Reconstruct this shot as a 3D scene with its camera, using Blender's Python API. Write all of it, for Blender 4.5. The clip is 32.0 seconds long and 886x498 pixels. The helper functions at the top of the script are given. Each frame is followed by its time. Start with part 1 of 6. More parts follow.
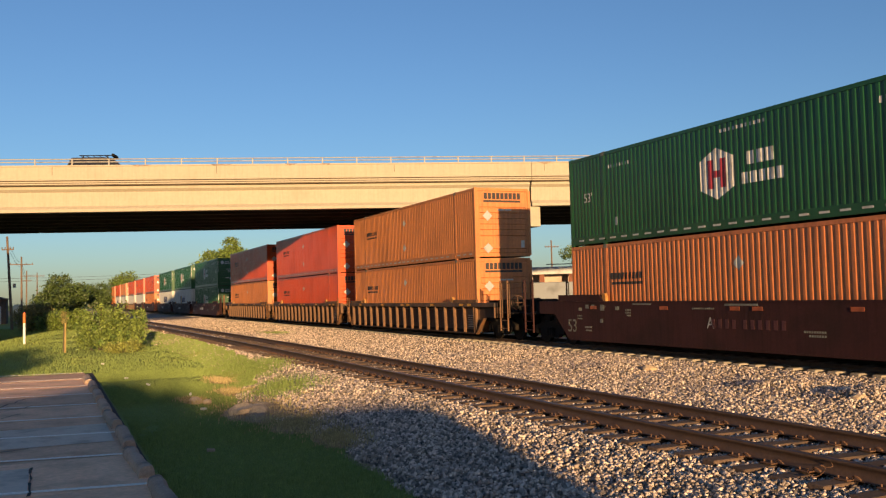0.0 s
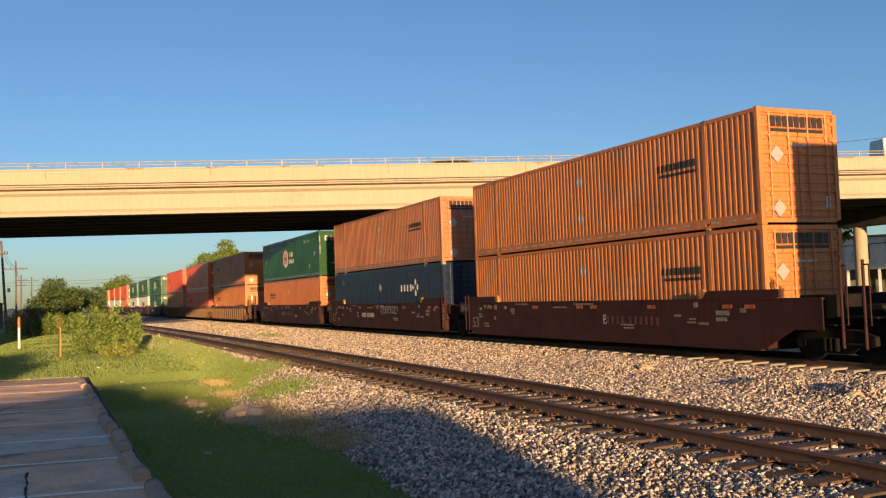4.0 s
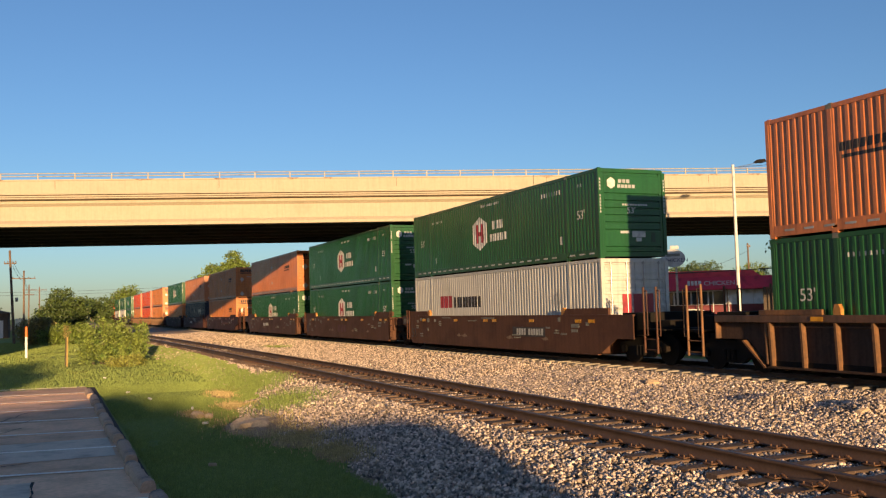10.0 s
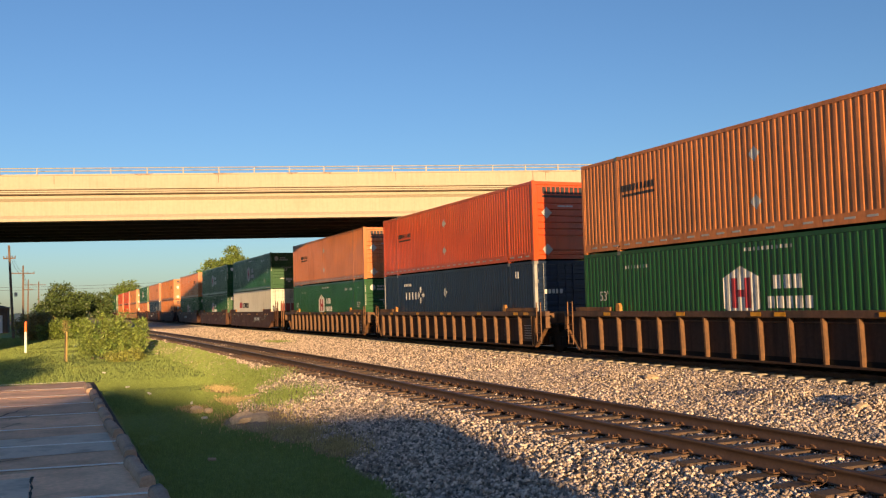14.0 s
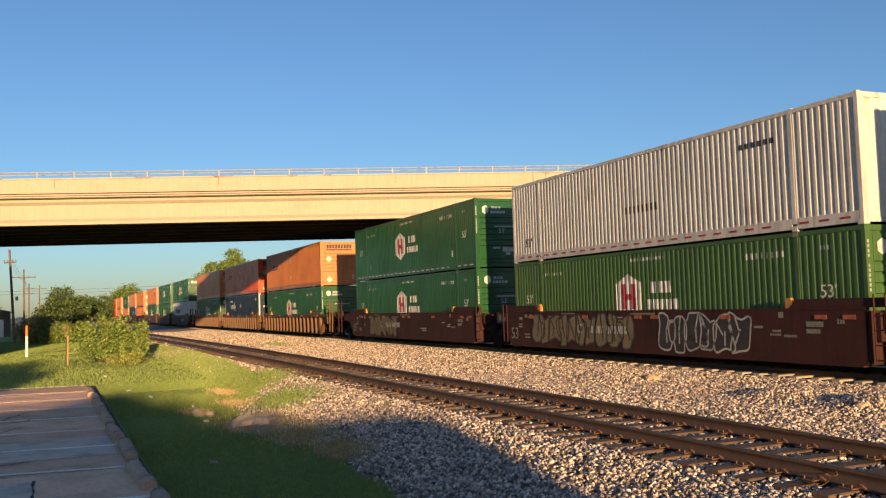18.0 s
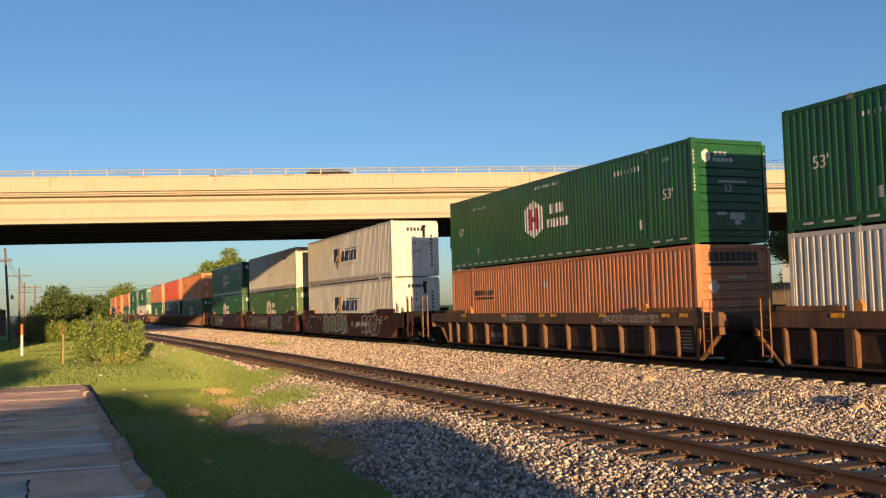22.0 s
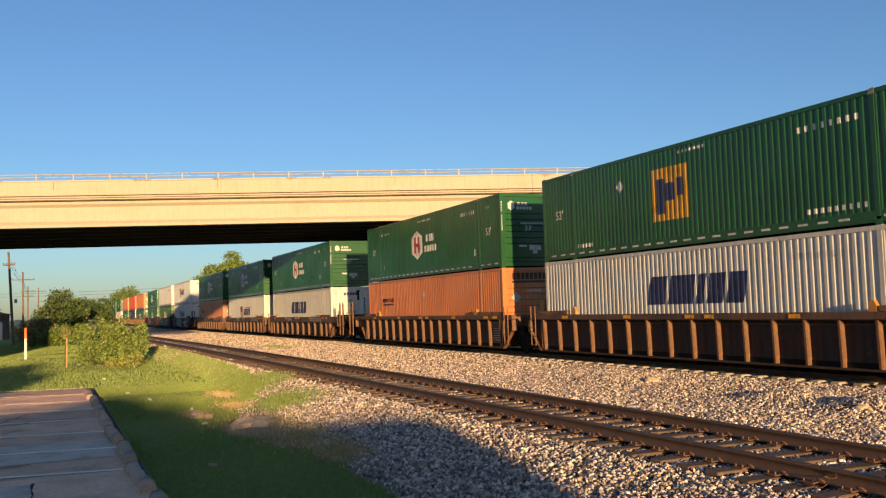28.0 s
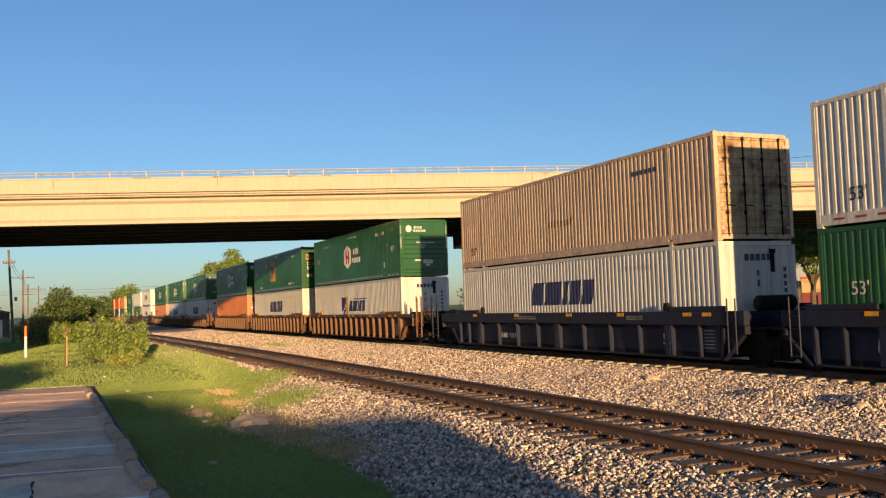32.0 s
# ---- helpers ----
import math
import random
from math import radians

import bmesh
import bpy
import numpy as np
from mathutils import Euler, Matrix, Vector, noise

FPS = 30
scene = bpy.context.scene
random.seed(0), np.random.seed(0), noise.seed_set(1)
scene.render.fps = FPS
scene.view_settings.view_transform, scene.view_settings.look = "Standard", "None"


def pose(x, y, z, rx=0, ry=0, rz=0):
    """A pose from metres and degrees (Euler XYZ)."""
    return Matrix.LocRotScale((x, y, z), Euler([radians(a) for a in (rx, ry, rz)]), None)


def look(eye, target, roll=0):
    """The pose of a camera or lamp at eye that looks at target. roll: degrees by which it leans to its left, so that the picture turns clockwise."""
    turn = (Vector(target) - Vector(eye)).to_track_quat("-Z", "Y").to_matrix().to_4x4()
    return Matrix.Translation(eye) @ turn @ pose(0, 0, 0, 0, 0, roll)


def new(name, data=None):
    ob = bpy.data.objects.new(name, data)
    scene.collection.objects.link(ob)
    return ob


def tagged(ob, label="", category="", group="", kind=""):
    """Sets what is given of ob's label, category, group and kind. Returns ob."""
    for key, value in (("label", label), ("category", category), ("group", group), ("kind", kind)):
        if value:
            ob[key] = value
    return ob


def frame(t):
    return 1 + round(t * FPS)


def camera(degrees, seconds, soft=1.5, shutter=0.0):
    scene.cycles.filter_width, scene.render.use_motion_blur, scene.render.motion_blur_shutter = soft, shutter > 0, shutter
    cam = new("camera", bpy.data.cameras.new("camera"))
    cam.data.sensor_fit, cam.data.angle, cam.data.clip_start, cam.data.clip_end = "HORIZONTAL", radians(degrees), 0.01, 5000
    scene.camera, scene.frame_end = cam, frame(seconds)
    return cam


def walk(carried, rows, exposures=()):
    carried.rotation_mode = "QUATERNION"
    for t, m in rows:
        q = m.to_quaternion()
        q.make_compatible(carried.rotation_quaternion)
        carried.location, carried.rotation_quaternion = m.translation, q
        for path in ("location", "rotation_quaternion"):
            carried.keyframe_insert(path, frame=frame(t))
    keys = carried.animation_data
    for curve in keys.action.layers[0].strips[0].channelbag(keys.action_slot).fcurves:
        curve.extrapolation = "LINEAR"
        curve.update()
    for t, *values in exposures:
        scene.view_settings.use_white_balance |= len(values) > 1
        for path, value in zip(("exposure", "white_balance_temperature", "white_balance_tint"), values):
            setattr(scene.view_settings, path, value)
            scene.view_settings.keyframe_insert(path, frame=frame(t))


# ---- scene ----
cam = camera(51.75, 32.0, soft=1.25)
EYE = (0.0, 0.0, 2.40)


def aim(yaw, pitch, roll):
    """A pose at the eye, from the heading east of north, the tilt and the lean."""
    a, b = radians(yaw), radians(pitch)
    way = Vector((math.sin(a) * math.cos(b), math.cos(a) * math.cos(b), math.sin(b)))
    return look(EYE, Vector(EYE) + 30 * way, roll)


walk(cam, [
    (0, aim(23.327, 2.806, -1.50)), (0.5, aim(23.339, 2.862, -1.53)), (1, aim(23.376, 3.055, -1.59)), (1.5, aim(23.390, 3.185, -1.63)),
    (2, aim(23.483, 3.071, -1.81)), (2.5, aim(23.497, 2.952, -1.96)), (3, aim(23.576, 2.878, -2.02)), (3.5, aim(23.666, 2.815, -2.01)),
    (5.5, aim(23.368, 3.130, -1.94)), (6, aim(23.329, 3.280, -1.88)), (6.5, aim(23.243, 3.467, -1.81)), (7, aim(23.167, 3.453, -1.77)),
    (7.5, aim(23.444, 3.439, -1.75)), (8, aim(23.445, 3.464, -1.65)), (8.5, aim(23.149, 3.377, -1.69)), (9, aim(23.026, 3.431, -1.66)),
    (9.5, aim(23.048, 3.596, -1.61)), (10, aim(23.217, 3.662, -1.54)), (10.5, aim(23.322, 3.564, -1.50)), (11, aim(23.324, 3.468, -1.48)),
    (11.5, aim(23.310, 3.557, -1.54)), (12, aim(23.239, 3.539, -1.55)), (12.5, aim(23.195, 3.451, -1.49)), (13, aim(23.262, 3.322, -1.44)),
    (13.5, aim(23.254, 3.304, -1.39)), (14, aim(23.252, 3.355, -1.51)), (14.5, aim(23.250, 3.369, -1.66)), (16.5, aim(23.420, 3.265, -1.80)),
    (17, aim(23.409, 3.477, -1.83)), (17.5, aim(23.367, 3.511, -1.81)), (18, aim(23.223, 3.455, -1.85)), (18.5, aim(23.118, 3.543, -1.91)),
    (19, aim(23.167, 3.673, -1.90)), (19.5, aim(23.349, 3.703, -1.84)), (20, aim(23.532, 3.670, -1.80)), (20.5, aim(23.567, 3.644, -1.74)),
    (21, aim(23.493, 3.630, -1.70)), (21.5, aim(23.495, 3.523, -1.73)), (22, aim(23.452, 3.462, -1.63)), (22.5, aim(23.294, 3.576, -1.63)),
    (23, aim(23.292, 3.686, -1.63)), (23.5, aim(23.344, 3.698, -1.66)), (24, aim(23.397, 3.615, -1.64)), (24.5, aim(23.393, 3.766, -1.61)),
    (25, aim(23.425, 3.994, -1.62)), (25.5, aim(23.366, 4.122, -1.79)), (27.5, aim(23.292, 3.776, -1.91)), (28, aim(23.279, 3.603, -1.86)),
    (28.5, aim(23.235, 3.500, -1.91)), (29, aim(23.275, 3.516, -1.94)), (29.5, aim(23.192, 3.566, -1.99)), (30, aim(23.146, 3.582, -1.99)),
    (30.5, aim(23.283, 3.520, -1.91)), (31, aim(23.391, 3.498, -1.85)), (31.5, aim(23.281, 3.470, -1.86)), (32, aim(23.275, 3.474, -1.86)),
], exposures=[(0, 0.86, 6650, 17), (1, 0.90, 6650, 17), (2, 0.94, 6650, 17), (3, 0.94, 6650, 17), (6, 0.98, 6650, 17), (10, 0.96, 6650, 17), (11, 1.02, 6650, 17), (11.7, 1.06, 6650, 17), (12, 1.55, 6650, 17), (12.3, 1.35, 6650, 17), (12.7, 0.90, 6650, 17), (13, 0.76, 6650, 17), (13.5, 0.85, 6650, 17), (14, 1.02, 6650, 17), (20.2, 1.00, 6650, 17), (20.6, 0.88, 6650, 17), (21, 0.80, 6650, 17), (21.5, 0.88, 6650, 17), (22, 0.98, 6650, 17), (32, 1.02, 6650, 17)])

# ---- light ----
SUN_TURN, SUN_RISE = radians(188.3), radians(6.35)
sun_way = Vector((math.sin(SUN_TURN) * math.cos(SUN_RISE), math.cos(SUN_TURN) * math.cos(SUN_RISE), math.sin(SUN_RISE)))
world = bpy.data.worlds.new("evening_sky")
scene.world = world
world.use_nodes = True
sky = world.node_tree.nodes.new("ShaderNodeTexSky")
sky.sky_type = "NISHITA"
sky.sun_disc = False
sky.sun_elevation, sky.sun_rotation = SUN_RISE, SUN_TURN
sky.altitude, sky.air_density, sky.dust_density, sky.ozone_density = 150, 0.90, 0.60, 3.4
world.node_tree.nodes["Background"].inputs["Strength"].default_value = 0.093
world.node_tree.links.new(sky.outputs[0], world.node_tree.nodes["Background"].inputs["Color"])
sun = new("sun", bpy.data.lights.new("sun", "SUN"))
sun.data.energy, sun.data.angle, sun.data.color = 4.9, radians(0.8), (1.0, 0.67, 0.31)
sun.matrix_world = look(sun_way * 60, (0, 0, 0))


# ---- materials ----
def surface(name, color, rough=0.6, metal=0.0, var=0.25, scale=1.5, fine=30.0, bump=0.15, depth=0.01, other=None, cover=0.5, streak=0.0, rand=0.0, coat=0.0, spec=0.5):
    """A painted or natural surface: two scales of variation, an optional second colour in patches, optional vertical streaks, fine relief."""
    m = bpy.data.materials.new(name)
    m.use_nodes = True
    nt = m.node_tree
    n, link = nt.nodes, nt.links.new
    b = n["Principled BSDF"]
    co = n.new("ShaderNodeTexCoord")
    big, small = n.new("ShaderNodeTexNoise"), n.new("ShaderNodeTexNoise")
    big.inputs["Scale"].default_value, small.inputs["Scale"].default_value = scale, fine
    big.inputs["Detail"].default_value, small.inputs["Detail"].default_value = 5, 3
    for t in (big, small):
        link(co.outputs["Object"], t.inputs["Vector"])
    c = [*color, 1.0]
    last = None
    col = n.new("ShaderNodeMix")
    col.data_type = "RGBA"
    col.inputs["A"].default_value = c
    col.inputs["B"].default_value = [*(other or [v * 0.55 for v in color]), 1.0]
    ramp = n.new("ShaderNodeValToRGB")
    ramp.color_ramp.elements[0].position, ramp.color_ramp.elements[1].position = cover, min(1.0, cover + 0.22)
    link(big.outputs["Fac"], ramp.inputs["Fac"])
    link(ramp.outputs["Color"], col.inputs["Factor"])
    last = col.outputs["Result"]
    mul = n.new("ShaderNodeHueSaturation")
    val = n.new("ShaderNodeMapRange")
    val.inputs["From Min"].default_value, val.inputs["From Max"].default_value = 0.25, 0.75
    val.inputs["To Min"].default_value, val.inputs["To Max"].default_value = 1 - var, 1 + var
    link(small.outputs["Fac"], val.inputs["Value"])
    link(last, mul.inputs["Color"])
    link(val.outputs["Result"], mul.inputs["Value"])
    last = mul.outputs["Color"]
    if streak:
        mp = n.new("ShaderNodeMapping")
        mp.inputs["Scale"].default_value = (5, 5, 0.35)
        st = n.new("ShaderNodeTexNoise")
        st.inputs["Scale"].default_value, st.inputs["Detail"].default_value = 1.6, 4
        link(co.outputs["Object"], mp.inputs["Vector"])
        link(mp.outputs["Vector"], st.inputs["Vector"])
        sr = n.new("ShaderNodeMapRange")
        sr.inputs["From Min"].default_value, sr.inputs["From Max"].default_value = 0.45, 0.75
        sr.inputs["To Min"].default_value, sr.inputs["To Max"].default_value = 1.0, 1.0 - streak
        link(st.outputs["Fac"], sr.inputs["Value"])
        hs = n.new("ShaderNodeHueSaturation")
        link(last, hs.inputs["Color"])
        link(sr.outputs["Result"], hs.inputs["Value"])
        last = hs.outputs["Color"]
    if rand:
        oi = n.new("ShaderNodeObjectInfo" if rand > 0 else "ShaderNodeNewGeometry")
        rr = n.new("ShaderNodeMapRange")
        rr.inputs["To Min"].default_value, rr.inputs["To Max"].default_value = 1 - abs(rand), 1 + abs(rand)
        link(oi.outputs["Random" if rand > 0 else "Random Per Island"], rr.inputs["Value"])
        hs = n.new("ShaderNodeHueSaturation")
        link(last, hs.inputs["Color"])
        link(rr.outputs["Result"], hs.inputs["Value"])
        last = hs.outputs["Color"]
    link(last, b.inputs["Base Color"])
    b.inputs["Metallic"].default_value = metal
    ro = n.new("ShaderNodeMapRange")
    ro.inputs["To Min"].default_value, ro.inputs["To Max"].default_value = max(0.05, rough - 0.12), min(1.0, rough + 0.12)
    link(big.outputs["Fac"], ro.inputs["Value"])
    link(ro.outputs["Result"], b.inputs["Roughness"])
    b.inputs["Coat Weight"].default_value = coat
    b.inputs["Specular IOR Level"].default_value = spec
    if bump:
        bp = n.new("ShaderNodeBump")
        bp.inputs["Strength"].default_value, bp.inputs["Distance"].default_value = bump, depth
        link(small.outputs["Fac"], bp.inputs["Height"])
        link(bp.outputs["Normal"], b.inputs["Normal"])
    return m


ORANGE = surface("orange_paint", (0.51, 0.165, 0.055), 0.34, var=0.10, scale=0.6, fine=9, bump=0.05, other=(0.41, 0.135, 0.05), streak=0.30)
TAN_ORANGE = surface("faded_orange_paint", (0.5275, 0.1826, 0.05264), 0.5, var=0.12, scale=0.6, fine=9, bump=0.05, other=(0.3998, 0.1445, 0.04704), streak=0.30)
PINK_ORANGE = surface("pale_faded_orange_paint", (0.4631, 0.1796, 0.084), 0.5, var=0.12, scale=0.6, fine=9, bump=0.05, other=(0.3675, 0.1397, 0.06825), streak=0.30)
RED = surface("red_orange_paint", (0.5422, 0.0702, 0.01512), 0.34, var=0.08, scale=0.6, fine=9, bump=0.05, other=(0.4266, 0.05724, 0.0162), streak=0.2)
GREEN_DARK = surface("dark_green_recess", (0.006, 0.035, 0.013), 0.5, var=0.1, scale=2, fine=12, bump=0.0)
GREEN = surface("green_paint", (0.011, 0.074, 0.024), 0.34, var=0.10, scale=0.6, fine=9, bump=0.05, other=(0.011, 0.059, 0.022), streak=0.25, spec=0.38)
OLIVE = surface("dull_green_paint", (0.042, 0.104, 0.022), 0.5, var=0.12, scale=0.6, fine=9, bump=0.05, other=(0.032, 0.079, 0.022), streak=0.3)
WHITE = surface("white_paint", (0.471, 0.464, 0.437), 0.45, var=0.06, scale=0.7, fine=8, bump=0.05, other=(0.395, 0.380, 0.342), cover=0.55, streak=0.25)
GREY = surface("weathered_grey_paint", (0.5, 0.495, 0.47), 0.6, var=0.10, scale=0.8, fine=9, bump=0.08, other=(0.36, 0.31, 0.26), cover=0.62, streak=0.35)
GREY_END = surface("rust_streaked_grey_paint", (0.58, 0.565, 0.52), 0.6, var=0.10, scale=1.5, fine=9, bump=0.08, other=(0.42, 0.26, 0.12), cover=0.57, streak=0.25)
RUSTY_END = surface("heavily_rusted_cream_paint", (0.380, 0.274, 0.152), 0.7, var=0.2, scale=1.7, fine=9, bump=0.15, other=(0.129, 0.049, 0.017), cover=0.46, streak=0.45)
RUSTY = surface("rust_stained_white_paint", (0.46, 0.335, 0.23), 0.65, var=0.14, scale=2.4, fine=9, bump=0.1, other=(0.29, 0.13, 0.055), cover=0.60, streak=0.4)
NAVY = surface("navy_paint", (0.0095, 0.021, 0.052), 0.34, var=0.12, scale=0.6, fine=9, bump=0.05, other=(0.014, 0.022, 0.042), streak=0.2, spec=0.3)
WELL_BROWN = surface("brown_wagon_paint", (0.088, 0.037, 0.021), 0.65, var=0.15, scale=1.1, fine=14, bump=0.1, other=(0.06, 0.026, 0.017), streak=0.3, spec=0.25)
WELL_MAROON = surface("dark_maroon_wagon_paint", (0.044, 0.0145, 0.0135), 0.72, var=0.15, scale=1.1, fine=14, bump=0.1, other=(0.027, 0.0115, 0.0105), streak=0.35, spec=0.22)
ORANGE_TAPE = surface("orange_reflector", (0.336, 0.080, 0.024), 0.45, var=0.15, scale=4, fine=20, bump=0.0)
MAROON_MARK = surface("dull_dark_red_marking", (0.075, 0.020, 0.020), 0.7, var=0.2, scale=3, fine=20, bump=0.0)
SCUFF = surface("pale_scuffed_paint", (0.192, 0.128, 0.084), 0.8, var=0.3, scale=4, fine=20, bump=0.0)
WELL_RUST = surface("rusty_yellow_wagon_paint", (0.188, 0.086, 0.032), 0.7, var=0.18, scale=1.3, fine=14, bump=0.12, other=(0.068, 0.036, 0.022), cover=0.44, streak=0.5)
WELL_PANEL = surface("grimy_wagon_panel", (0.050, 0.029, 0.021), 0.75, var=0.2, scale=1.3, fine=14, bump=0.12, other=(0.088, 0.044, 0.024), cover=0.56, streak=0.5, spec=0.25)
WELL_CHORD = surface("grimy_brown_chord", (0.100, 0.050, 0.028), 0.65, var=0.2, scale=0.9, fine=12, bump=0.1, other=(0.045, 0.028, 0.020), cover=0.46, streak=0.4)
WELL_BLUE = surface("dark_blue_wagon_paint", (0.011, 0.0145, 0.034), 0.6, var=0.15, scale=1.1, fine=14, bump=0.1, other=(0.015, 0.014, 0.017), streak=0.4, spec=0.25)
BLACK = surface("grimy_black_steel", (0.011, 0.010, 0.009), 0.8, var=0.2, scale=3, fine=25, bump=0.1, other=(0.028, 0.018, 0.013), cover=0.58, spec=0.12)
STEEL = surface("galvanised_steel", (0.336, 0.328, 0.320), 0.42, metal=0.7, var=0.1, scale=3, fine=25, bump=0.05)
# concrete darkened so its colour carries the shade under the deck
CONCRETE_SHADED = surface("shade_darkened_concrete", (0.052, 0.046, 0.039), 0.95, var=0.2, scale=0.7, fine=12, bump=0.15, other=(0.035, 0.030, 0.027), spec=0.2)
RAILING = surface("dull_grey_railing_paint", (0.320, 0.296, 0.264), 0.6, var=0.15, scale=3, fine=25, bump=0.05)
RUST = surface("rusted_steel", (0.120, 0.060, 0.034), 0.75, metal=0.1, var=0.25, scale=5, fine=40, bump=0.2, depth=0.004, other=(0.080, 0.036, 0.022))
RAIL_SIDE = surface("rusty_rail_steel", (0.092, 0.053, 0.034), 0.7, metal=0.1, var=0.2, scale=2, fine=30, bump=0.2, depth=0.004, other=(0.068, 0.038, 0.026))
RAIL_TOP = surface("worn_rail_head", (0.128, 0.092, 0.072), 0.38, metal=0.7, var=0.15, scale=2, fine=30, bump=0.05)
MARK_WHITE = surface("white_marking", (0.512, 0.504, 0.480), 0.5, var=0.10, scale=3, fine=20, bump=0.0)
MARK_RED = surface("red_marking", (0.288, 0.026, 0.036), 0.5, var=0.1, scale=3, fine=20, bump=0.0)
MARK_BLACK = surface("black_marking", (0.022, 0.018, 0.018), 0.55, var=0.15, scale=3, fine=20, bump=0.0)
MARK_NAVY = surface("navy_marking", (0.014, 0.020, 0.075), 0.5, var=0.12, scale=3, fine=20, bump=0.0)
MARK_YELLOW = surface("yellow_marking", (0.4, 0.2, 0.012), 0.5, var=0.12, scale=3, fine=20, bump=0.0)
MARK_SILVER = surface("silver_placard", (0.400, 0.400, 0.392), 0.4, metal=0.3, var=0.08, scale=3, fine=20, bump=0.0)
MARK_GREY = surface("faded_grey_spray_paint", (0.160, 0.160, 0.136), 0.7, var=0.25, scale=3, fine=20, bump=0.0)
MARK_TAN = surface("tan_spray_paint", (0.152, 0.116, 0.068), 0.7, var=0.3, scale=3, fine=20, bump=0.0, other=(0.096, 0.104, 0.040), cover=0.5)
GUIDE = surface("worn_orange_casting", (0.384, 0.176, 0.040), 0.6, var=0.2, scale=4, fine=20, bump=0.1)
MARK_GREEN = surface("dull_green_spray_paint", (0.068, 0.084, 0.044), 0.7, var=0.25, scale=3, fine=20, bump=0.0)
TAPE = surface("amber_reflector", (0.640, 0.288, 0.012), 0.35, var=0.05, scale=3, fine=20, bump=0.0)
CONCRETE = surface("cast_concrete", (0.375, 0.33, 0.255), 0.85, var=0.05, scale=0.5, fine=6, bump=0.12, other=(0.335, 0.288, 0.22), cover=0.55, streak=0.10)
# dark brown concrete; on the slab edge it also carries thin shadow lines
CONCRETE_BROWN = surface("dark_brown_concrete", (0.115, 0.085, 0.058), 0.85, var=0.2, scale=0.8, fine=8, bump=0.15, other=(0.07, 0.05, 0.036), cover=0.48, streak=0.2)
GRIME = surface("dark_water_stain", (0.252, 0.185, 0.130), 0.9, var=0.25, scale=2.5, fine=10, bump=0.0, other=(0.340, 0.281, 0.215), cover=0.5)
TIE_CONCRETE = surface("concrete_sleeper", (0.320, 0.280, 0.232), 0.85, var=0.15, scale=2, fine=20, bump=0.2, other=(0.240, 0.200, 0.160), rand=0.15)
TIE_WOOD = surface("weathered_timber_sleeper", (0.105, 0.066, 0.044), 0.85, var=0.35, scale=3, fine=35, bump=0.5, other=(0.06, 0.042, 0.034), cover=0.5, rand=0.25)
STONE = surface("crushed_stone", (0.50, 0.40, 0.325), 0.8, var=0.2, scale=9, fine=60, bump=0.25, depth=0.004, other=(0.19, 0.16, 0.14), cover=0.48, rand=-0.75)
BALLAST = surface("ballast_bed", (0.31, 0.235, 0.175), 0.9, var=0.5, scale=9, fine=26, bump=1.0, depth=0.04, other=(0.16, 0.125, 0.1), cover=0.50)


# ---- building helpers ----
def boxes(items, bevel=0.0):
    """A bmesh of boxes (x0, x1, y0, y1, z0, z1), their edges rounded off by bevel."""
    bm = bmesh.new()
    for x0, x1, y0, y1, z0, z1 in items:
        bmesh.ops.create_cube(bm, size=1, matrix=Matrix.LocRotScale(((x0 + x1) / 2, (y0 + y1) / 2, (z0 + z1) / 2), None, (x1 - x0, y1 - y0, z1 - z0)))
    if bevel:
        bmesh.ops.bevel(bm, geom=bm.edges[:], offset=bevel, segments=1, affect="EDGES")
    return bm


def rod(bm, a, b, r, r2=None, n=8):
    """Adds a round bar from a to b to the bmesh."""
    a, b = Vector(a), Vector(b)
    m = Matrix.Translation((a + b) / 2) @ (b - a).to_track_quat("Z", "Y").to_matrix().to_4x4()
    bmesh.ops.create_cone(bm, cap_ends=True, segments=n, radius1=r, radius2=r if r2 is None else r2, depth=(b - a).length, matrix=m)
    return bm


def prism(outline, y0, y1, bm=None, axis="y"):
    """A solid with the (x, z) outline from y0 to y1; axis 'x' swaps x and y."""
    bm = bm or bmesh.new()
    put = (lambda u, v, w: (u, v, w)) if axis == "y" else (lambda u, v, w: (v, u, w))
    a = [bm.verts.new(put(x, y0, z)) for x, z in outline]
    b = [bm.verts.new(put(x, y1, z)) for x, z in outline]
    k = len(outline)
    bm.faces.new(a)
    bm.faces.new(b[::-1])
    for i in range(k):
        bm.faces.new((a[i], b[i], b[(i + 1) % k], a[(i + 1) % k]))
    bmesh.ops.recalc_face_normals(bm, faces=bm.faces[:])
    return bm


def to_mesh(name, bm, *materials):
    me = bpy.data.meshes.new(name)
    bm.to_mesh(me)
    bm.free()
    for m in materials:
        me.materials.append(m)
    return me


def raw_mesh(name, verts, faces, *materials):
    """A mesh from arrays: verts (n, 3) and faces (m, k), all with k corners."""
    verts, faces = np.asarray(verts, dtype=np.float32), np.asarray(faces, dtype=np.int32)
    me = bpy.data.meshes.new(name)
    me.vertices.add(len(verts))
    me.vertices.foreach_set("co", verts.ravel())
    k = faces.shape[1]
    me.loops.add(faces.size)
    me.loops.foreach_set("vertex_index", faces.ravel())
    me.polygons.add(len(faces))
    me.polygons.foreach_set("loop_start", np.arange(0, faces.size, k, dtype=np.int32))
    me.update(calc_edges=True)
    for m in materials:
        me.materials.append(m)
    return me


KEPT = {}


def shared(key, build, *materials):
    """One mesh for all the alike pieces under a key."""
    if key not in KEPT:
        KEPT[key] = to_mesh(str(key[0]), build(), *materials)
    return KEPT[key]


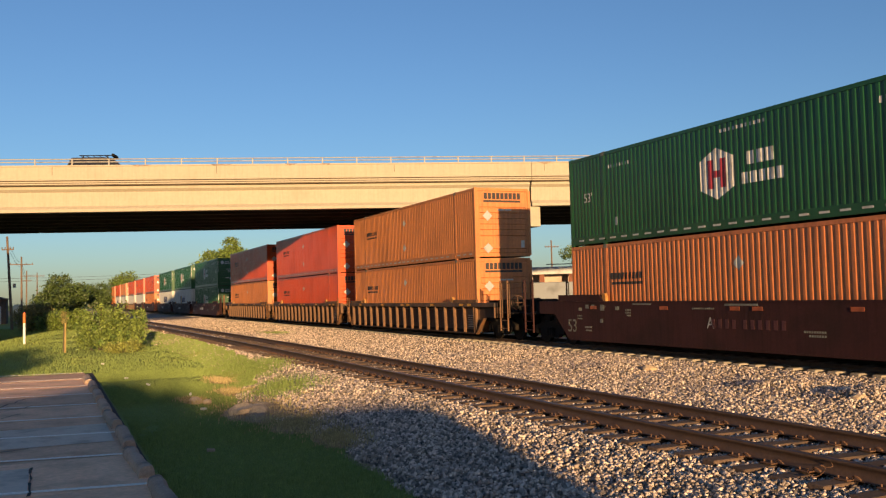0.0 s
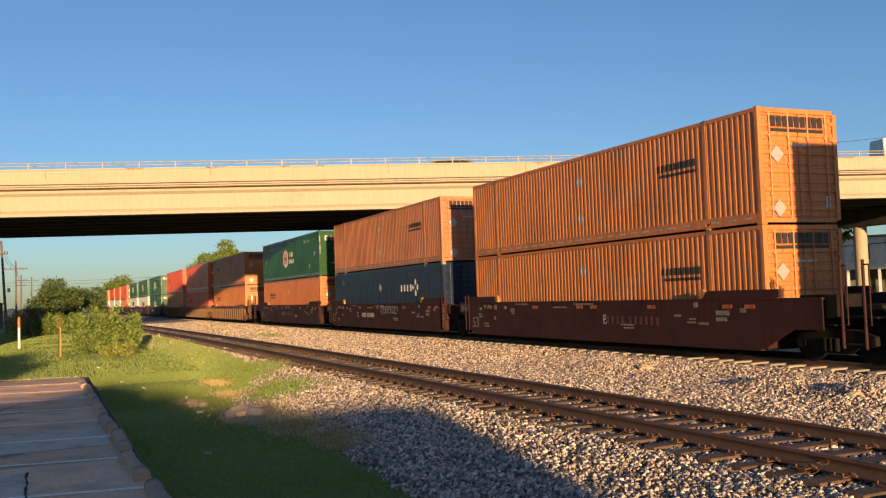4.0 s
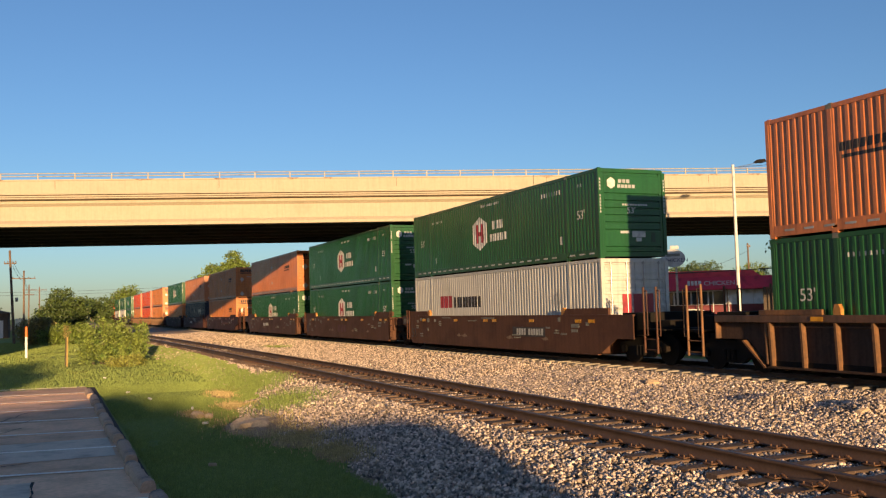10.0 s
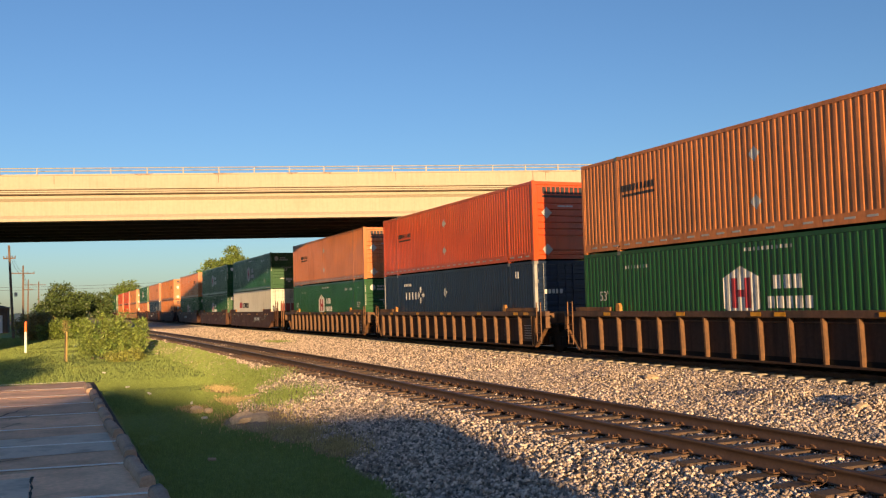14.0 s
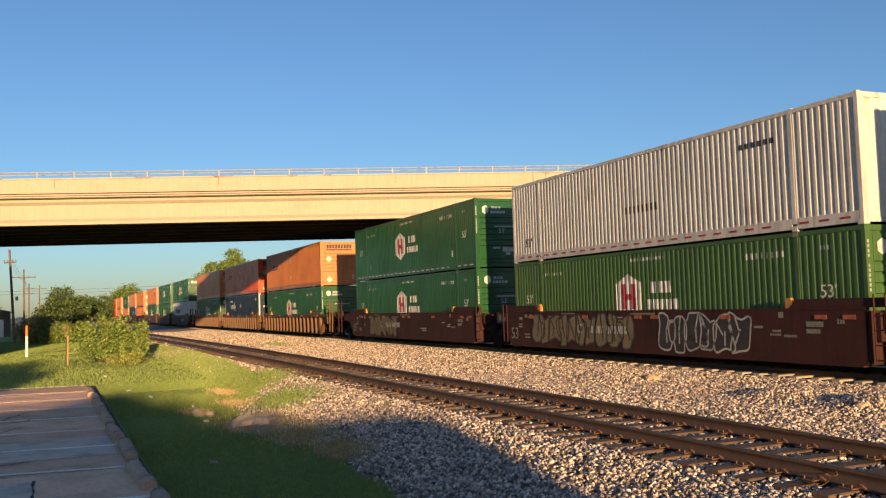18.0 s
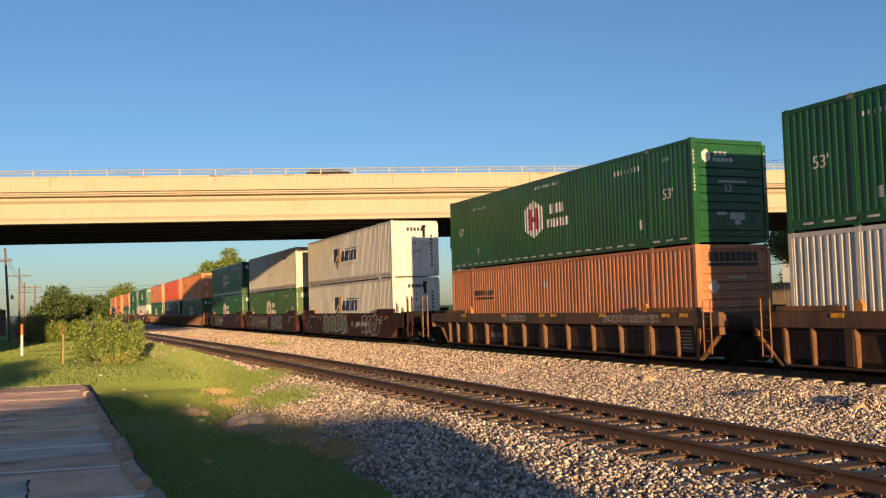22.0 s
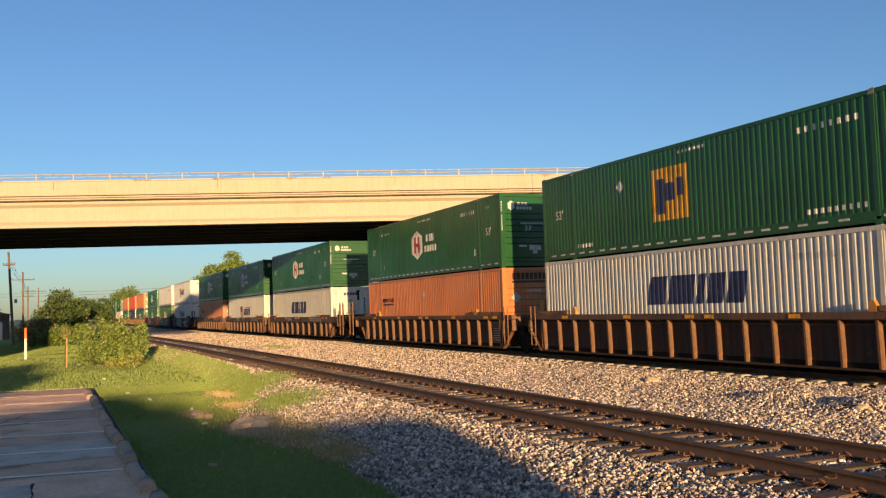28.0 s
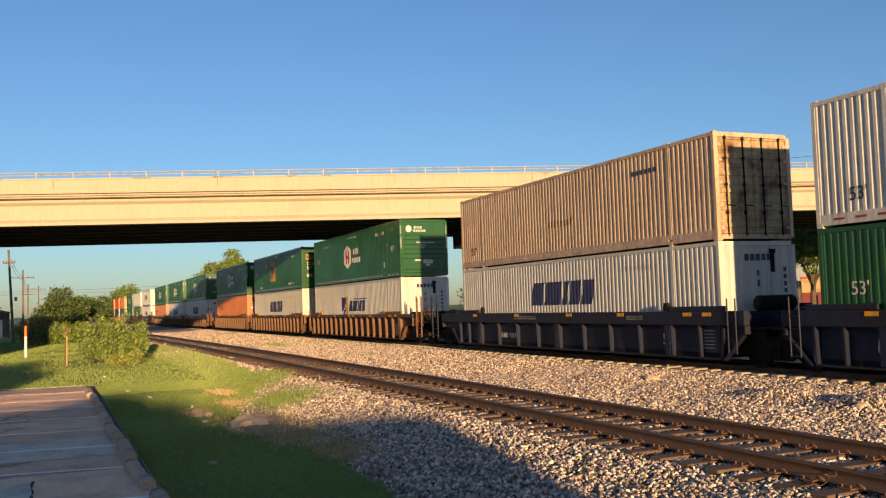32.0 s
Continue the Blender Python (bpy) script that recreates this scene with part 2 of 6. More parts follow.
def part(name, shape, material, parent, label="", at=None):
    """Links a bmesh or mesh as one mesh object under a thing or a part."""
    me = shape if isinstance(shape, bpy.types.Mesh) else to_mesh(name, shape, material)
    ob = new(name, me)
    ob.parent = parent
    if at is not None:
        ob.matrix_basis = at
    return tagged(ob, label) if label else ob


def thing(name, m, label, category, group="", kind=""):
    """An Empty at the base of a thing in parts."""
    ob = new(name)
    ob.empty_display_size = 0.2
    ob.matrix_basis = m
    return tagged(ob, label, category, group, kind)


def lettering(text, height, material):
    """A flat mesh of a readable text, its foot at the origin, in the x-z plane facing -y."""
    key = ("text", text, height, material.name)
    if key not in KEPT:
        cu = bpy.data.curves.new("text", "FONT")
        cu.body, cu.size, cu.extrude = text, height * 1.4, 0.002
        ob = new("text", cu)
        me = bpy.data.meshes.new_from_object(ob.evaluated_get(bpy.context.evaluated_depsgraph_get()))
        bpy.data.objects.remove(ob)
        me.transform(Matrix.Rotation(radians(90), 4, "X"))
        me.materials.clear()
        me.materials.append(material)
        KEPT[key] = me
    return KEPT[key]


# ---- ground and tracks ----
RT = 0.57                  # height of the rail heads
TRAIN_X, NEAR_X = 17.28, 8.31


def near_x(y):
    """The siding's centre line: straight, then easing away to the west."""
    d = max(0.0, min(y, 80.0) - 28.0)
    return NEAR_X - 0.00022 * d * d - 0.023 * max(0.0, y - 80.0)


def verge(y):
    """Where the ballast ends in the grass."""
    return float(np.interp(y, [0, 10, 12.5, 15.5, 18, 20, 22, 24.5, 27, 30, 34, 40, 50, 90], [3.9, 4.2, 4.35, 4.6, 4.3, 4.0, 4.3, 4.9, 5.2, 5.4, 5.5, 5.7, 5.7, 4.6])) + 0.22 * noise.noise((y * 0.8, 0, 0)) + 0.10 * noise.noise((y * 2.7, 4, 0))


def bed_z(x, y):
    """Height of the ballast surface."""
    e = verge(y)
    c = near_x(y)
    z = np.interp(x, [e - 0.3, e, c - 1.75, c - 1.2, c + 1.35, c + 2.2, 12.6, 15.2, 15.7, 19.0, 19.4, 24.0], [-0.06, 0.02, 0.30, 0.325, 0.325, 0.30, 0.26, 0.36, 0.38, 0.38, 0.36, 0.05])
    for mx, my, r, h in ((13.5, 14.4, 0.8, 0.16), (13.6, 12.2, 0.9, 0.2), (13.7, 20.6, 1.0, 0.12), (13.2, 27.0, 1.2, 0.1)):
        z += h * math.exp(-((x - mx) ** 2 + (y - my) ** 2) / (r * r))
    return float(z) + 0.025 * noise.noise((x * 1.3, y * 1.3, 3))


def strip(name, xs, ys, height, *materials):
    """A sheet over the grid xs, ys; xs may be a function of y."""
    v, nx = [], None
    for y in ys:
        row = xs(y) if callable(xs) else xs
        nx = len(row)
        v += [(x, y, height(x, y)) for x in row]
    f = [(j * nx + i, j * nx + i + 1, (j + 1) * nx + i + 1, (j + 1) * nx + i) for j in range(len(ys) - 1) for i in range(nx - 1)]
    me = raw_mesh(name, v, f, *materials)
    me.shade_smooth()
    return me


GRASS = surface("mown_grass", (0.172, 0.228, 0.065), 0.9, var=0.3, scale=0.35, fine=22, bump=0.8, depth=0.03, other=(0.181, 0.172, 0.052), cover=0.58, spec=0.15)
BLADE = surface("grass_blades", (0.194, 0.258, 0.073), 0.8, var=0.2, scale=0.5, fine=6, bump=0.0, other=(0.198, 0.189, 0.052), cover=0.58, rand=-0.3, spec=0.2)

gx = sorted({*np.linspace(-12, 40, 53), *np.linspace(-60, -12, 13), *np.linspace(40, 120, 17), -2500, -900, -400, -200, -100, 160, 250, 400, 900, 2500})
gy = sorted({*np.linspace(-10, 110, 81), *np.linspace(110, 340, 24), -2500, -600, -200, -80, -40, -20, 500, 900, 1600, 3500})
ground = tagged(new("ground", strip("ground", gx, gy, lambda x, y: -0.05 + (0.05 * noise.noise((x * 0.25, y * 0.25, 0)) if -60 < x < 120 and y < 340 else 0.0), GRASS)), "flat mown grass verge with worn brown patches", "ground", kind="structure")

by = [*np.arange(-30, 60, 0.5), *np.arange(60, 330, 3)]
bed = tagged(new("ballast_bed", strip("ballast_bed", lambda y: [verge(y) - 0.3, *np.linspace(verge(y), 24.0, 64)], by, bed_z, BALLAST)), "raised bed of crushed stone under two railway tracks", "ballast", kind="structure")


def stones(name, count, y0, y1, size, seed):
    """Loose crushed stones strewn over the bed, between the sleepers and on the shoulder."""
    rng = np.random.default_rng(seed)
    cube = np.array([(x, y, z) for x in (-1, 1) for y in (-1, 1) for z in (-1, 1)], dtype=float)
    quads = np.array([(0, 1, 3, 2), (4, 6, 7, 5), (0, 4, 5, 1), (2, 3, 7, 6), (0, 2, 6, 4), (1, 5, 7, 3)])
    y = y0 + (y1 - y0) * rng.random(count) ** 1.25
    x = 3.3 + 12.5 * rng.random(count)
    edge = np.interp(y, np.arange(-10, 80, 0.5), [verge(v) for v in np.arange(-10, 80, 0.5)])
    keep = (x > edge - 0.25 + 0.5 * rng.random(count) ** 3)
    centre = np.array([near_x(v) for v in y])
    nearest = np.abs((y + 3) / 0.53 - np.round((y + 3) / 0.53)) * 0.53
    keep &= ~((np.abs(x - centre) < 1.32) & (nearest < 0.135))
    x, y = x[keep], y[keep]
    n = len(x)
    z = np.array([bed_z(a, b) for a, b in zip(x, y)])
    s = size * (0.45 + 0.75 * rng.random(n) ** 1.6)[:, None, None]
    pts = cube[None] * (0.55 + 0.45 * rng.random((n, 8, 3))) * (np.array([1.0, 0.8, 0.6]) * (0.7 + 0.5 * rng.random((n, 3))))[:, None, :] * s * 0.5
    a = rng.random((n, 3)) * 2 * np.pi
    for i, j, k in ((0, 1, 2), (1, 2, 0), (2, 0, 1)):
        c, d = np.cos(a[:, k])[:, None], np.sin(a[:, k])[:, None]
        p, q = pts[:, :, i].copy(), pts[:, :, j].copy()
        pts[:, :, i], pts[:, :, j] = c * p - d * q, d * p + c * q
    pts += np.stack([x, y, z + 0.010 + 0.012 * rng.random(n)], 1)[:, None, :]
    faces = (quads[None] + 8 * np.arange(n)[:, None, None]).reshape(-1, 4)
    return tagged(new(name, raw_mesh(name, pts.reshape(-1, 3), faces, STONE)), "loose pale and dark crushed stones of the ballast", "ballast", kind="stuff")


stones("ballast_stones", 88000, 6.5, 25.0, 0.070, 5)
stones("ballast_stones", 52000, 23.0, 56.0, 0.072, 6)
stones("ballast_stones", 22000, 50.0, 105.0, 0.12, 7)


def bank_edge(y):
    """How far the grass has crept up the ballast shoulder."""
    return float(np.interp(y, [24, 26, 28, 30, 34, 40, 50, 90], [4.6, 5.3, 5.8, 6.25, 6.45, 6.75, 6.85, 5.9])) + 0.30 * noise.noise((y * 0.7, 9, 0)) + 0.16 * noise.noise((y * 2.3, 5, 0))


tagged(new("grass_bank", strip("grass_bank", lambda y: list(np.linspace(verge(y) - 0.45, max(verge(y) - 0.3, bank_edge(y)), 9)), np.arange(24, 96, 0.5), lambda x, y: bed_z(x, y) + 0.02 - 0.035 * (x > bank_edge(y) - 0.05) - 0.10 * max(0.0, min(1.0, (verge(y) - 0.05 - x) / 0.4)), GRASS)), "grass creeping up the ballast shoulder", "ground", kind="structure")


def rail_outline(dx):
    half = [(0.076, 0), (0.076, 0.012), (0.014, 0.035), (0.010, 0.12), (0.036, 0.135), (0.037, 0.165), (0.028, 0.172)]
    return [(dx + x, z) for x, z in half] + [(dx - x, z) for x, z in reversed(half)]


def rail_mesh(center, side, y0, y1, step):
    outline = rail_outline(0)
    k = len(outline)
    ys = np.arange(y0, y1 + step, step)
    v = [(center(y) + side * 0.757 + x, y, RT - 0.172 + z) for y in ys for x, z in outline]
    f = [(j * k + i, j * k + (i + 1) % k, (j + 1) * k + (i + 1) % k, (j + 1) * k + i) for j in range(len(ys) - 1) for i in range(k)]
    me = raw_mesh("rail", v, f, RAIL_SIDE, RAIL_TOP)
    me.polygons.foreach_set("material_index", np.array([1 if i % k in (5, 6, 7) else 0 for i in range(len(f))], dtype=np.int32))
    return me


siding = thing("railway_track_1", pose(0, 0, 0), "rusty rails on weathered timber sleepers in ballast", "track", kind="structure")
mainline = thing("railway_track_2", pose(0, 0, 0), "main line rails on pale concrete sleepers", "track", kind="structure")
for s in (-1, 1):
    part("rail", rail_mesh(near_x, s, -25, 300, 1.5), None, siding)
    part("rail", rail_mesh(lambda y: TRAIN_X, s, -420, 420, 20.0), None, mainline)
wood = to_mesh("sleeper", boxes([(-1.30, 1.30, -0.115, 0.115, -0.13, 0.0)], 0.012), TIE_WOOD)
rng = random.Random(3)
for i in range(190):
    y = -3 + i * 0.53
    part("sleeper", wood, None, siding, at=pose(near_x(y) + rng.uniform(-0.04, 0.04), y, RT - 0.183 + rng.uniform(-0.012, 0.006), 0, 0, rng.uniform(-1.3, 1.3)))


def plate_bm():
    """A tie plate with two curled spring clips and spikes."""
    bm = boxes([(-0.17, 0.17, -0.09, 0.09, 0, 0.016)], 0.004)
    for s in (-1, 1):
        for d in (-0.055, 0.055):
            rod(bm, (s * 0.135, d, 0.01), (s * 0.135, d, 0.045), 0.011, n=6)
        last = None
        for i in range(7):
            a = math.pi * i / 6
            q = (s * (0.105 + 0.03 * math.sin(a)), -0.16 + 0.05 * math.cos(a), 0.03 + 0.035 * math.sin(a))
            if last:
                rod(bm, last, q, 0.011, n=5)
            last = q
    return bm


plate = to_mesh("rail_clip", plate_bm(), RUST)
for i in range(76):
    y = -3 + (i + 4) * 0.53
    for s in (-1, 1):
        part("rail_clip", plate, None, siding, at=pose(near_x(y) + s * 0.757, y + rng.uniform(-0.01, 0.01), RT - 0.186 + 0.012))
pale = to_mesh("sleeper", boxes([(-1.30, 1.30, -0.13, 0.13, -0.2, 0.0)], 0.02), TIE_CONCRETE)
for i in range(200):
    y = 2 + i * 0.61
    part("sleeper", pale, None, mainline, at=pose(TRAIN_X + rng.uniform(-0.05, 0.05), y + rng.uniform(-0.02, 0.02), RT - 0.125, 0, 0, rng.uniform(-0.5, 0.5)))

# ---- overpass ----
GB, SB, PB, PT = 7.05 + RT, 8.55 + RT, 8.85 + RT, 9.71 + RT    # girder foot, slab foot, parapet foot, parapet top
DECK_W = 16.2
overpass = thing("overpass", pose(16, 51.8, 0, 0, 0, -16), "pale concrete road overpass with parapets on hammerhead piers", "bridge", kind="structure")
JOINTS = [-560, -320, -180, -81.8, -51.8, -21.8, 11.4, 41.4, 71.4, 101.4, 180, 300, 500, 740]


def beam_outline(y, face):
    """Cross-section of a prestressed I-beam at y, as (y, z)."""
    h = SB - GB
    half = [(0.33, 0), (0.33, 0.17), (0.09, 0.36), (0.09, h - 0.34), (0.28, h - 0.18), (0.28, h)]
    return [(y + a, GB + z) for a, z in half] + [(y - a, GB + z) for a, z in reversed(half)]


for a, b in zip(JOINTS[:-1], JOINTS[1:]):
    a, b = a + 0.012, b - 0.012
    part("deck", boxes([(a, b, -0.02, DECK_W, SB + 0.002, PB - 0.02)]), CONCRETE_SHADED, overpass)
    for y0 in (-0.18, DECK_W - 0.2):
        s = 1 if y0 < 1 else -1
        part("parapet", prism([(y0, PB - 0.015), (y0, PB + 0.03), (y0 + 0.03, PB + 0.06), (y0 + 0.03, PT - 0.10), (y0, PT - 0.07), (y0, PT), (y0 + 0.38, PT), (y0 + 0.38, PB - 0.015)], a, b, axis="x"), CONCRETE, overpass)
    # outer girder plain, inner ones coloured dark for the shade below the deck
    for i in range(7):
        part("girder", prism(beam_outline(0.48 + i * (DECK_W - 0.95) / 6, -1), a + 0.04, b - 0.04, axis="x"), CONCRETE_SHADED if i else CONCRETE, overpass)
    if -90 < a < 120:
        # shadow lines below the parapet are painted in by the edge's dark colour
        part("slab_edge", prism([(-0.06, SB - 0.003), (-0.06, SB + 0.07), (-0.09, SB + 0.075), (-0.09, SB + 0.16), (-0.06, SB + 0.165), (-0.06, PB - 0.016), (0.28, PB - 0.016), (0.28, SB - 0.003)], a, b, axis="x"), CONCRETE_BROWN, overpass, "brown stained slab edge")
        for z0, z1 in ((0.045, 0.115), (0.155, 0.232)):
            part("drip_strip", boxes([(a, b, -0.125, -0.092, SB + z0, SB + z1)], 0.004), CONCRETE, overpass)
for s in [v for v in JOINTS[1:-1]]:
    # a pier under each joint, its cap and blade in line with the tracks
    turn = pose(s + 0.2, 0, 0, 0, 0, 16)
    top = GB - 0.012
    # shade on the cap is put into its colour; only its lit end stays pale
    part("pier_cap", boxes([(-0.55, 0.55, 0.75, 11.4, top - 1.25, top)], 0.03), CONCRETE_SHADED, overpass, "dark stained cap beam", at=turn)
    part("cap_end", boxes([(-0.54, 0.54, 0.35, 0.745, top - 1.24, top - 0.004)], 0.03), CONCRETE, overpass, at=turn)
    for y in (3.2, 9.7):
        part("pier_column", rod(bmesh.new(), (0, y, -0.4), (0, y, top - 1.252), 0.48, n=28), CONCRETE, overpass, at=turn)
crack = to_mesh("joint", boxes([(-0.012, 0.012, -0.156, -0.146, 0.30, 0.78)]), CONCRETE_BROWN)
for i in range(9):
    part("joint", crack, None, overpass, at=pose(-46.3 + i * 9.75 + (0.6 if i % 2 else 0), 0, PB))
rng = random.Random(21)
for i in range(64):
    # grime running down from the parapet's top edge
    w, x = rng.uniform(0.15, 1.5), rng.uniform(-60, 95)
    top = [(x + w * k / 5, PT - 0.002) for k in range(6)]
    foot = [(x + w * k / 5, PT - (0.012 if k in (0, 5) else rng.uniform(0.02, 0.16) * min(1.0, 0.5 + 0.5 * w))) for k in range(5, -1, -1)]
    bm = bmesh.new()
    f = bm.faces.new([bm.verts.new((u, -0.1835, v)) for u, v in foot + top])
    part("stain", bm, GRIME, overpass)
pm = to_mesh("railing_post", boxes([(-0.035, 0.035, -0.03, 0.03, 0, 0.36)], 0.008), RAILING)
for i in range(96):
    part("railing_post", pm, None, overpass, at=pose(-76.3 + i * 2.03, 0.02, PT))
for y in (0.02,):
    for z in (0.20, 0.36):
        part("railing_pipe", rod(bmesh.new(), (-78, y, PT + z), (118, y, PT + z), 0.032), RAILING, overpass)

# ---- the train: containers stacked in articulated well wagons ----
CL, CW, CH = 16.154, 2.591, 2.896
FACE = CW / 2 - 0.010       # outer face of the corrugations
PITCH, DENT = 0.207, 0.015
SPANS = ((0.13, 1.93), (2.07, CL - 2.07), (CL - 1.93, CL - 0.13))


def profile():
    """Breakpoints (y, depth) of the corrugated side, from the near end to the far one."""
    out = []
    for a, b in SPANS:
        k = round((b - a) / PITCH)
        p = (b - a) / k
        out.append((a, 0.0))
        for i in range(k):
            y = a + i * p
            out += [(y + 0.19 * p, 0.0), (y + 0.29 * p, DENT), (y + 0.71 * p, DENT), (y + 0.81 * p, 0.0)]
        out.append((b, 0.0))
    return out


PROFILE = profile()
PY, PD = np.array([q[0] for q in PROFILE]), np.array([q[1] for q in PROFILE])


def side_bm():
    bm = bmesh.new()
    low = [bm.verts.new((-(FACE - d), y, 0.30)) for y, d in PROFILE]
    top = [bm.verts.new((-(FACE - d), y, CH - 0.11)) for y, d in PROFILE]
    for i in range(len(low) - 1):
        bm.faces.new((low[i], top[i], top[i + 1], low[i + 1]))
    return bm


def decal(y0, y1, spans, lift=0.004, cells=1):
    """Paint that follows the corrugations between y0 and y1; spans(y) gives the (low, high) bands of height at y."""
    ys = sorted({y0, y1, *(float(v) for v in PY if y0 < v < y1), *np.linspace(y0, y1, 2 + cells)})
    bm = bmesh.new()
    for a, b in zip(ys[:-1], ys[1:]):
        if b - a < 1e-4:
            continue
        e = (b - a) * 1e-3
        for (l0, h0), (l1, h1) in zip(spans(a + e), spans(b - e)):
            if h0 - l0 < 1e-3 and h1 - l1 < 1e-3:
                continue
            xa, xb = (-(FACE - float(np.interp(v, PY, PD)) + lift) for v in (a, b))
            bm.faces.new([bm.verts.new(q) for q in ((xa, a, l0), (xa, a, h0), (xb, b, h1), (xb, b, l1))])
    return bm


def bars(y_right, y_left, z0, z1, count, lean=0.0, gap=0.22, cut=0.0):
    """A row of plain blocks in place of writing on the side, read from y_left down to y_right."""
    bm = bmesh.new()
    w = (y_left - y_right) / count
    for i in range(count):
        a, b = y_right + i * w + gap * w / 2, y_right + (i + 1) * w - gap * w / 2
        if lean:
            band = lambda y: [(max(z0, min(z1, z0 + (a - y) / lean)), min(z1, max(z0, z0 + (b - y) / lean)))]
            one = decal(a - lean * (z1 - z0), b, band, cells=7)
        else:
            one = decal(a, b, lambda y: [(z0, z1)])
        for f in one.faces:
            bm.faces.new([bm.verts.new(v.co) for v in f.verts])
        one.free()
    return bm


def hexagon(yc, zc, w, h):
    """A tall hexagon with upright sides."""
    def band(y):
        k = max(0.0, 1 - abs(y - yc) / (w / 2))
        e = h / 2 - (h / 2 - h * 0.29) * (1 - k)
        return [(zc - e, zc + e)]
    return decal(yc - w / 2, yc + w / 2, band, cells=9)


def lozenge(yc, zc, s):
    def band(y):
        k = max(0.0, 1 - abs(y - yc) / s)
        return [(zc - s * k, zc + s * k)]
    return decal(yc - s, yc + s, band, lift=0.006, cells=5)


def frame_bm():
    """Corner posts, lifting posts, top and bottom rails."""
    x, b = CW / 2, []
    for s in (-1, 1):
        x0, x1 = sorted((s * x, s * (x - 0.13)))
        for y in (0.0, CL - 0.12):
            b.append((x0, x1, y, y + 0.12, 0.10, CH - 0.10))
        x0, x1 = sorted((s * (x - 0.001), s * (x - 0.07)))
        for y in (1.935, CL - 2.065):
            b.append((x0, x1, y, y + 0.13, 0.17, CH - 0.08))
        b.append((x0, x1, 0.121, CL - 0.121, CH - 0.115, CH - 0.008))
    for y in (0.004, CL - 0.104):
        b.append((-x + 0.131, x - 0.131, y, y + 0.10, CH - 0.13, CH - 0.006))
        b.append((-x + 0.131, x - 0.131, y, y + 0.10, 0.05, 0.17))
    return boxes(b, 0.006)


def sill_bm():
    b = []
    for s in (-1, 1):
        x0, x1 = sorted((s * (CW / 2 - 0.002), s * (CW / 2 - 0.06)))
        b += [(x0, x1, 0.121, 1.93, 0.05, 0.305), (x0, x1, 2.07, CL - 2.07, 0.05, 0.305), (x0, x1, CL - 1.93, CL - 0.121, 0.05, 0.305)]
    return boxes(b, 0.006)


def casting_bm():
    return boxes([(-0.09, 0.09, -0.09, 0.09, -0.06, 0.06), (-0.05, 0.05, -0.06, 0.06, -0.085, -0.06)], 0.008)


def rib_end_bm():
    """The closed end: a flat header over a sheet with pressed horizontal slots, and a flat rim."""
    x = CW / 2 - 0.135
    outline = [(0.062, 0.17), (0.062, 0.21), (0.024, 0.23)]
    for z in (0.38, 0.93, 1.165, 1.40, 1.635, 1.87, 2.10):
        outline += [(0.024, z - 0.055), (0.060, z - 0.045), (0.060, z - 0.012), (0.018, z + 0.012)]
    outline += [(0.022, CH - 0.22), (0.055, CH - 0.21), (0.055, CH - 0.13), (0.085, CH - 0.13), (0.085, 0.17)]
    bm = prism(outline, -x + 0.10, x - 0.10, axis="x")
    rim = [(-x, 0.17), (-x, CH - 0.13), (-x + 0.10, CH - 0.13), (-x + 0.10, 0.17)]
    for s in (1, -1):
        v = [bm.verts.new((s * u, 0.030, w)) for u, w in rim]
        bm.faces.new(v if s < 0 else v[::-1])
    bmesh.ops.recalc_face_normals(bm, faces=bm.faces[:])
    return bm


def upright_end_bm():
    """The closed end of the pale containers: shallow upright flutes."""
    x = CW / 2 - 0.135
    n = 7
    p = 2 * x / n
    outline = [(-x, 0.016)]
    for i in range(n):
        a = -x + i * p
        outline += [(a + 0.06, 0.016), (a + 0.09, 0.034), (a + p - 0.09, 0.034), (a + p - 0.06, 0.016)]
    outline += [(x, 0.016), (x, 0.085), (-x, 0.085)]
    bm = bmesh.new()
    low = [bm.verts.new((u, v, 0.17)) for u, v in outline]
    top = [bm.verts.new((u, v, CH - 0.13)) for u, v in outline]
    bm.faces.new(low)
    bm.faces.new(top[::-1])
    for i in range(len(outline)):
        k = (i + 1) % len(outline)
        bm.faces.new((low[i], top[i], top[k], low[k]))
    bmesh.ops.recalc_face_normals(bm, faces=bm.faces[:])
    return bm


def door_bm(s):
    """One door leaf: a pressed sheet with horizontal ribs."""
    x0, x1 = sorted((s * 0.012, s * (CW / 2 - 0.14)))
    outline = [(0.045, 0.18), (0.02, 0.19), (0.02, 0.24), (0.045, 0.26)]
    for i in range(5):
        z = 0.34 + i * 0.46
        outline += [(0.045, z), (0.018, z + 0.03), (0.018, z + 0.12), (0.045, z + 0.15), (0.045, z + 0.22), (0.030, z + 0.24), (0.030, z + 0.36), (0.045, z + 0.38)]
    outline += [(0.045, CH - 0.20), (0.02, CH - 0.19), (0.02, CH - 0.14), (0.09, CH - 0.14), (0.09, 0.18)]
    return prism(outline, x0, x1, axis="x")


def hinge_bm():
    return rod(boxes([(-0.10, 0.10, 0.0, 0.035, -0.04, 0.04)], 0.008), (0, 0.0, -0.06), (0, 0.0, 0.06), 0.018, n=8)


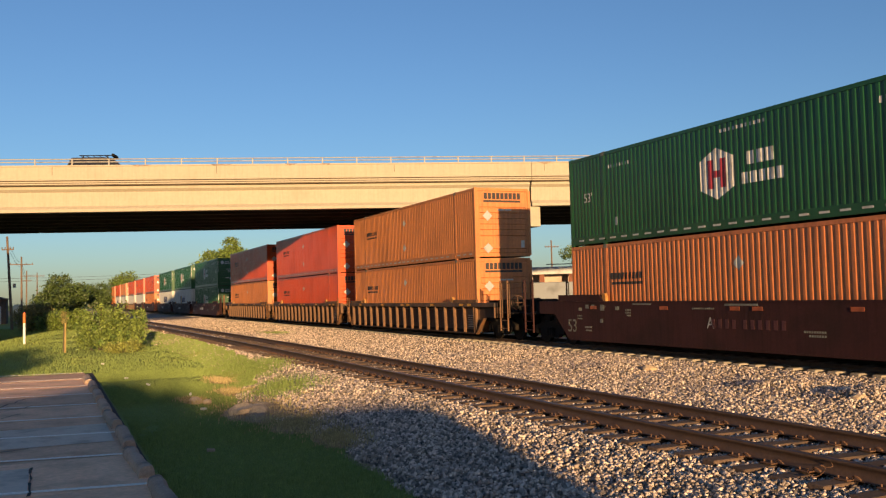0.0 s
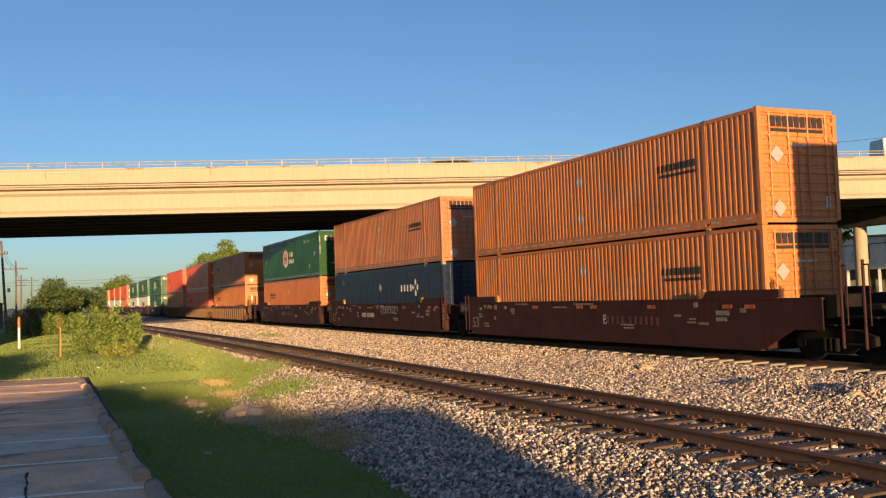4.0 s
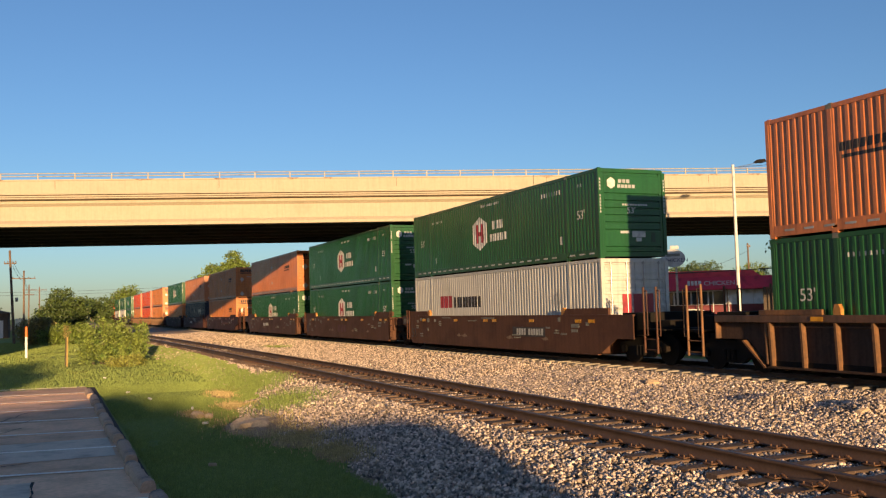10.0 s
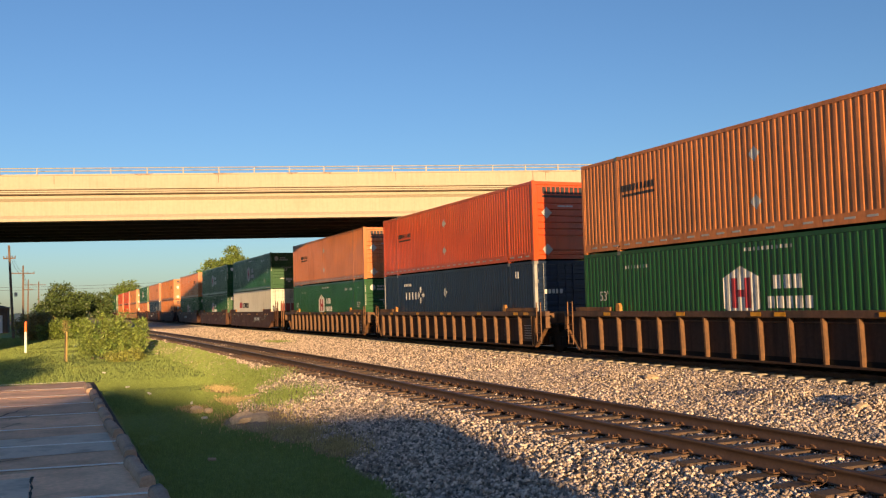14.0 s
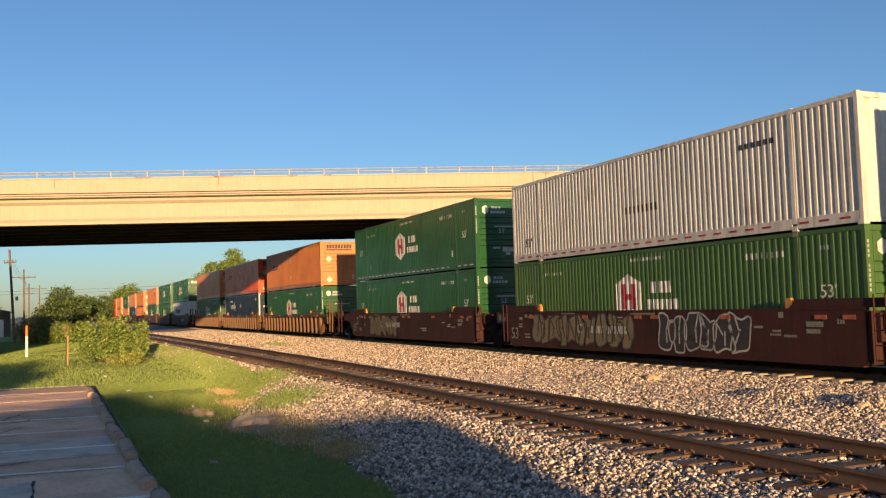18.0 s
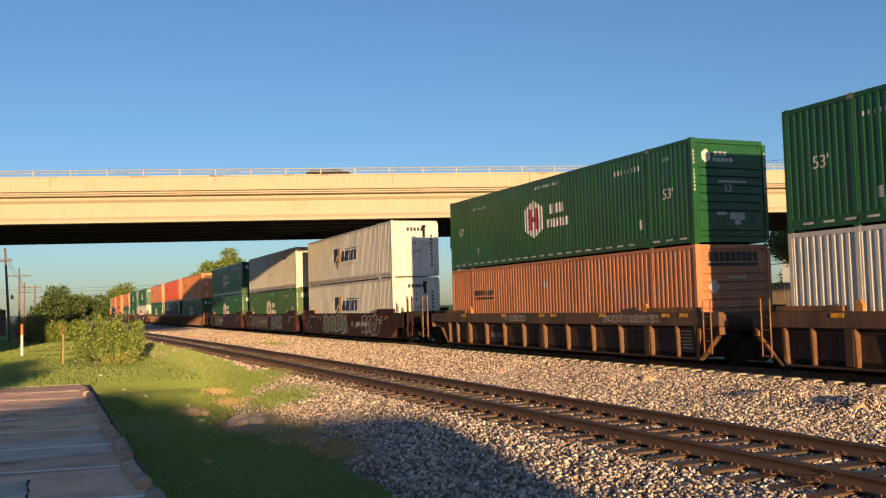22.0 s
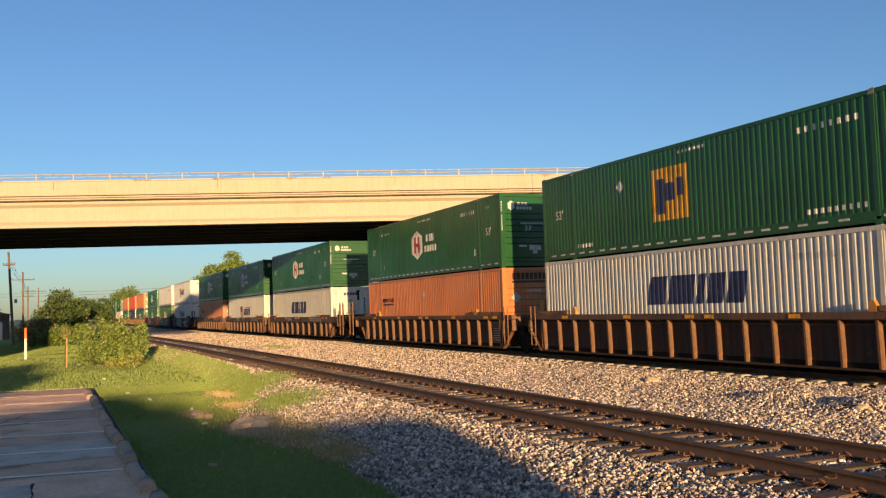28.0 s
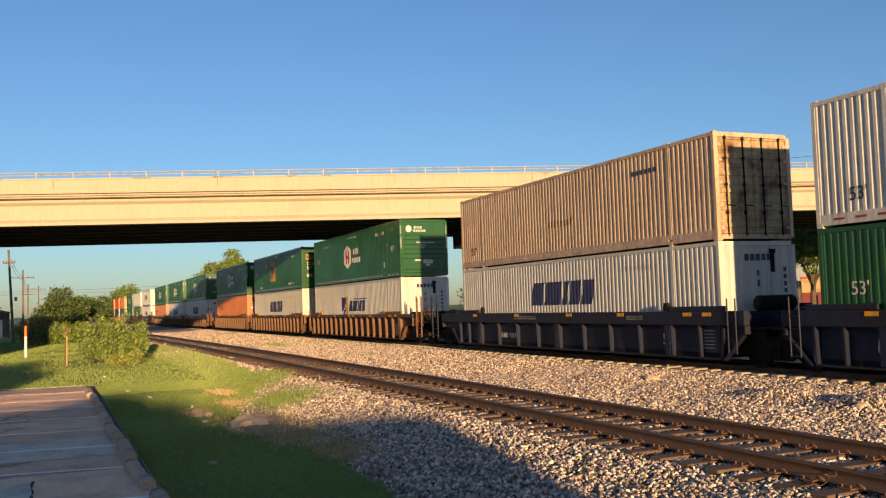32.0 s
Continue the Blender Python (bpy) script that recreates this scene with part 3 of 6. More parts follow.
def lock_rod_bm():
    bm = rod(bmesh.new(), (0, 0, 0.12), (0, 0, CH - 0.09), 0.021)
    for z in (0.16, 0.75, 1.5, 2.2, CH - 0.16):
        bmesh.ops.create_cube(bm, size=1, matrix=Matrix.LocRotScale((0, 0.012, z), None, (0.10, 0.035, 0.07)))
    rod(bm, (0, -0.012, 0.95), (0.26, -0.012, 0.93), 0.014, n=6)
    return bm


def roof_bm():
    bm = bmesh.new()
    n = 76
    ys = np.linspace(0.10, CL - 0.10, 2 * n + 1)
    a = [bm.verts.new((-CW / 2 + 0.03, y, CH - (0.012 if i % 2 else 0.03))) for i, y in enumerate(ys)]
    b = [bm.verts.new((CW / 2 - 0.03, y, CH - (0.012 if i % 2 else 0.03))) for i, y in enumerate(ys)]
    for i in range(2 * n):
        bm.faces.new((a[i], b[i], b[i + 1], a[i + 1]))
    return bm


PAINTS = {"orange": ORANGE, "tan": TAN_ORANGE, "pink": PINK_ORANGE, "red": RED, "green": GREEN, "olive": OLIVE, "white": WHITE, "grey": GREY, "rusty": RUSTY, "navy": NAVY}
WORDS = {"orange": "orange", "tan": "faded orange", "pink": "pale orange", "red": "bright red-orange", "green": "dark green", "olive": "dull green", "white": "off-white", "grey": "weathered grey", "rusty": "rust-stained grey", "navy": "navy blue"}


def container(color, mark, end, level):
    """A 53-foot container, its near end at the origin, its floor at z = 0."""
    paint = PAINTS[color]
    what = {"bars": "black bars and diamonds", "hex": "white hexagon mark", "old": "large navy bars", "shield": "navy shield mark", "two": "red and black bars", "diamond": "white diamond mark", "single": "white diamonds and placard", "square": "yellow square mark", "plain": "faint markings"}[mark]
    box = thing("shipping_container", pose(0, 0, 0), f"{WORDS[color]} corrugated container with {what}, {'stacked on top' if level else 'in a wagon'}", "container", "containers on the train")
    sh = lambda key, build, m: shared((key, m.name), build, m)
    side = sh("side_panel", side_bm, paint)
    part("side_panel", side, None, box)
    part("side_panel", side, None, box, at=pose(0, CL, 0, 0, 0, 180))
    part("frame", sh("frame", frame_bm, paint), None, box)
    part("bottom_rail", sh("bottom_rail", sill_bm, paint), None, box)
    part("roof", sh("roof", roof_bm, paint), None, box)
    part("floor", sh("floor", lambda: boxes([(-CW / 2 + 0.07, CW / 2 - 0.07, 0.11, CL - 0.11, 0.06, 0.12)]), BLACK), None, box)
    cast = sh("corner_casting", casting_bm, paint if color not in ("navy",) else STEEL)
    for y in (0.092, 2.0, CL - 2.0, CL - 0.092):
        for z in (0.062, CH - 0.062):
            top_cast = z > 1 and 1 < y < 15 and color in ("green", "olive", "red", "orange", "tan")
            part("corner_casting", sh("corner_casting_pale", casting_bm, MARK_GREY) if top_cast else cast, None, box, at=pose(-CW / 2 + 0.088, y, z) if z < 1 else pose(-CW / 2 + 0.088, y, z, 180))
    end_paint = {"grey": GREY_END, "rusty": RUSTY_END}.get(color, paint)
    far_end = sh("end_panel", upright_end_bm if color in ("white", "grey") else rib_end_bm, end_paint)
    part("end_panel", far_end, None, box, at=pose(0, CL, 0, 0, 0, 180))
    if end == "rib":
        part("end_panel", far_end, None, box)
    else:
        for s in (-1, 1):
            door = part("door", sh(f"door{s}", lambda: door_bm(s), end_paint), None, box)
            for z in (0.35, 0.95, 1.55, 2.15, 2.55):
                part("hinge", sh("hinge", hinge_bm, paint), None, door, at=pose(s * (CW / 2 - 0.15), 0.004, z))
            for x in (0.32, 0.92):
                part("lock_rod", sh("lock_rod", lock_rod_bm, STEEL if color == "white" else BLACK if color == "rusty" else paint), None, door, at=pose(s * x, 0.012, 0))
    K = lambda key, build, m: tagged(part("marking", shared((key, m.name), build, m), None, box), kind="stuff")
    if level:
        tape = shared(("reflective_strip", color), lambda: boxes([(-CW / 2 - 0.004, -CW / 2, 0.35 + i * 0.60, 0.65 + i * 0.60, 0.155, 0.205) for i in range(26) if not 2.4 < i < 3.1]), MARK_RED if color == "grey" else MARK_SILVER if color != "green" else MARK_WHITE)
        tagged(part("reflective_strip", tape, None, box), kind="stuff")
    numerals = lambda y, z, m, h=0.30: part("size_number", lettering("53'", h, m), None, box, at=pose(-FACE - 0.006, y, z, 0, 0, -90))
    if mark == "hex":
        K("hexagon", lambda: hexagon(8.84, 1.52, 1.30, 1.36), MARK_WHITE)
        K("hexagon_bars", lambda: merge([decal(8.98, 9.2, lambda y: [(1.14, 1.90)], 0.008), decal(8.48, 8.7, lambda y: [(1.14, 1.90)], 0.008), decal(8.7, 8.98, lambda y: [(1.42, 1.60)], 0.008)]), MARK_RED)
        K("lettering_bars", lambda: merge([bars(6.75, 7.75, 1.60, 1.93, 3), bars(6.45, 7.95, 1.13, 1.42, 5)]), MARK_WHITE)
        K("small_lettering", lambda: merge([bars(7.0, 8.7, 2.56, 2.65, 11, gap=0.5), bars(12.7, 13.9, 2.34, 2.44, 8, gap=0.66), bars(2.35, 3.75, 2.33, 2.48, 8, gap=0.62), bars(1.0, 1.3, 2.42, 2.52, 3, gap=0.5), bars(2.30, 2.50, 0.60, 0.88, 1), bars(13.4, 13.6, 0.55, 0.80, 1)]), MARK_SILVER)
        numerals(1.35, 1.35, MARK_WHITE)
        numerals(15.3, 1.40, MARK_WHITE)
        E = lambda key, build, m: tagged(part("end_marking", shared((key, m.name), build, m), None, box), kind="stuff")
        E("end_hexagon", lambda: flat_hexagon(-0.80, 2.42, 0.19), MARK_WHITE)
        E("end_bars", lambda: boxes([(-0.52 + 0.155 * i, -0.40 + 0.155 * i, 0.010, 0.0165, 2.43, 2.55) for i in range(3)] + [(-0.56 + 0.14 * i, -0.45 + 0.14 * i, 0.010, 0.0165, 2.27, 2.38) for i in range(5)]
          + [(-0.40 + 0.10 * i, -0.33 + 0.10 * i, 0.012, 0.018, 1.70, 1.76) for i in range(10)] + [(-0.05, 0.46, 0.012, 0.018, 0.68, 0.87), (0.10, 0.30, 0.012, 0.018, 0.54, 0.665), (-0.50, -0.16, 0.012, 0.018, 0.80, 0.88)]
          + [(x, x + 0.05, -0.006, -0.001, 2.50 - 0.105 * i, 2.57 - 0.105 * i) for x in (-CW / 2 + 0.04, CW / 2 - 0.09) for i in range(11) if i != 4], 0.0), MARK_SILVER)
        E("end_mark_bars", lambda: boxes([(-0.875, -0.835, 0.009, 0.0145, 2.33, 2.51), (-0.765, -0.725, 0.009, 0.0145, 2.33, 2.51), (-0.835, -0.765, 0.009, 0.0145, 2.40, 2.44)], 0.0), MARK_RED)
        E("end_dark_slot", lambda: boxes([(0.68, 0.84, 0.013, 0.0175, 0.52, 0.84)], 0.0), GREEN_DARK)
        part("size_number", lettering("53'", 0.20, MARK_WHITE), None, box, at=pose(-0.22, 0.0165, 1.45))
    elif mark == "bars":
        at_far = end == "rib"
        a = 12.25 if at_far else 2.40
        K(f"lettering_bars{at_far}", lambda: merge([bars(a, a + 1.7, 1.78, 1.98, 9, lean=0.12), decal(a, a + 1.6, lambda y: [(1.62, 1.70)])]), MARK_BLACK)
        K("diamonds", lambda: merge([lozenge(8.16, 2.06, 0.20), lozenge(8.16, 0.86, 0.20)]), MARK_SILVER)
        E = lambda key, build, m: tagged(part("end_marking", shared((key, m.name), build, m), None, box), kind="stuff")
        e = 0.010 if end == "rib" else 0.008
        E(f"end_bars{end}", lambda: boxes([(-0.86 + i * 0.192, -0.71 + i * 0.192, e, e + 0.007, 2.43, 2.69) for i in range(9)] + [(-0.88, 0.84, e, e + 0.007, 2.30, 2.385)]), MARK_BLACK)
        E("end_plates", lambda: boxes([(0.82, 0.98, 0.012, 0.0185, 0.42, 0.72), (-0.24, 0.06, 0.010, 0.0175, 1.96, 2.02), (0.10, 0.40, 0.010, 0.0175, 1.96, 2.02)]), MARK_SILVER)
        E("end_diamonds", lambda: turned_squares([(-0.72, 1.74), (-0.72, 0.40)], 0.22), MARK_SILVER)
    elif mark == "old":
        K("large_bars", lambda: merge([bars(a, b, 1.33, 2.13, 1, lean=0.25, gap=0.0) for a, b in ((9.45, 10.25), (8.22, 9.30), (7.78, 8.08), (7.0, 7.64), (6.2, 6.86))]), MARK_NAVY)
        K("small_lettering_n", lambda: merge([bars(2.6, 4.6, 2.30, 2.45, 8, gap=0.4)]), MARK_SILVER)
    elif mark == "shield":
        K("shield", lambda: decal(9.45, 10.2, lambda y: [(0.80 + 0.75 * abs(y - 9.5), 2.08)], 0.003, 5), MARK_NAVY)
        K("shield_stripe", lambda: decal(9.02, 9.44, lambda y: [(0.82 + 0.75 * abs(y - 9.5), 2.02 + 0.3 * (9.45 - y))], 0.003, 4), MARK_YELLOW)
        K("shield_band", lambda: merge([decal(9.38, 10.1, lambda y: [(1.72 - 0.85 * (y - 9.38) - 0.12, 1.72 - 0.85 * (y - 9.38))], 0.007, 6), decal(9.35, 9.85, lambda y: [(1.32 - 0.7 * (y - 9.35) - 0.10, 1.32 - 0.7 * (y - 9.35))], 0.007, 6)]), MARK_WHITE)
        K("mid_bars", lambda: merge([bars(a, b, 1.26, 1.86, 1, lean=0.25, gap=0.0) for a, b in ((8.2, 8.75), (7.32, 8.1), (7.0, 7.22), (6.48, 6.9), (5.9, 6.38))] + [ decal(5.45, 7.9, lambda y: [(1.93, 1.98)])]), MARK_NAVY)
        K("under_bars", lambda: bars(5.7, 8.4, 1.02, 1.14, 9, gap=0.4), MARK_SILVER)
    elif mark == "two":
        K("red_bars", lambda: bars(11.75, 13.2, 1.45, 1.97, 3), MARK_RED)
        K("black_bars", lambda: bars(8.95, 11.65, 1.45, 1.90, 9), MARK_BLACK)
        K("diamond_one", lambda: lozenge(2.8, 1.62, 0.32), MARK_SILVER)
        E = lambda key, build, m: tagged(part("end_marking", shared((key, m.name), build, m), None, box), kind="stuff")
        E("end_red", lambda: boxes([(-0.52 + i * 0.42, -0.18 + i * 0.42, 0.006, 0.014, 1.05, 1.75) for i in range(3)]), MARK_RED)
    elif mark == "diamond":
        K("white_bars", lambda: bars(11.5, 13.2, 1.66, 2.0, 4, gap=0.4), MARK_WHITE)
        K("white_diamonds", lambda: merge([lozenge(11.1, 2.10, 0.17), lozenge(11.1, 1.60, 0.17), lozenge(11.38, 1.85, 0.17), lozenge(10.82, 1.85, 0.17)]), MARK_WHITE)
        K("small_white", lambda: merge([bars(12.3, 13.3, 2.30, 2.42, 5, gap=0.4), bars(1.25, 1.5, 2.3, 2.55, 2)]), MARK_WHITE)
        K("diamond_two", lambda: lozenge(8.2, 1.92, 0.22), MARK_SILVER)
        E = lambda key, build, m: tagged(part("end_marking", shared((key, m.name), build, m), None, box), kind="stuff")
        E("end_white", lambda: boxes([(-0.9 + i * 0.16, -0.79 + i * 0.16, 0.006, 0.014, 1.70, 1.86) for i in range(5)]), MARK_WHITE)
        for y in (-0.004, CL - 0.125):
            part("end_post", shared(("end_post",), lambda: boxes([(-CW / 2 - 0.003, -CW / 2 + 0.12, 0, 0.129, 0.08, CH - 0.09)], 0.006), MARK_SILVER), None, box, "grey corner post", at=pose(0, y, 0))
    elif mark == "single":
        K("diamond_two", lambda: lozenge(8.2, 1.92, 0.22), MARK_SILVER)
        K("white_bars_near", lambda: bars(3.75, 5.35, 1.68, 2.0, 4, gap=0.4), MARK_WHITE)
        K("white_diamonds_near", lambda: merge([lozenge(3.3, 2.10, 0.17), lozenge(3.3, 1.60, 0.17), lozenge(3.58, 1.85, 0.17), lozenge(3.02, 1.85, 0.17)]), MARK_WHITE)
        K("small_silver", lambda: bars(14.4, 14.8, 2.2, 2.5, 2, gap=0.4), MARK_SILVER)
    elif mark == "square":
        K("square", lambda: decal(8.16, 9.83, lambda y: [(0.80, 2.30)]), MARK_YELLOW)
        K("square_bars", lambda: merge([decal(9.25, 9.55, lambda y: [(1.0, 2.0)], 0.008), decal(8.75, 9.2, lambda y: [(1.35, 1.85)], 0.008), decal(8.4, 8.65, lambda y: [(1.45, 1.95)], 0.008)]), MARK_NAVY)
        K("lettering_bars_sq", lambda: merge([bars(2.3, 4.2, 2.32, 2.46, 8, gap=0.6), bars(2.2, 4.0, 0.40, 0.52, 9, gap=0.55), bars(7.4, 8.6, 2.6, 2.68, 7, gap=0.4), bars(13.0, 14.0, 0.35, 0.47, 6, gap=0.35)]), MARK_WHITE)
        E = lambda key, build, m: tagged(part("end_marking", shared((key, m.name), build, m), None, box), kind="stuff")
        E("end_square", lambda: boxes([(-0.98, -0.50, 0.004, 0.0145, 1.98, 2.40)], 0), MARK_YELLOW)
        E("end_square_bars", lambda: boxes([(-0.90 + 0.13 * i, -0.83 + 0.13 * i, -0.002, 0.003, 2.08, 2.30) for i in range(3)], 0), MARK_NAVY)
        E("end_door_bars", lambda: boxes([(x + 0.115 * i, x + 0.075 + 0.115 * i, 0.004, 0.0145, z, z + h) for x, n, z, h in ((0.22, 4, 2.24, 0.14), (0.22, 6, 2.04, 0.14), (-0.9, 6, 1.76, 0.07), (-0.9, 6, 1.64, 0.07), (0.22, 5, 1.70, 0.07)) for i in range(n)] + [(-0.95, -0.55, 0.004, 0.0145, 0.80, 1.02)], 0), MARK_SILVER)
        part("size_number", lettering("53'", 0.22, MARK_WHITE), None, box, at=pose(-0.95, 0.006, 1.32))
        K("diamond_three", lambda: lozenge(11.4, 2.05, 0.20), MARK_SILVER)
        numerals(15.3, 1.4, MARK_WHITE)
    elif mark == "plain":
        K("faint_bars", lambda: merge([bars(7.2, 8.9, 1.10, 1.32, 8, gap=0.5), bars(2.5, 3.8, 2.2, 2.34, 6, gap=0.4)]), MARK_BLACK)
        numerals(15.2, 0.55, MARK_BLACK)
    if mark in ("old", "shield"):
        E = lambda key, build, m: tagged(part("end_marking", shared((key, m.name), build, m), None, box), kind="stuff")
        E(f"end_navy{end}", lambda: boxes([(-0.45 + i * 0.19, -0.31 + i * 0.19, 0.009, 0.0155, 2.37, 2.55) for i in range(5)] + [(-0.04, 0.02, 0.009, 0.0155, 1.98, 2.12), (-0.04, 0.02, 0.009, 0.0155, 1.68, 1.86)] + [(0.86, 0.96, 0.009, 0.0155, 0.55 + i * 0.19, 0.67 + i * 0.19) for i in range(9)]), MARK_NAVY)
        part("vent_plate", shared(("vent_plate",), lambda: boxes([(0.38, 0.60, -0.010, 0.02, 2.56, 2.68), (0.42, 0.56, -0.004, 0.02, 2.06, 2.559)], 0.006), BLACK), None, box, "black vent plate")
        part("size_number", lettering("53ft", 0.20, MARK_NAVY), None, box, at=pose(-0.12, 0.014, 1.25))
    return box


def merge(parts):
    bm = bmesh.new()
    for p in parts:
        for f in p.faces:
            bm.faces.new([bm.verts.new(v.co) for v in f.verts])
        p.free()
    return bm


def flat_hexagon(xc, zc, r):
    bm = bmesh.new()
    bm.faces.new([bm.verts.new((xc + 0.9 * r * math.sin(a * math.pi / 3), 0.006, zc + r * math.cos(a * math.pi / 3))) for a in range(6)][::-1])
    return bm


def turned_squares(places, s):
    bm = bmesh.new()
    for x, z in places:
        bm.faces.new([bm.verts.new((x + a * s, -0.002, z + b * s)) for a, b in ((0, -1), (1, 0), (0, 1), (-1, 0))])
    return bm


# ---- well wagons ----
WX = 1.50      # half width over the side sills


def plain_side_bm(a, b):
    """A smooth side sill with cut-back ends reaching a and b past the containers, a top chord and a foot flange."""
    near = [(-a, 0.74), (-1.05, 0.74), (-0.04, 0.24)] if a > 1 else [(-a, 0.30), (-a + 0.06, 0.24)]
    far = [(CL + 0.02, 0.24), (CL + 0.90, 1.05), (CL + b, 1.05)] if b > 1 else [(CL + b - 0.06, 0.24), (CL + b, 0.30)]
    bm = prism([(-a, 1.42), *near, *far, (CL + b, 1.42)], -WX, -WX + 0.03, axis="x")
    for q in ((-WX - 0.012, -WX + 0.10, -a, CL + b, 1.42, 1.47), (-WX - 0.006, -WX + 0.14, 0.05, CL - 0.05, 0.205, 0.245)):
        bmesh.ops.create_cube(bm, size=1, matrix=Matrix.LocRotScale(((q[0] + q[1]) / 2, (q[2] + q[3]) / 2, (q[4] + q[5]) / 2), None, (q[1] - q[0], q[3] - q[2], q[5] - q[4])))
    return bm


def lip_bm():
    """The raised guide over two metres at each end of the side."""
    return prism([(-0.62, 1.474), (-0.62, 1.68), (1.86, 1.68), (2.12, 1.474)], -WX + 0.002, -WX + 0.09, axis="x")


def rib_side_bm(a, b, foot):
    """The panel behind the stiffeners, cut back over the bogies, with the end blocks under the chord."""
    bm = prism([(-a, 0.84), (-min(a, 0.90), 0.84), (-0.16, 0.20), (CL + 0.16, 0.20), (CL + min(b, 0.90), 0.84), (CL + b, 0.84), (CL + b, foot), (-a, foot)], -WX + 0.17, -WX + 0.19, axis="x")
    q = (-WX + 0.04, -WX + 0.19, -0.10, CL + 0.10, 0.17, 0.215)
    bmesh.ops.create_cube(bm, size=1, matrix=Matrix.LocRotScale(((q[0] + q[1]) / 2, (q[2] + q[3]) / 2, (q[4] + q[5]) / 2), None, (q[1] - q[0], q[3] - q[2], q[5] - q[4])))
    return bm


def cut_flange_bm():
    """The flange along the sloping cut at the end of a panel, y pointing away from the well."""
    return prism([(0.16, 0.18), (0.90, 0.82), (0.95, 0.80), (0.21, 0.16)], -WX + 0.02, -WX + 0.16, axis="x")


def end_block_bm(e, foot):
    """The heavy plate that closes the side at an outer end."""
    return boxes([(-WX + 0.01, -WX + 0.25, e - 0.05, e, 0.84, foot + 0.02)], 0.008)


def rib_bm(foot):
    """One upright stiffener, tapering towards its foot."""
    return prism([(-WX + 0.01, foot), (-WX + 0.169, foot), (-WX + 0.169, 0.22), (-WX + 0.045, 0.22)], -0.03, 0.03)


def end_frame_bm():
    """The bulkhead and bolster over the bogie at one end, y pointing away from the well."""
    return boxes([(-WX + 0.035, WX - 0.035, 0.02, 0.10, 0.25, 1.40), (-WX + 0.16, WX - 0.16, 0.101, 0.26, 0.74, 1.36), (-1.30, 1.30, 0.27, 0.55, 1.00, 1.36), (-0.45, 0.45, 0.56, 1.60, 0.84, 1.26)], 0.02)


DECK_BITS = (("deck_plate", (-1.32, 1.32, 0.56, 1.55, 0.95, 1.0)), ("draft_sill", (-0.36, 0.36, 0.3, 1.62, 0.62, 0.94)), ("brake_cylinder", (-1.22, -0.85, 0.5, 1.4, 0.70, 0.94)), ("brake_valve", (0.85, 1.22, 0.5, 1.4, 0.70, 0.94)))
OUTER_BITS = (("walkway", (-WX + 0.06, WX - 0.06, 2.25, 3.25, 1.0, 1.05)), ("centre_sill", (-0.40, 0.40, 1.63, 3.05, 0.66, 0.99)), ("body_bolster", (-1.25, 1.25, 1.60, 1.95, 0.82, 1.02)), ("air_reservoir", (-1.25, 1.25, 0.95, 2.05, 1.01, 1.52)), ("control_box", (-1.15, -0.62, 2.3, 2.75, 1.052, 1.42)), ("brake_step", (0.45, 1.1, 2.6, 3.1, 1.052, 1.30)), ("crossover_step", (-0.9, 0.9, 3.26, 3.42, 0.92, 0.98)))


def floor_bm():
    b = [(-WX + 0.16, -1.05, 0.05, CL - 0.05, 0.21, 0.34), (1.05, WX - 0.16, 0.05, CL - 0.05, 0.21, 0.34)]
    b += [(-1.05, 1.05, y, y + 0.5, 0.2, 0.345) for y in (0.1, 2.0, 5.2, 8.0, 10.5, CL - 2.5, CL - 0.6)]
    return boxes(b)


def grab_bm():
    """A tall handrail post with a thinner loop beside it."""
    bm = rod(bmesh.new(), (0, 0, 0.36), (0, 0, 2.26), 0.034, n=8)
    rod(bm, (0, 0.15, 0.86), (0, 0.15, 2.16), 0.017, n=6)
    for z in (0.87, 2.15):
        rod(bm, (0, 0, z), (0, 0.15, z), 0.017, n=6)
    return bm


def stirrup_bm():
    """The rungs of the step between two handrail posts."""
    bm = bmesh.new()
    for z in (0.46, 0.76):
        rod(bm, (0, 0.0, z), (0, 0.60, z), 0.018, n=6)
    return bm


def ladder_bm():
    """Two uprights with rungs at an articulated end."""
    bm = bmesh.new()
    for y in (0.0, 0.30):
        rod(bm, (0, y, 0.35), (0, y, 1.75), 0.020, n=6)
    for z in (0.37, 0.68, 1.0, 1.3):
        rod(bm, (0, 0, z), (0, 0.30, z), 0.017, n=6)
    return bm


def wheel_bm():
    bm = bmesh.new()
    for a, b, r in ((-0.07, 0.07, 0.42), (0.05, 0.075, 0.455), (-0.09, -0.07, 0.34), (-0.12, -0.09, 0.10)):
        rod(bm, (a, 0, 0), (b, 0, 0), r, n=28)
    return bm


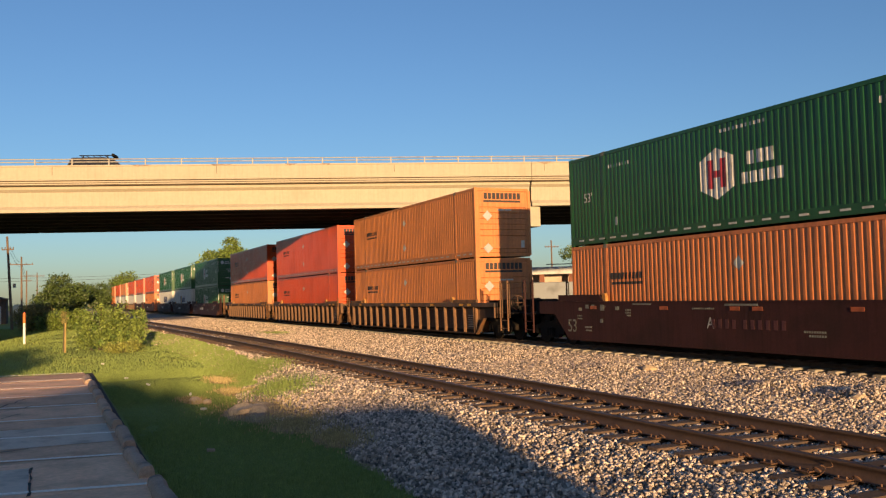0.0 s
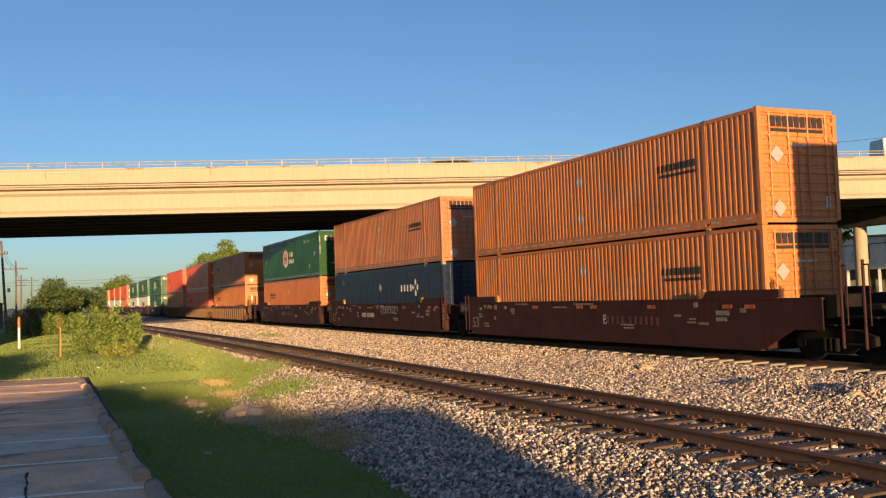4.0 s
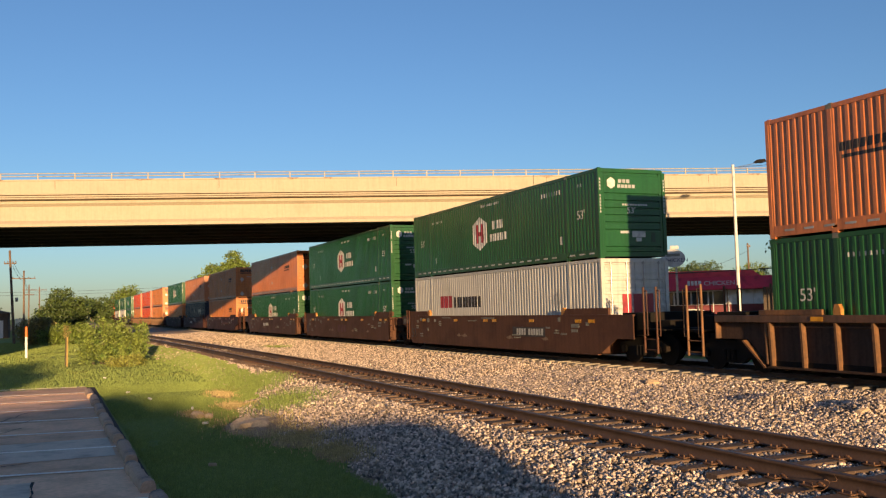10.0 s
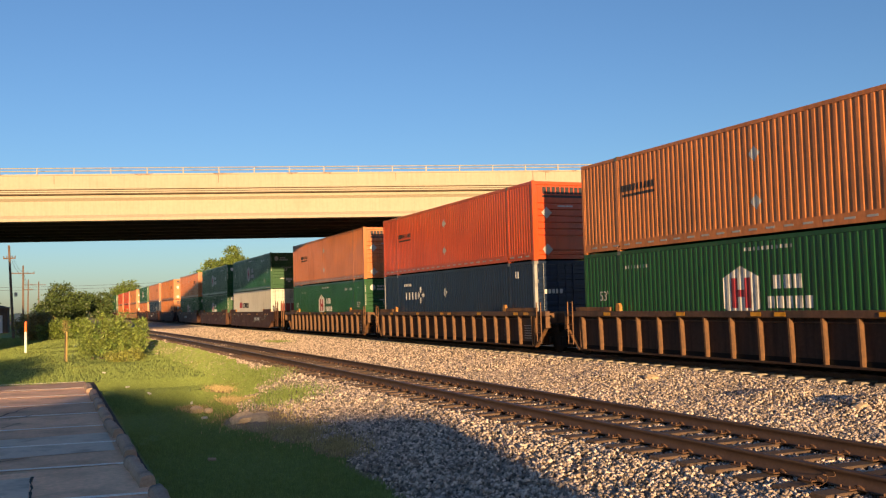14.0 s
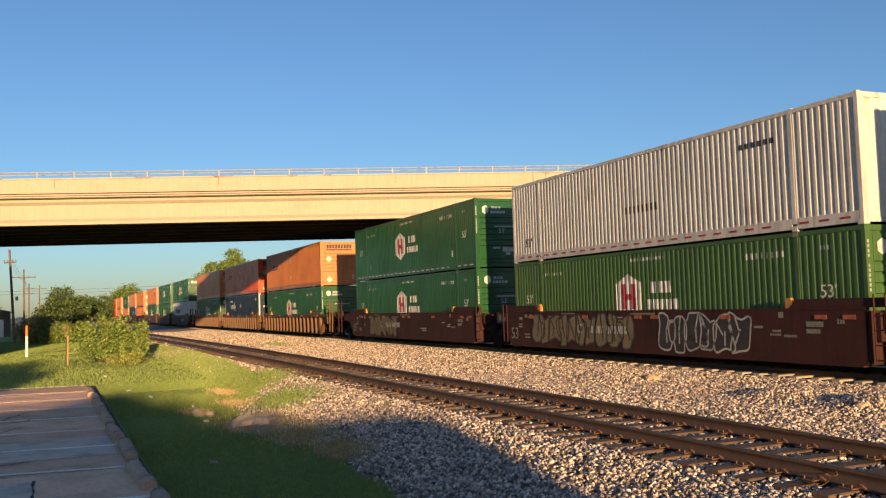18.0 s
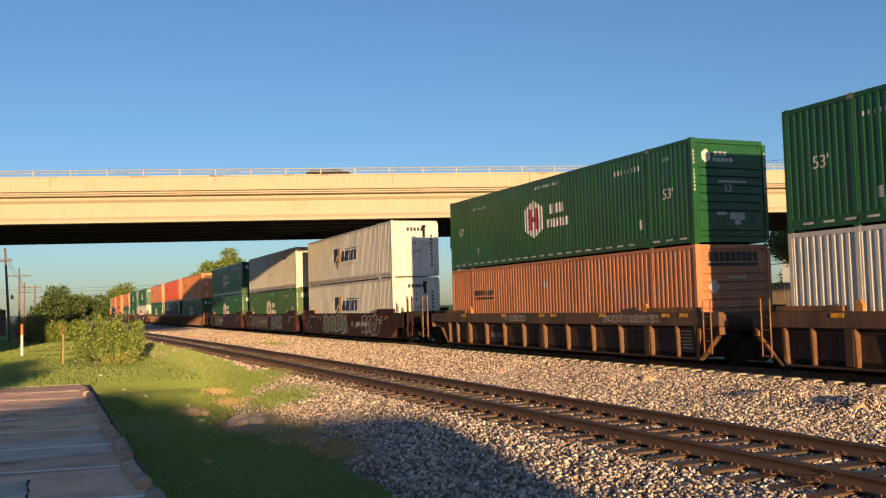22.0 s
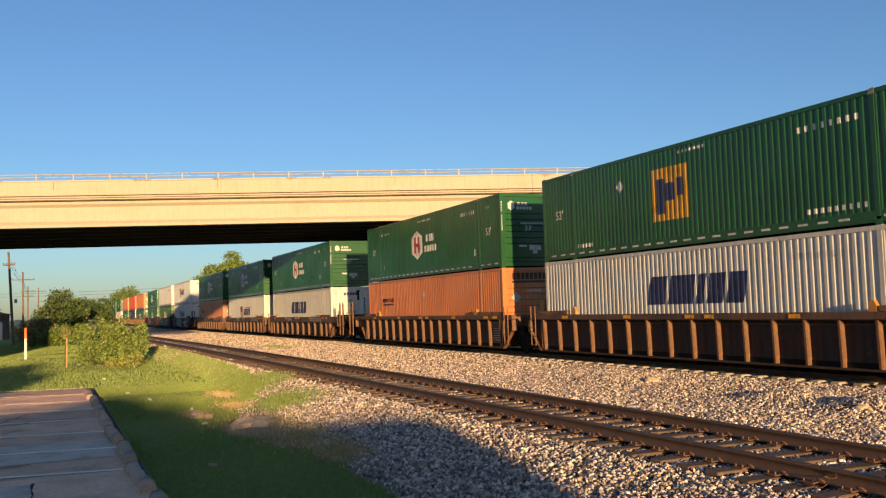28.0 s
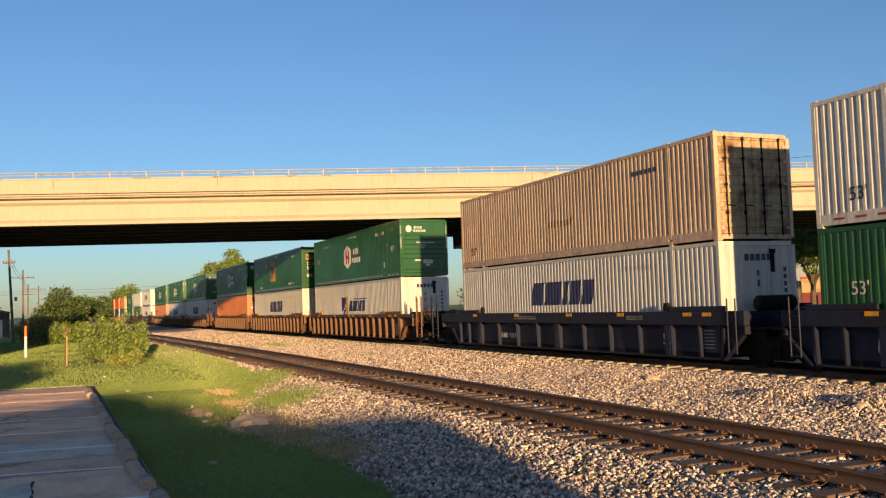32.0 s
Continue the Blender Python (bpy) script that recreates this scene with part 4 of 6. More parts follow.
def bogie_bm():
    """Side frames with springs between two axles, and the bolster."""
    bm = bmesh.new()
    for s in (-1, 1):
        x0, x1 = s * 0.98, s * 1.12
        prism([(-1.15, 0.40), (-1.15, 0.60), (-0.55, 0.78), (0.55, 0.78), (1.15, 0.60), (1.15, 0.40), (0.75, 0.40), (0.42, 0.20), (-0.42, 0.20), (-0.75, 0.40)], min(x0, x1), max(x0, x1), bm, axis="x")
        for y in (-0.16, 0.0, 0.16):
            rod(bm, (s * 1.15, y, 0.26), (s * 1.15, y, 0.55), 0.065, n=10)
        for y in (-0.89, 0.89):
            rod(bm, (s * 1.11, y, 0.43), (s * 1.20, y, 0.43), 0.11, n=12)
    for y in (-0.89, 0.89):
        rod(bm, (-1.0, y, 0.43), (1.0, y, 0.43), 0.08, n=10)
    bmesh.ops.create_cube(bm, size=1, matrix=Matrix.LocRotScale((0, 0, 0.66), None, (2.0, 0.35, 0.22)))
    return bm


def coupler_bm():
    bm = boxes([(-0.12, 0.12, 2.9, 3.6, 0.70, 0.93), (-0.20, 0.20, 3.40, 3.64, 0.66, 0.98)], 0.02)
    last = None
    for i in range(9):
        q = (0.35, 2.6 + i * 0.128, 0.55 - 0.16 * math.sin(math.pi * i / 8))
        if last:
            rod(bm, last, q, 0.025, n=6)
        last = q
    return bm


def brake_wheel_bm():
    bm = bmesh.new()
    k = 16
    for i in range(k):
        a, b = 2 * math.pi * i / k, 2 * math.pi * (i + 1) / k
        rod(bm, (0.27 * math.cos(a), 0, 0.27 * math.sin(a)), (0.27 * math.cos(b), 0, 0.27 * math.sin(b)), 0.018, n=5)
        if i % 4 == 0:
            rod(bm, (0, 0, 0), (0.27 * math.cos(a), 0, 0.27 * math.sin(a)), 0.014, n=5)
    rod(bm, (0, 0, 0), (0, 0.25, 0), 0.03)
    return bm


def tagged_stuff(name, me, m, parent):
    """A part whose pieces are too small to tell apart."""
    return tagged(part(name, me, m, parent), kind="stuff")


WAGONS = {"brown": (WELL_BROWN, False, "smooth-sided reddish brown"), "maroon": (WELL_MAROON, False, "smooth-sided dark maroon"), "rust": (WELL_RUST, True, "rib-sided rusty yellow-brown"), "blue": (WELL_BLUE, True, "rib-sided dark blue")}


def mirrored(bm):
    """The same piece for the opposite end."""
    for v in bm.verts:
        v.co.y = -v.co.y
    bmesh.ops.reverse_faces(bm, faces=bm.faces[:])
    return bm


def wagon(style, head, tail, sprayed, number_at=10.3, deep=False, stands=False):
    """One well unit; head and tail tell whether it has an outer end there (a bogie of its own and a coupler)."""
    paint, ribbed, words = WAGONS[style]
    car = thing("well_wagon", pose(0, 0, 0), f"{words} steel well wagon{' with sprayed graffiti,' if sprayed else ''} under stacked containers", "wagon", "wagons of the train")
    sh = lambda key, build, m=paint: shared((key, m.name), build, m)
    a = 1.92 if tail else 1.05 if ribbed else 0.08
    b = 1.92 if head else 1.05 if ribbed else 1.22
    low = 1.06 if deep else 1.26
    for turn, p, q in ((pose(0, 0, 0), a, b), (pose(0, CL, 0, 0, 0, 180), b, a)):
        if ribbed:
            side = part("side_sill", sh(f"side_sill_r{p}{q}{low}", lambda: rib_side_bm(p, q, low - 0.01), WELL_PANEL if style == "rust" else paint), None, car, at=turn)
            part("top_chord", sh(f"top_chord{p}{q}{low}", lambda: boxes([(-WX, -WX + 0.18, -p, CL + q, low, 1.43)], 0.012), WELL_CHORD if style == "rust" else paint), None, car, at=turn)
            for y in ([-0.08, 0.75, *(1.95 + i * 1.532 for i in range(9)), CL - 0.75, CL + 0.08] if deep else [0.02 + i * (CL - 0.04) / 16 for i in range(17)]):
                part("stiffener", sh(f"stiffener{low}", lambda: rib_bm(low - 0.004)), None, side, at=pose(0, y, 0))
            if deep:
                for y in (1.95, 8.08, CL - 1.95):
                    part("stiffener_plate", sh(f"stiffener_plate{low}", lambda: boxes([(-WX + 0.012, -WX + 0.03, 0.032, 0.26, 0.24, low - 0.006)], 0.004), WELL_PANEL if style == "rust" else paint), None, side, at=pose(0, y, 0))
            part("panel_edge", sh(f"panel_edge{low}", lambda: rod(bmesh.new(), (-WX + 0.15, 0.05, low - 0.10), (-WX + 0.15, CL - 0.05, low - 0.10), 0.018, n=6), WELL_CHORD if style == "rust" else paint), None, side)
            flange = sh("cut_flange", cut_flange_bm)
            if q > 1:
                part("cut_flange", flange, None, car, at=turn @ pose(0, CL, 0))
                part("end_plate", sh(f"end_plate{q}{low}", lambda: end_block_bm(q, low - 0.03)), None, car, at=turn @ pose(0, CL, 0))
            if p > 1:
                me = shared(("cut_flange_near", paint.name), lambda: mirrored(cut_flange_bm()), paint)
                part("cut_flange", me, None, car, at=turn)
                part("end_plate", shared(("end_plate_near", p, low, paint.name), lambda: mirrored(end_block_bm(p, low - 0.03)), paint), None, car, at=turn)
        else:
            part("side_sill", sh(f"side_sill{p}{q}", lambda: plain_side_bm(p, q)), None, car, at=turn)
            part("end_guide", sh("end_guide", lip_bm), None, car, at=turn)
            part("end_guide", shared(("end_guide_far", paint.name), lambda: mirrored(lip_bm()), paint), None, car, at=turn @ pose(0, CL, 0))
        foot = 1.434 if ribbed else 1.474
        if ribbed:
            part("end_guide", sh(f"end_guide_f{ribbed}", lambda: boxes([(-WX + 0.004, -WX + 0.12, CL - 1.7, CL + 0.3, foot, 1.56)], 0.01)), None, car, at=turn)
            part("end_guide", sh("end_guide_n", lambda: boxes([(-WX + 0.004, -WX + 0.12, -0.3, 1.95, foot, 1.56)], 0.01)), None, car, at=turn)
        for y in (2.12, CL - 2.12):
            part("corner_guide", sh("corner_guide", lambda: prism([(-0.10, 0), (-0.10, 0.14), (-0.04, 0.24), (0.06, 0.24), (0.11, 0.1), (0.11, 0)], -WX + 0.01, -WX + 0.11, axis="x"), GUIDE if style != "blue" else BLACK), None, car, at=turn @ pose(0, y, foot))
    part("well_floor", sh("well_floor", floor_bm, BLACK), None, car)
    ends = ((pose(0, -0.06, 0, 0, 0, 180), tail), (pose(0, CL + 0.06, 0), head))
    for m, outer in ends:
        part("end_platform", sh("end_platform", end_frame_bm), None, car, at=m)
        for bit, b in DECK_BITS:
            part(bit, sh(bit, lambda: boxes([b], 0.02), BLACK), None, car, at=m)
        if outer:
            for bit, q in OUTER_BITS:
                part(bit, sh(bit, lambda: boxes([q], 0.015), BLACK), None, car, at=m)
            grab = sh("handrail", grab_bm)
            for x in (-WX + 0.03, WX - 0.03):
                for y in (2.38, 2.98):
                    part("handrail", grab, None, car, at=m @ pose(x, y, 0))
                part("stirrup_step", sh("stirrup_step", stirrup_bm), None, car, at=m @ pose(x, 2.38, 0))
            if ribbed and m is ends[0][0]:
                part("brake_wheel", sh("brake_wheel", brake_wheel_bm, RUST), None, car, at=m @ pose(1.05, 3.0, 1.42, 0, 0, 180))
            part("coupler", sh("coupler", coupler_bm, BLACK), None, car, at=m)
        else:
            if stands and m is ends[1][0]:
                part("brake_stand", sh("brake_stand", lambda: boxes([(-1.18, -0.72, 0.30, 0.62, 1.00, 1.98), (-0.66, -0.30, 0.36, 0.56, 1.00, 1.98), (-1.10, -0.36, 0.40, 0.52, 1.74, 1.90)], 0.02), GUIDE), None, car, "ochre brake stand", at=m)
            for x in (-WX - 0.02, WX + 0.02):
                part("ladder", sh("ladder", ladder_bm), None, car, at=m @ pose(x, 0.40 if ribbed else 0.25, 0))
    bogies = [CL + 1.80] if head else []
    bogies.append(-1.80 if tail else -1.675)
    for y in bogies:
        bog = part("bogie", sh("bogie", bogie_bm, BLACK), None, car, at=pose(0, y, 0))
        for dy in (-0.89, 0.89):
            for s in (-1, 1):
                part("wheel", sh("wheel", wheel_bm, BLACK), None, bog, at=pose(s * 0.757, dy, 0.43, 0, 0, 0 if s > 0 else 180))
    z = 1.345 if ribbed else 1.27
    x = -WX - 0.016
    for y in (0.35, 1.15, 4.3, 7.3, 8.1, 11.0, 14.6):
        if style == "blue" and y == 8.1:
            continue
        part("reflector", shared(("reflector", style), lambda: boxes([(-0.004, 0.004, -0.18, 0.18, -0.05, 0.05)], 0.002), ORANGE_TAPE if style == "maroon" else TAPE), None, car, at=pose(x, y, z))
    if ribbed:
        part("data_panel", shared(("data_panel", low), lambda: boxes([(-WX + 0.160, -WX + 0.166, 0.16, 0.92, 0.35, low - 0.06)], 0), MARK_BLACK), None, car, "black data panel")
        part("size_number", lettering("53", 0.30, MARK_BLACK if style == "rust" else MARK_WHITE), None, car, at=pose(-WX + 0.163, 2.50, 0.52, 0, 0, -90))
        if deep:
            tagged_stuff("marking", shared(("panel_number", style), lambda: boxes([(-WX + 0.160, -WX + 0.167, CL - 4.85 + i * 0.2 - (0.1 if i < 4 else 0), CL - 4.72 + i * 0.2 - (0.1 if i < 4 else 0), 0.50, 0.68) for i in range(8 if style == "blue" else 6)], 0), MARK_SILVER if style == "blue" else MARK_GREY), None, car)
            tagged_stuff("marking", shared(("chord_lines", style), lambda: boxes([(-WX - 0.004, -WX, y + 0.12 * i, y + 0.09 + 0.12 * i, z, z + 0.035) for y, n in ((9.6, 14), (3.2, 7)) for z in (1.20, 1.27) for i in range(n)], 0), MARK_GREY), None, car)
        tagged_stuff("marking", shared(("panel_lines",), lambda: boxes([(-WX + 0.154, -WX + 0.159, 0.28, 0.80, 0.45 + i * 0.09, 0.47 + i * 0.09) for i in range(6)], 0), MARK_SILVER), None, car)
    else:
        ink = MARK_BLACK if style == "brown" else MARK_GREY
        faded = number_at in (4.0, 6.2, 6.4)
        part("size_number", lettering("53", 0.42, ink), None, car, at=pose(-WX - 0.005, 16.2, 0.48, 0, 0, -90))
        tagged_stuff("marking", shared(("number_bars", number_at), lambda: boxes([(-WX - 0.007, -WX - 0.0035, 1.1 + i * 0.62, 1.58 + i * 0.62, 0.56, 0.96) for i in range(3)] if number_at == 6.2 else [(-WX - 0.007, -WX - 0.0035, i * (0.26 if faded else 0.19) + (0 if i < 6 else 0.14), 0.13 + i * (0.26 if faded else 0.19) + (0 if i < 6 else 0.14), 0.76, 0.99) for i in range(10)], 0), MAROON_MARK if faded else MARK_SILVER), None, car).matrix_basis = pose(0, number_at, 0)
        if number_at == 3.5 and style == "brown":
            part("number_panel", shared(("wide_panel",), lambda: boxes([(-WX - 0.003, -WX - 0.0005, -0.15, 2.3, 0.70, 1.05)], 0), MARK_BLACK), None, car, "black number panel", at=pose(0, number_at, 0))
        if style == "maroon":
            part("unit_letter", lettering("C" if number_at > 8 else "B" if number_at == 4.0 else "A", 0.30, MARK_SILVER), None, car, at=pose(-WX - 0.005, number_at + 2.8, 0.75, 0, 0, -90))
        else:
            for y, w in ((10.2, 0.32), (10.75, 0.22), (6.1, 0.3), (3.4, 0.25)):
                part("scuff", shared(("scuff", w), lambda: prism([(-w, 0.62), (-0.3 * w, 0.74), (0.2 * w, 0.68), (w, 0.66), (0.4 * w, 0.60), (-0.2 * w, 0.59)], -WX - 0.0025, -WX - 0.0005, axis="x"), SCUFF), None, car, "pale scuff", at=pose(0, y, 0))
        tagged_stuff("marking", shared(("stencils",), lambda: boxes([(-WX - 0.0062, -WX - 0.0012, y + 0.075 * i, y + 0.05 + 0.075 * i, z, z + h) for y, n, z, h in ((15.3, 3, 1.16, 0.10), (15.3, 4, 0.98, 0.05), (15.3, 4, 0.89, 0.05), (13.2, 3, 1.20, 0.11), (12.6, 4, 1.18, 0.05), (12.6, 4, 1.10, 0.05), (12.6, 3, 1.02, 0.05), (5.2, 9, 0.72, 0.05), (5.2, 7, 0.63, 0.05), (8.9, 12, 1.24, 0.045), (2.4, 4, 0.92, 0.05), (2.4, 5, 0.83, 0.05), (0.5, 3, 1.12, 0.12)) for i in range(n)], 0), MARK_GREY), None, car)
        if not head:
            part("number_panel", shared(("number_panel",), lambda: boxes([(-WX - 0.004, -WX - 0.0005, CL + 0.28, CL + 1.16, 1.09, 1.40)], 0), MARK_BLACK), None, car, "black number panel")
            tagged_stuff("marking", shared(("panel_bars",), lambda: boxes([(-WX - 0.008, -WX - 0.0045, CL + 0.42 + i * 0.16, CL + 0.53 + i * 0.16, 1.15, 1.33) for i in range(4)], 0), MARK_GREY), None, car)
        tagged_stuff("marking", shared(("small_bars",), lambda: boxes([(-WX - 0.006, -WX - 0.001, y, y + w, zz, zz + h) for y, w, zz, h in ((14.9, 0.18, 1.24, 0.12), (14.55, 0.18, 1.22, 0.14), (14.0, 0.22, 1.18, 0.18), (14.1, 0.14, 0.80, 0.12), (11.6, 0.9, 1.36, 0.04), (7.3, 1.2, 1.34, 0.05), (3.0, 0.3, 1.0, 0.06), (1.9, 0.4, 0.8, 0.06), (1.1, 0.5, 1.05, 0.12), (1.2, 0.4, 0.9, 0.1), (2.3, 0.16, 1.25, 0.14), (14.75, 0.4, 0.62, 0.05), (14.75, 0.34, 0.52, 0.05))], 0), MARK_GREY), None, car)
    if style == "blue":
        part("air_tank", shared(("air_tank",), lambda: rod(rod(bmesh.new(), (-0.75, -0.75, 1.60), (0.35, -0.75, 1.60), 0.20, n=18), (-0.81, -0.75, 1.60), (-0.75, -0.75, 1.60), 0.11, 0.20, n=18), BLACK), None, car, "black air tank")
    if sprayed:
        graffiti(car, sprayed, -WX - 0.006 if not ribbed or sprayed == 10 else -WX + 0.160)
    return car


def graffiti(car, seed, x):
    """Plain sprayed shapes with pale outlines, no letters."""
    sets = {3: ((9.0, 7, MARK_TAN),), 4: ((8.3, 10, MARK_TAN), (3.4, 6, MARK_BLACK)), 9: ((5.0, 7, WELL_MAROON),), 10: ((1.2, 11, WELL_RUST), (9.0, 5, WELL_RUST)), 7: ((7.0, 8, MARK_GREEN), (1.6, 4, WELL_MAROON)), 6: ((12.5, 3, WELL_BLUE),)}[seed]
    for start, count, fill_paint in sets:
        rg = random.Random(seed * 7 + count)
        bm, fill = bmesh.new(), bmesh.new()
        y = start + 0.4
        for i in range(count):
            w, h, z = rg.uniform(0.55, 0.8), rg.uniform(0.42, 0.5), rg.uniform(0.80, 0.88)
            if seed == 9:
                w, h, z = w * 0.5, h * 0.36, 1.15
            if seed == 10:
                w, h, z = w * 0.42, h * 0.20, 1.25
            ph, pts = rg.random() * 6, []
            for j in range(30):
                a = 2 * math.pi * j / 29
                r = 1 + 0.16 * math.sin(3 * a + ph) + 0.14 * math.sin(4 * a + 2 * ph)
                q = abs(math.cos(a)) ** 0.6, abs(math.sin(a)) ** 0.6
                pts.append((y + w * 0.56 * r * math.copysign(q[0], math.cos(a)), min(1.38, max(0.30, z + h * r * math.copysign(q[1], math.sin(a))))))
            fill.faces.new([fill.verts.new((x + 0.001 - 0.0004 * i, *q)) for q in pts[:-1]])
            lines = [list(zip(pts[:-1], pts[1:]))]
            k = rg.randint(3, 9)
            lines.append(list(zip(pts[k:k + 1] + [(y + rg.uniform(-0.1, 0.1), z + 0.1)], [(y, z), (y + rg.uniform(-0.2, 0.2), z - h * 0.6)])))
            for p, q in (pq for ln in lines for pq in ln):
                d = Vector((0, q[0] - p[0], q[1] - p[1]))
                if d.length < 1e-4:
                    continue
                d = d.normalized() * (0.012 if seed > 8 else 0.026)
                nrm = Vector((0, -d.z, d.y))
                bm.faces.new([bm.verts.new(Vector((x - 0.005, *c)) + g * nrm) for c, g in ((p, 1), (p, -1), (q, -1), (q, 1))])
            y += w * 0.92
        for b in (bm, fill):
            bmesh.ops.recalc_face_normals(b, faces=b.faces[:])
        tagged(part("graffiti_fill", fill, fill_paint, car), kind="stuff")
        tagged(part("graffiti_outline", bm, MARK_SILVER if fill_paint is not MARK_TAN else MARK_BLACK, car), kind="stuff")


# unit by unit from the head: upper colour, mark, near end; lower colour, mark, near end; wagon style, graffiti
FORMATION = {
    -10: ("orange bars rib", "orange bars rib", "maroon", 0), -9: ("red bars rib", "white old rib", "maroon", 0), -8: ("orange bars door", "white plain rib", "maroon", 0),
    -7: ("red bars rib", "white plain rib", "rust", 0), -6: ("red bars rib", "white plain rib", "maroon", 0), -5: ("red bars door", "tan bars rib", "maroon", 0),
    -4: ("green hex rib", "white old rib", "maroon", 0), -3: ("green hex rib", "white shield rib", "maroon", 0), -2: ("green hex rib", "green hex rib", "maroon", 0),
    -1: ("red bars rib", "tan bars rib", "rust", 0), 0: ("red bars rib", "red bars rib", "rust", 0), 1: ("tan bars rib", "tan bars rib", "rust", 0),
    2: ("green hex door", "orange bars rib", "maroon", 0), 3: ("pink bars door", "navy single door", "maroon", 9), 4: ("tan bars door", "tan bars door", "maroon", 0),
    5: ("orange bars door", "green hex rib", "brown", 0), 6: ("green hex rib", "green hex rib", "brown", 0), 7: ("green hex rib", "white two door", "brown", 0),
    8: ("orange bars rib", "green hex rib", "rust", 0), 9: ("red bars rib", "navy diamond door", "rust", 0), 10: ("tan bars rib", "green hex rib", "rust", 0),
    11: ("green hex rib", "green hex rib", "maroon", 3), 12: ("grey plain rib", "olive hex rib", "maroon", 4), 13: ("grey shield rib", "grey shield rib", "maroon", 7),
    14: ("green hex rib", "pink bars rib", "rust", 10), 15: ("green hex rib", "white shield rib", "rust", 10), 16: ("green hex rib", "white old rib", "rust", 10),
    17: ("green hex rib", "orange bars rib", "rust", 0), 18: ("green square door", "white old rib", "rust", 0), 19: ("green hex rib", "white shield rib", "rust", 0),
    20: ("rusty plain door", "white old rib", "blue", 0), 21: ("grey plain rib", "green hex rib", "blue", 6), 22: ("green hex rib", "white old rib", "blue", 0),
}


def along(k):
    """The near end of unit k's containers in the train's own measure: units 19.5 m apart, wagon sets of three 23.6 m apart."""
    s = 0.0
    for i in range(min(k, 5), max(k, 5)):
        s += 23.6 if (i + 1 - 5) % 3 == 0 else 19.5
    return -s if k >= 5 else s


def ride(t):
    """How far the train has come at t seconds: it gathers speed from 11.5 to 12.6 m/s."""
    s = t / 10
    return -52.506 - 0.10 * math.exp(-((t - 13) / 1.5) ** 2) - 0.14 * math.exp(-((t - 25) / 1.6) ** 2) + 115.14 * s - 1.3675 * s ** 2 + 4.4767 * s ** 3 - 2.8981 * s ** 4 + 0.86104 * s ** 5 - 0.094686 * s ** 6


MOVING = []
for k, (upper, lower, style, spray) in FORMATION.items():
    first, last = (k - 5) % 3 == 0, (k - 5) % 3 == 2
    MOVING.append((wagon(style, first, last, spray, {2: 6.4, 4: 4.0, 6: 6.2, 7: 3.5, 13: 3.5}.get(k, 8.7), 14 <= k <= 16 or k >= 20, 17 <= k <= 19), TRAIN_X, along(k), RT))
    MOVING.append((container(*lower.split(), 0), TRAIN_X, along(k), RT + 0.356))
    MOVING.append((container(*upper.split(), 1), TRAIN_X, along(k), RT + 0.356 + CH + 0.004))

# ---- car park, verge and plants ----
SLAB = surface("worn_concrete_paving", (0.8, 0.48, 0.3), 0.9, var=0.14, scale=1.2, fine=14, bump=0.25, other=(0.56, 0.33, 0.205), cover=0.48, rand=0.18)
SEAM = surface("dark_joint_filler", (0.035, 0.03, 0.027), 0.9, var=0.2, scale=3, fine=20, bump=0.2)
LINE = surface("worn_white_road_paint", (0.95, 0.85, 0.74), 0.8, var=0.2, scale=4, fine=18, bump=0.1, other=(0.55, 0.47, 0.38), cover=0.6)
KERB = surface("rough_old_concrete", (0.42, 0.30, 0.22), 0.92, var=0.2, scale=2.5, fine=25, bump=0.6, depth=0.012, other=(0.17, 0.14, 0.12), cover=0.5, rand=0.15)
BARK = surface("tree_bark", (0.085, 0.062, 0.045), 0.9, var=0.35, scale=4, fine=18, bump=0.8, depth=0.03)
POLE_WOOD = surface("weathered_pole_timber", (0.16, 0.105, 0.07), 0.9, var=0.25, scale=2, fine=20, bump=0.4, streak=0.3)
LEAF = surface("green_leaves", (0.115, 0.165, 0.028), 0.55, var=0.2, scale=1, fine=4, bump=0.0, other=(0.07, 0.12, 0.022), rand=-0.6)
LEAF_DARK = surface("dark_green_leaves", (0.060, 0.095, 0.020), 0.55, var=0.2, scale=1, fine=4, bump=0.0, other=(0.03, 0.055, 0.016), rand=-0.5)
LEAF_YELLOW = surface("yellow_green_leaves", (0.20, 0.215, 0.045), 0.6, var=0.2, scale=1, fine=4, bump=0.0, other=(0.11, 0.15, 0.03), rand=-0.5)
LEAF_MIXED = surface("mixed_green_leaves", (0.15, 0.2, 0.04), 0.6, var=0.25, scale=2.2, fine=6, bump=0.0, other=(0.065, 0.12, 0.024), cover=0.46, rand=-0.6)
LEAF_DRY = surface("yellowing_scrub_leaves", (0.20, 0.17, 0.055), 0.65, var=0.25, scale=1, fine=4, bump=0.0, other=(0.08, 0.10, 0.025), rand=-0.45)
PLASTER = surface("white_plaster", (0.496, 0.496, 0.496), 0.85, var=0.08, scale=0.8, fine=12, bump=0.1, streak=0.15)
RED_SHEET = surface("red_sheet_metal", (0.5, 0.022, 0.05), 0.4, var=0.08, scale=1, fine=10, bump=0.05)
BUFF = surface("buff_plaster", (0.368, 0.264, 0.152), 0.8, var=0.1, scale=1, fine=10, bump=0.1)
ROOF_GREY = surface("grey_roof_felt", (0.096, 0.092, 0.088), 0.85, var=0.2, scale=1, fine=12, bump=0.2)
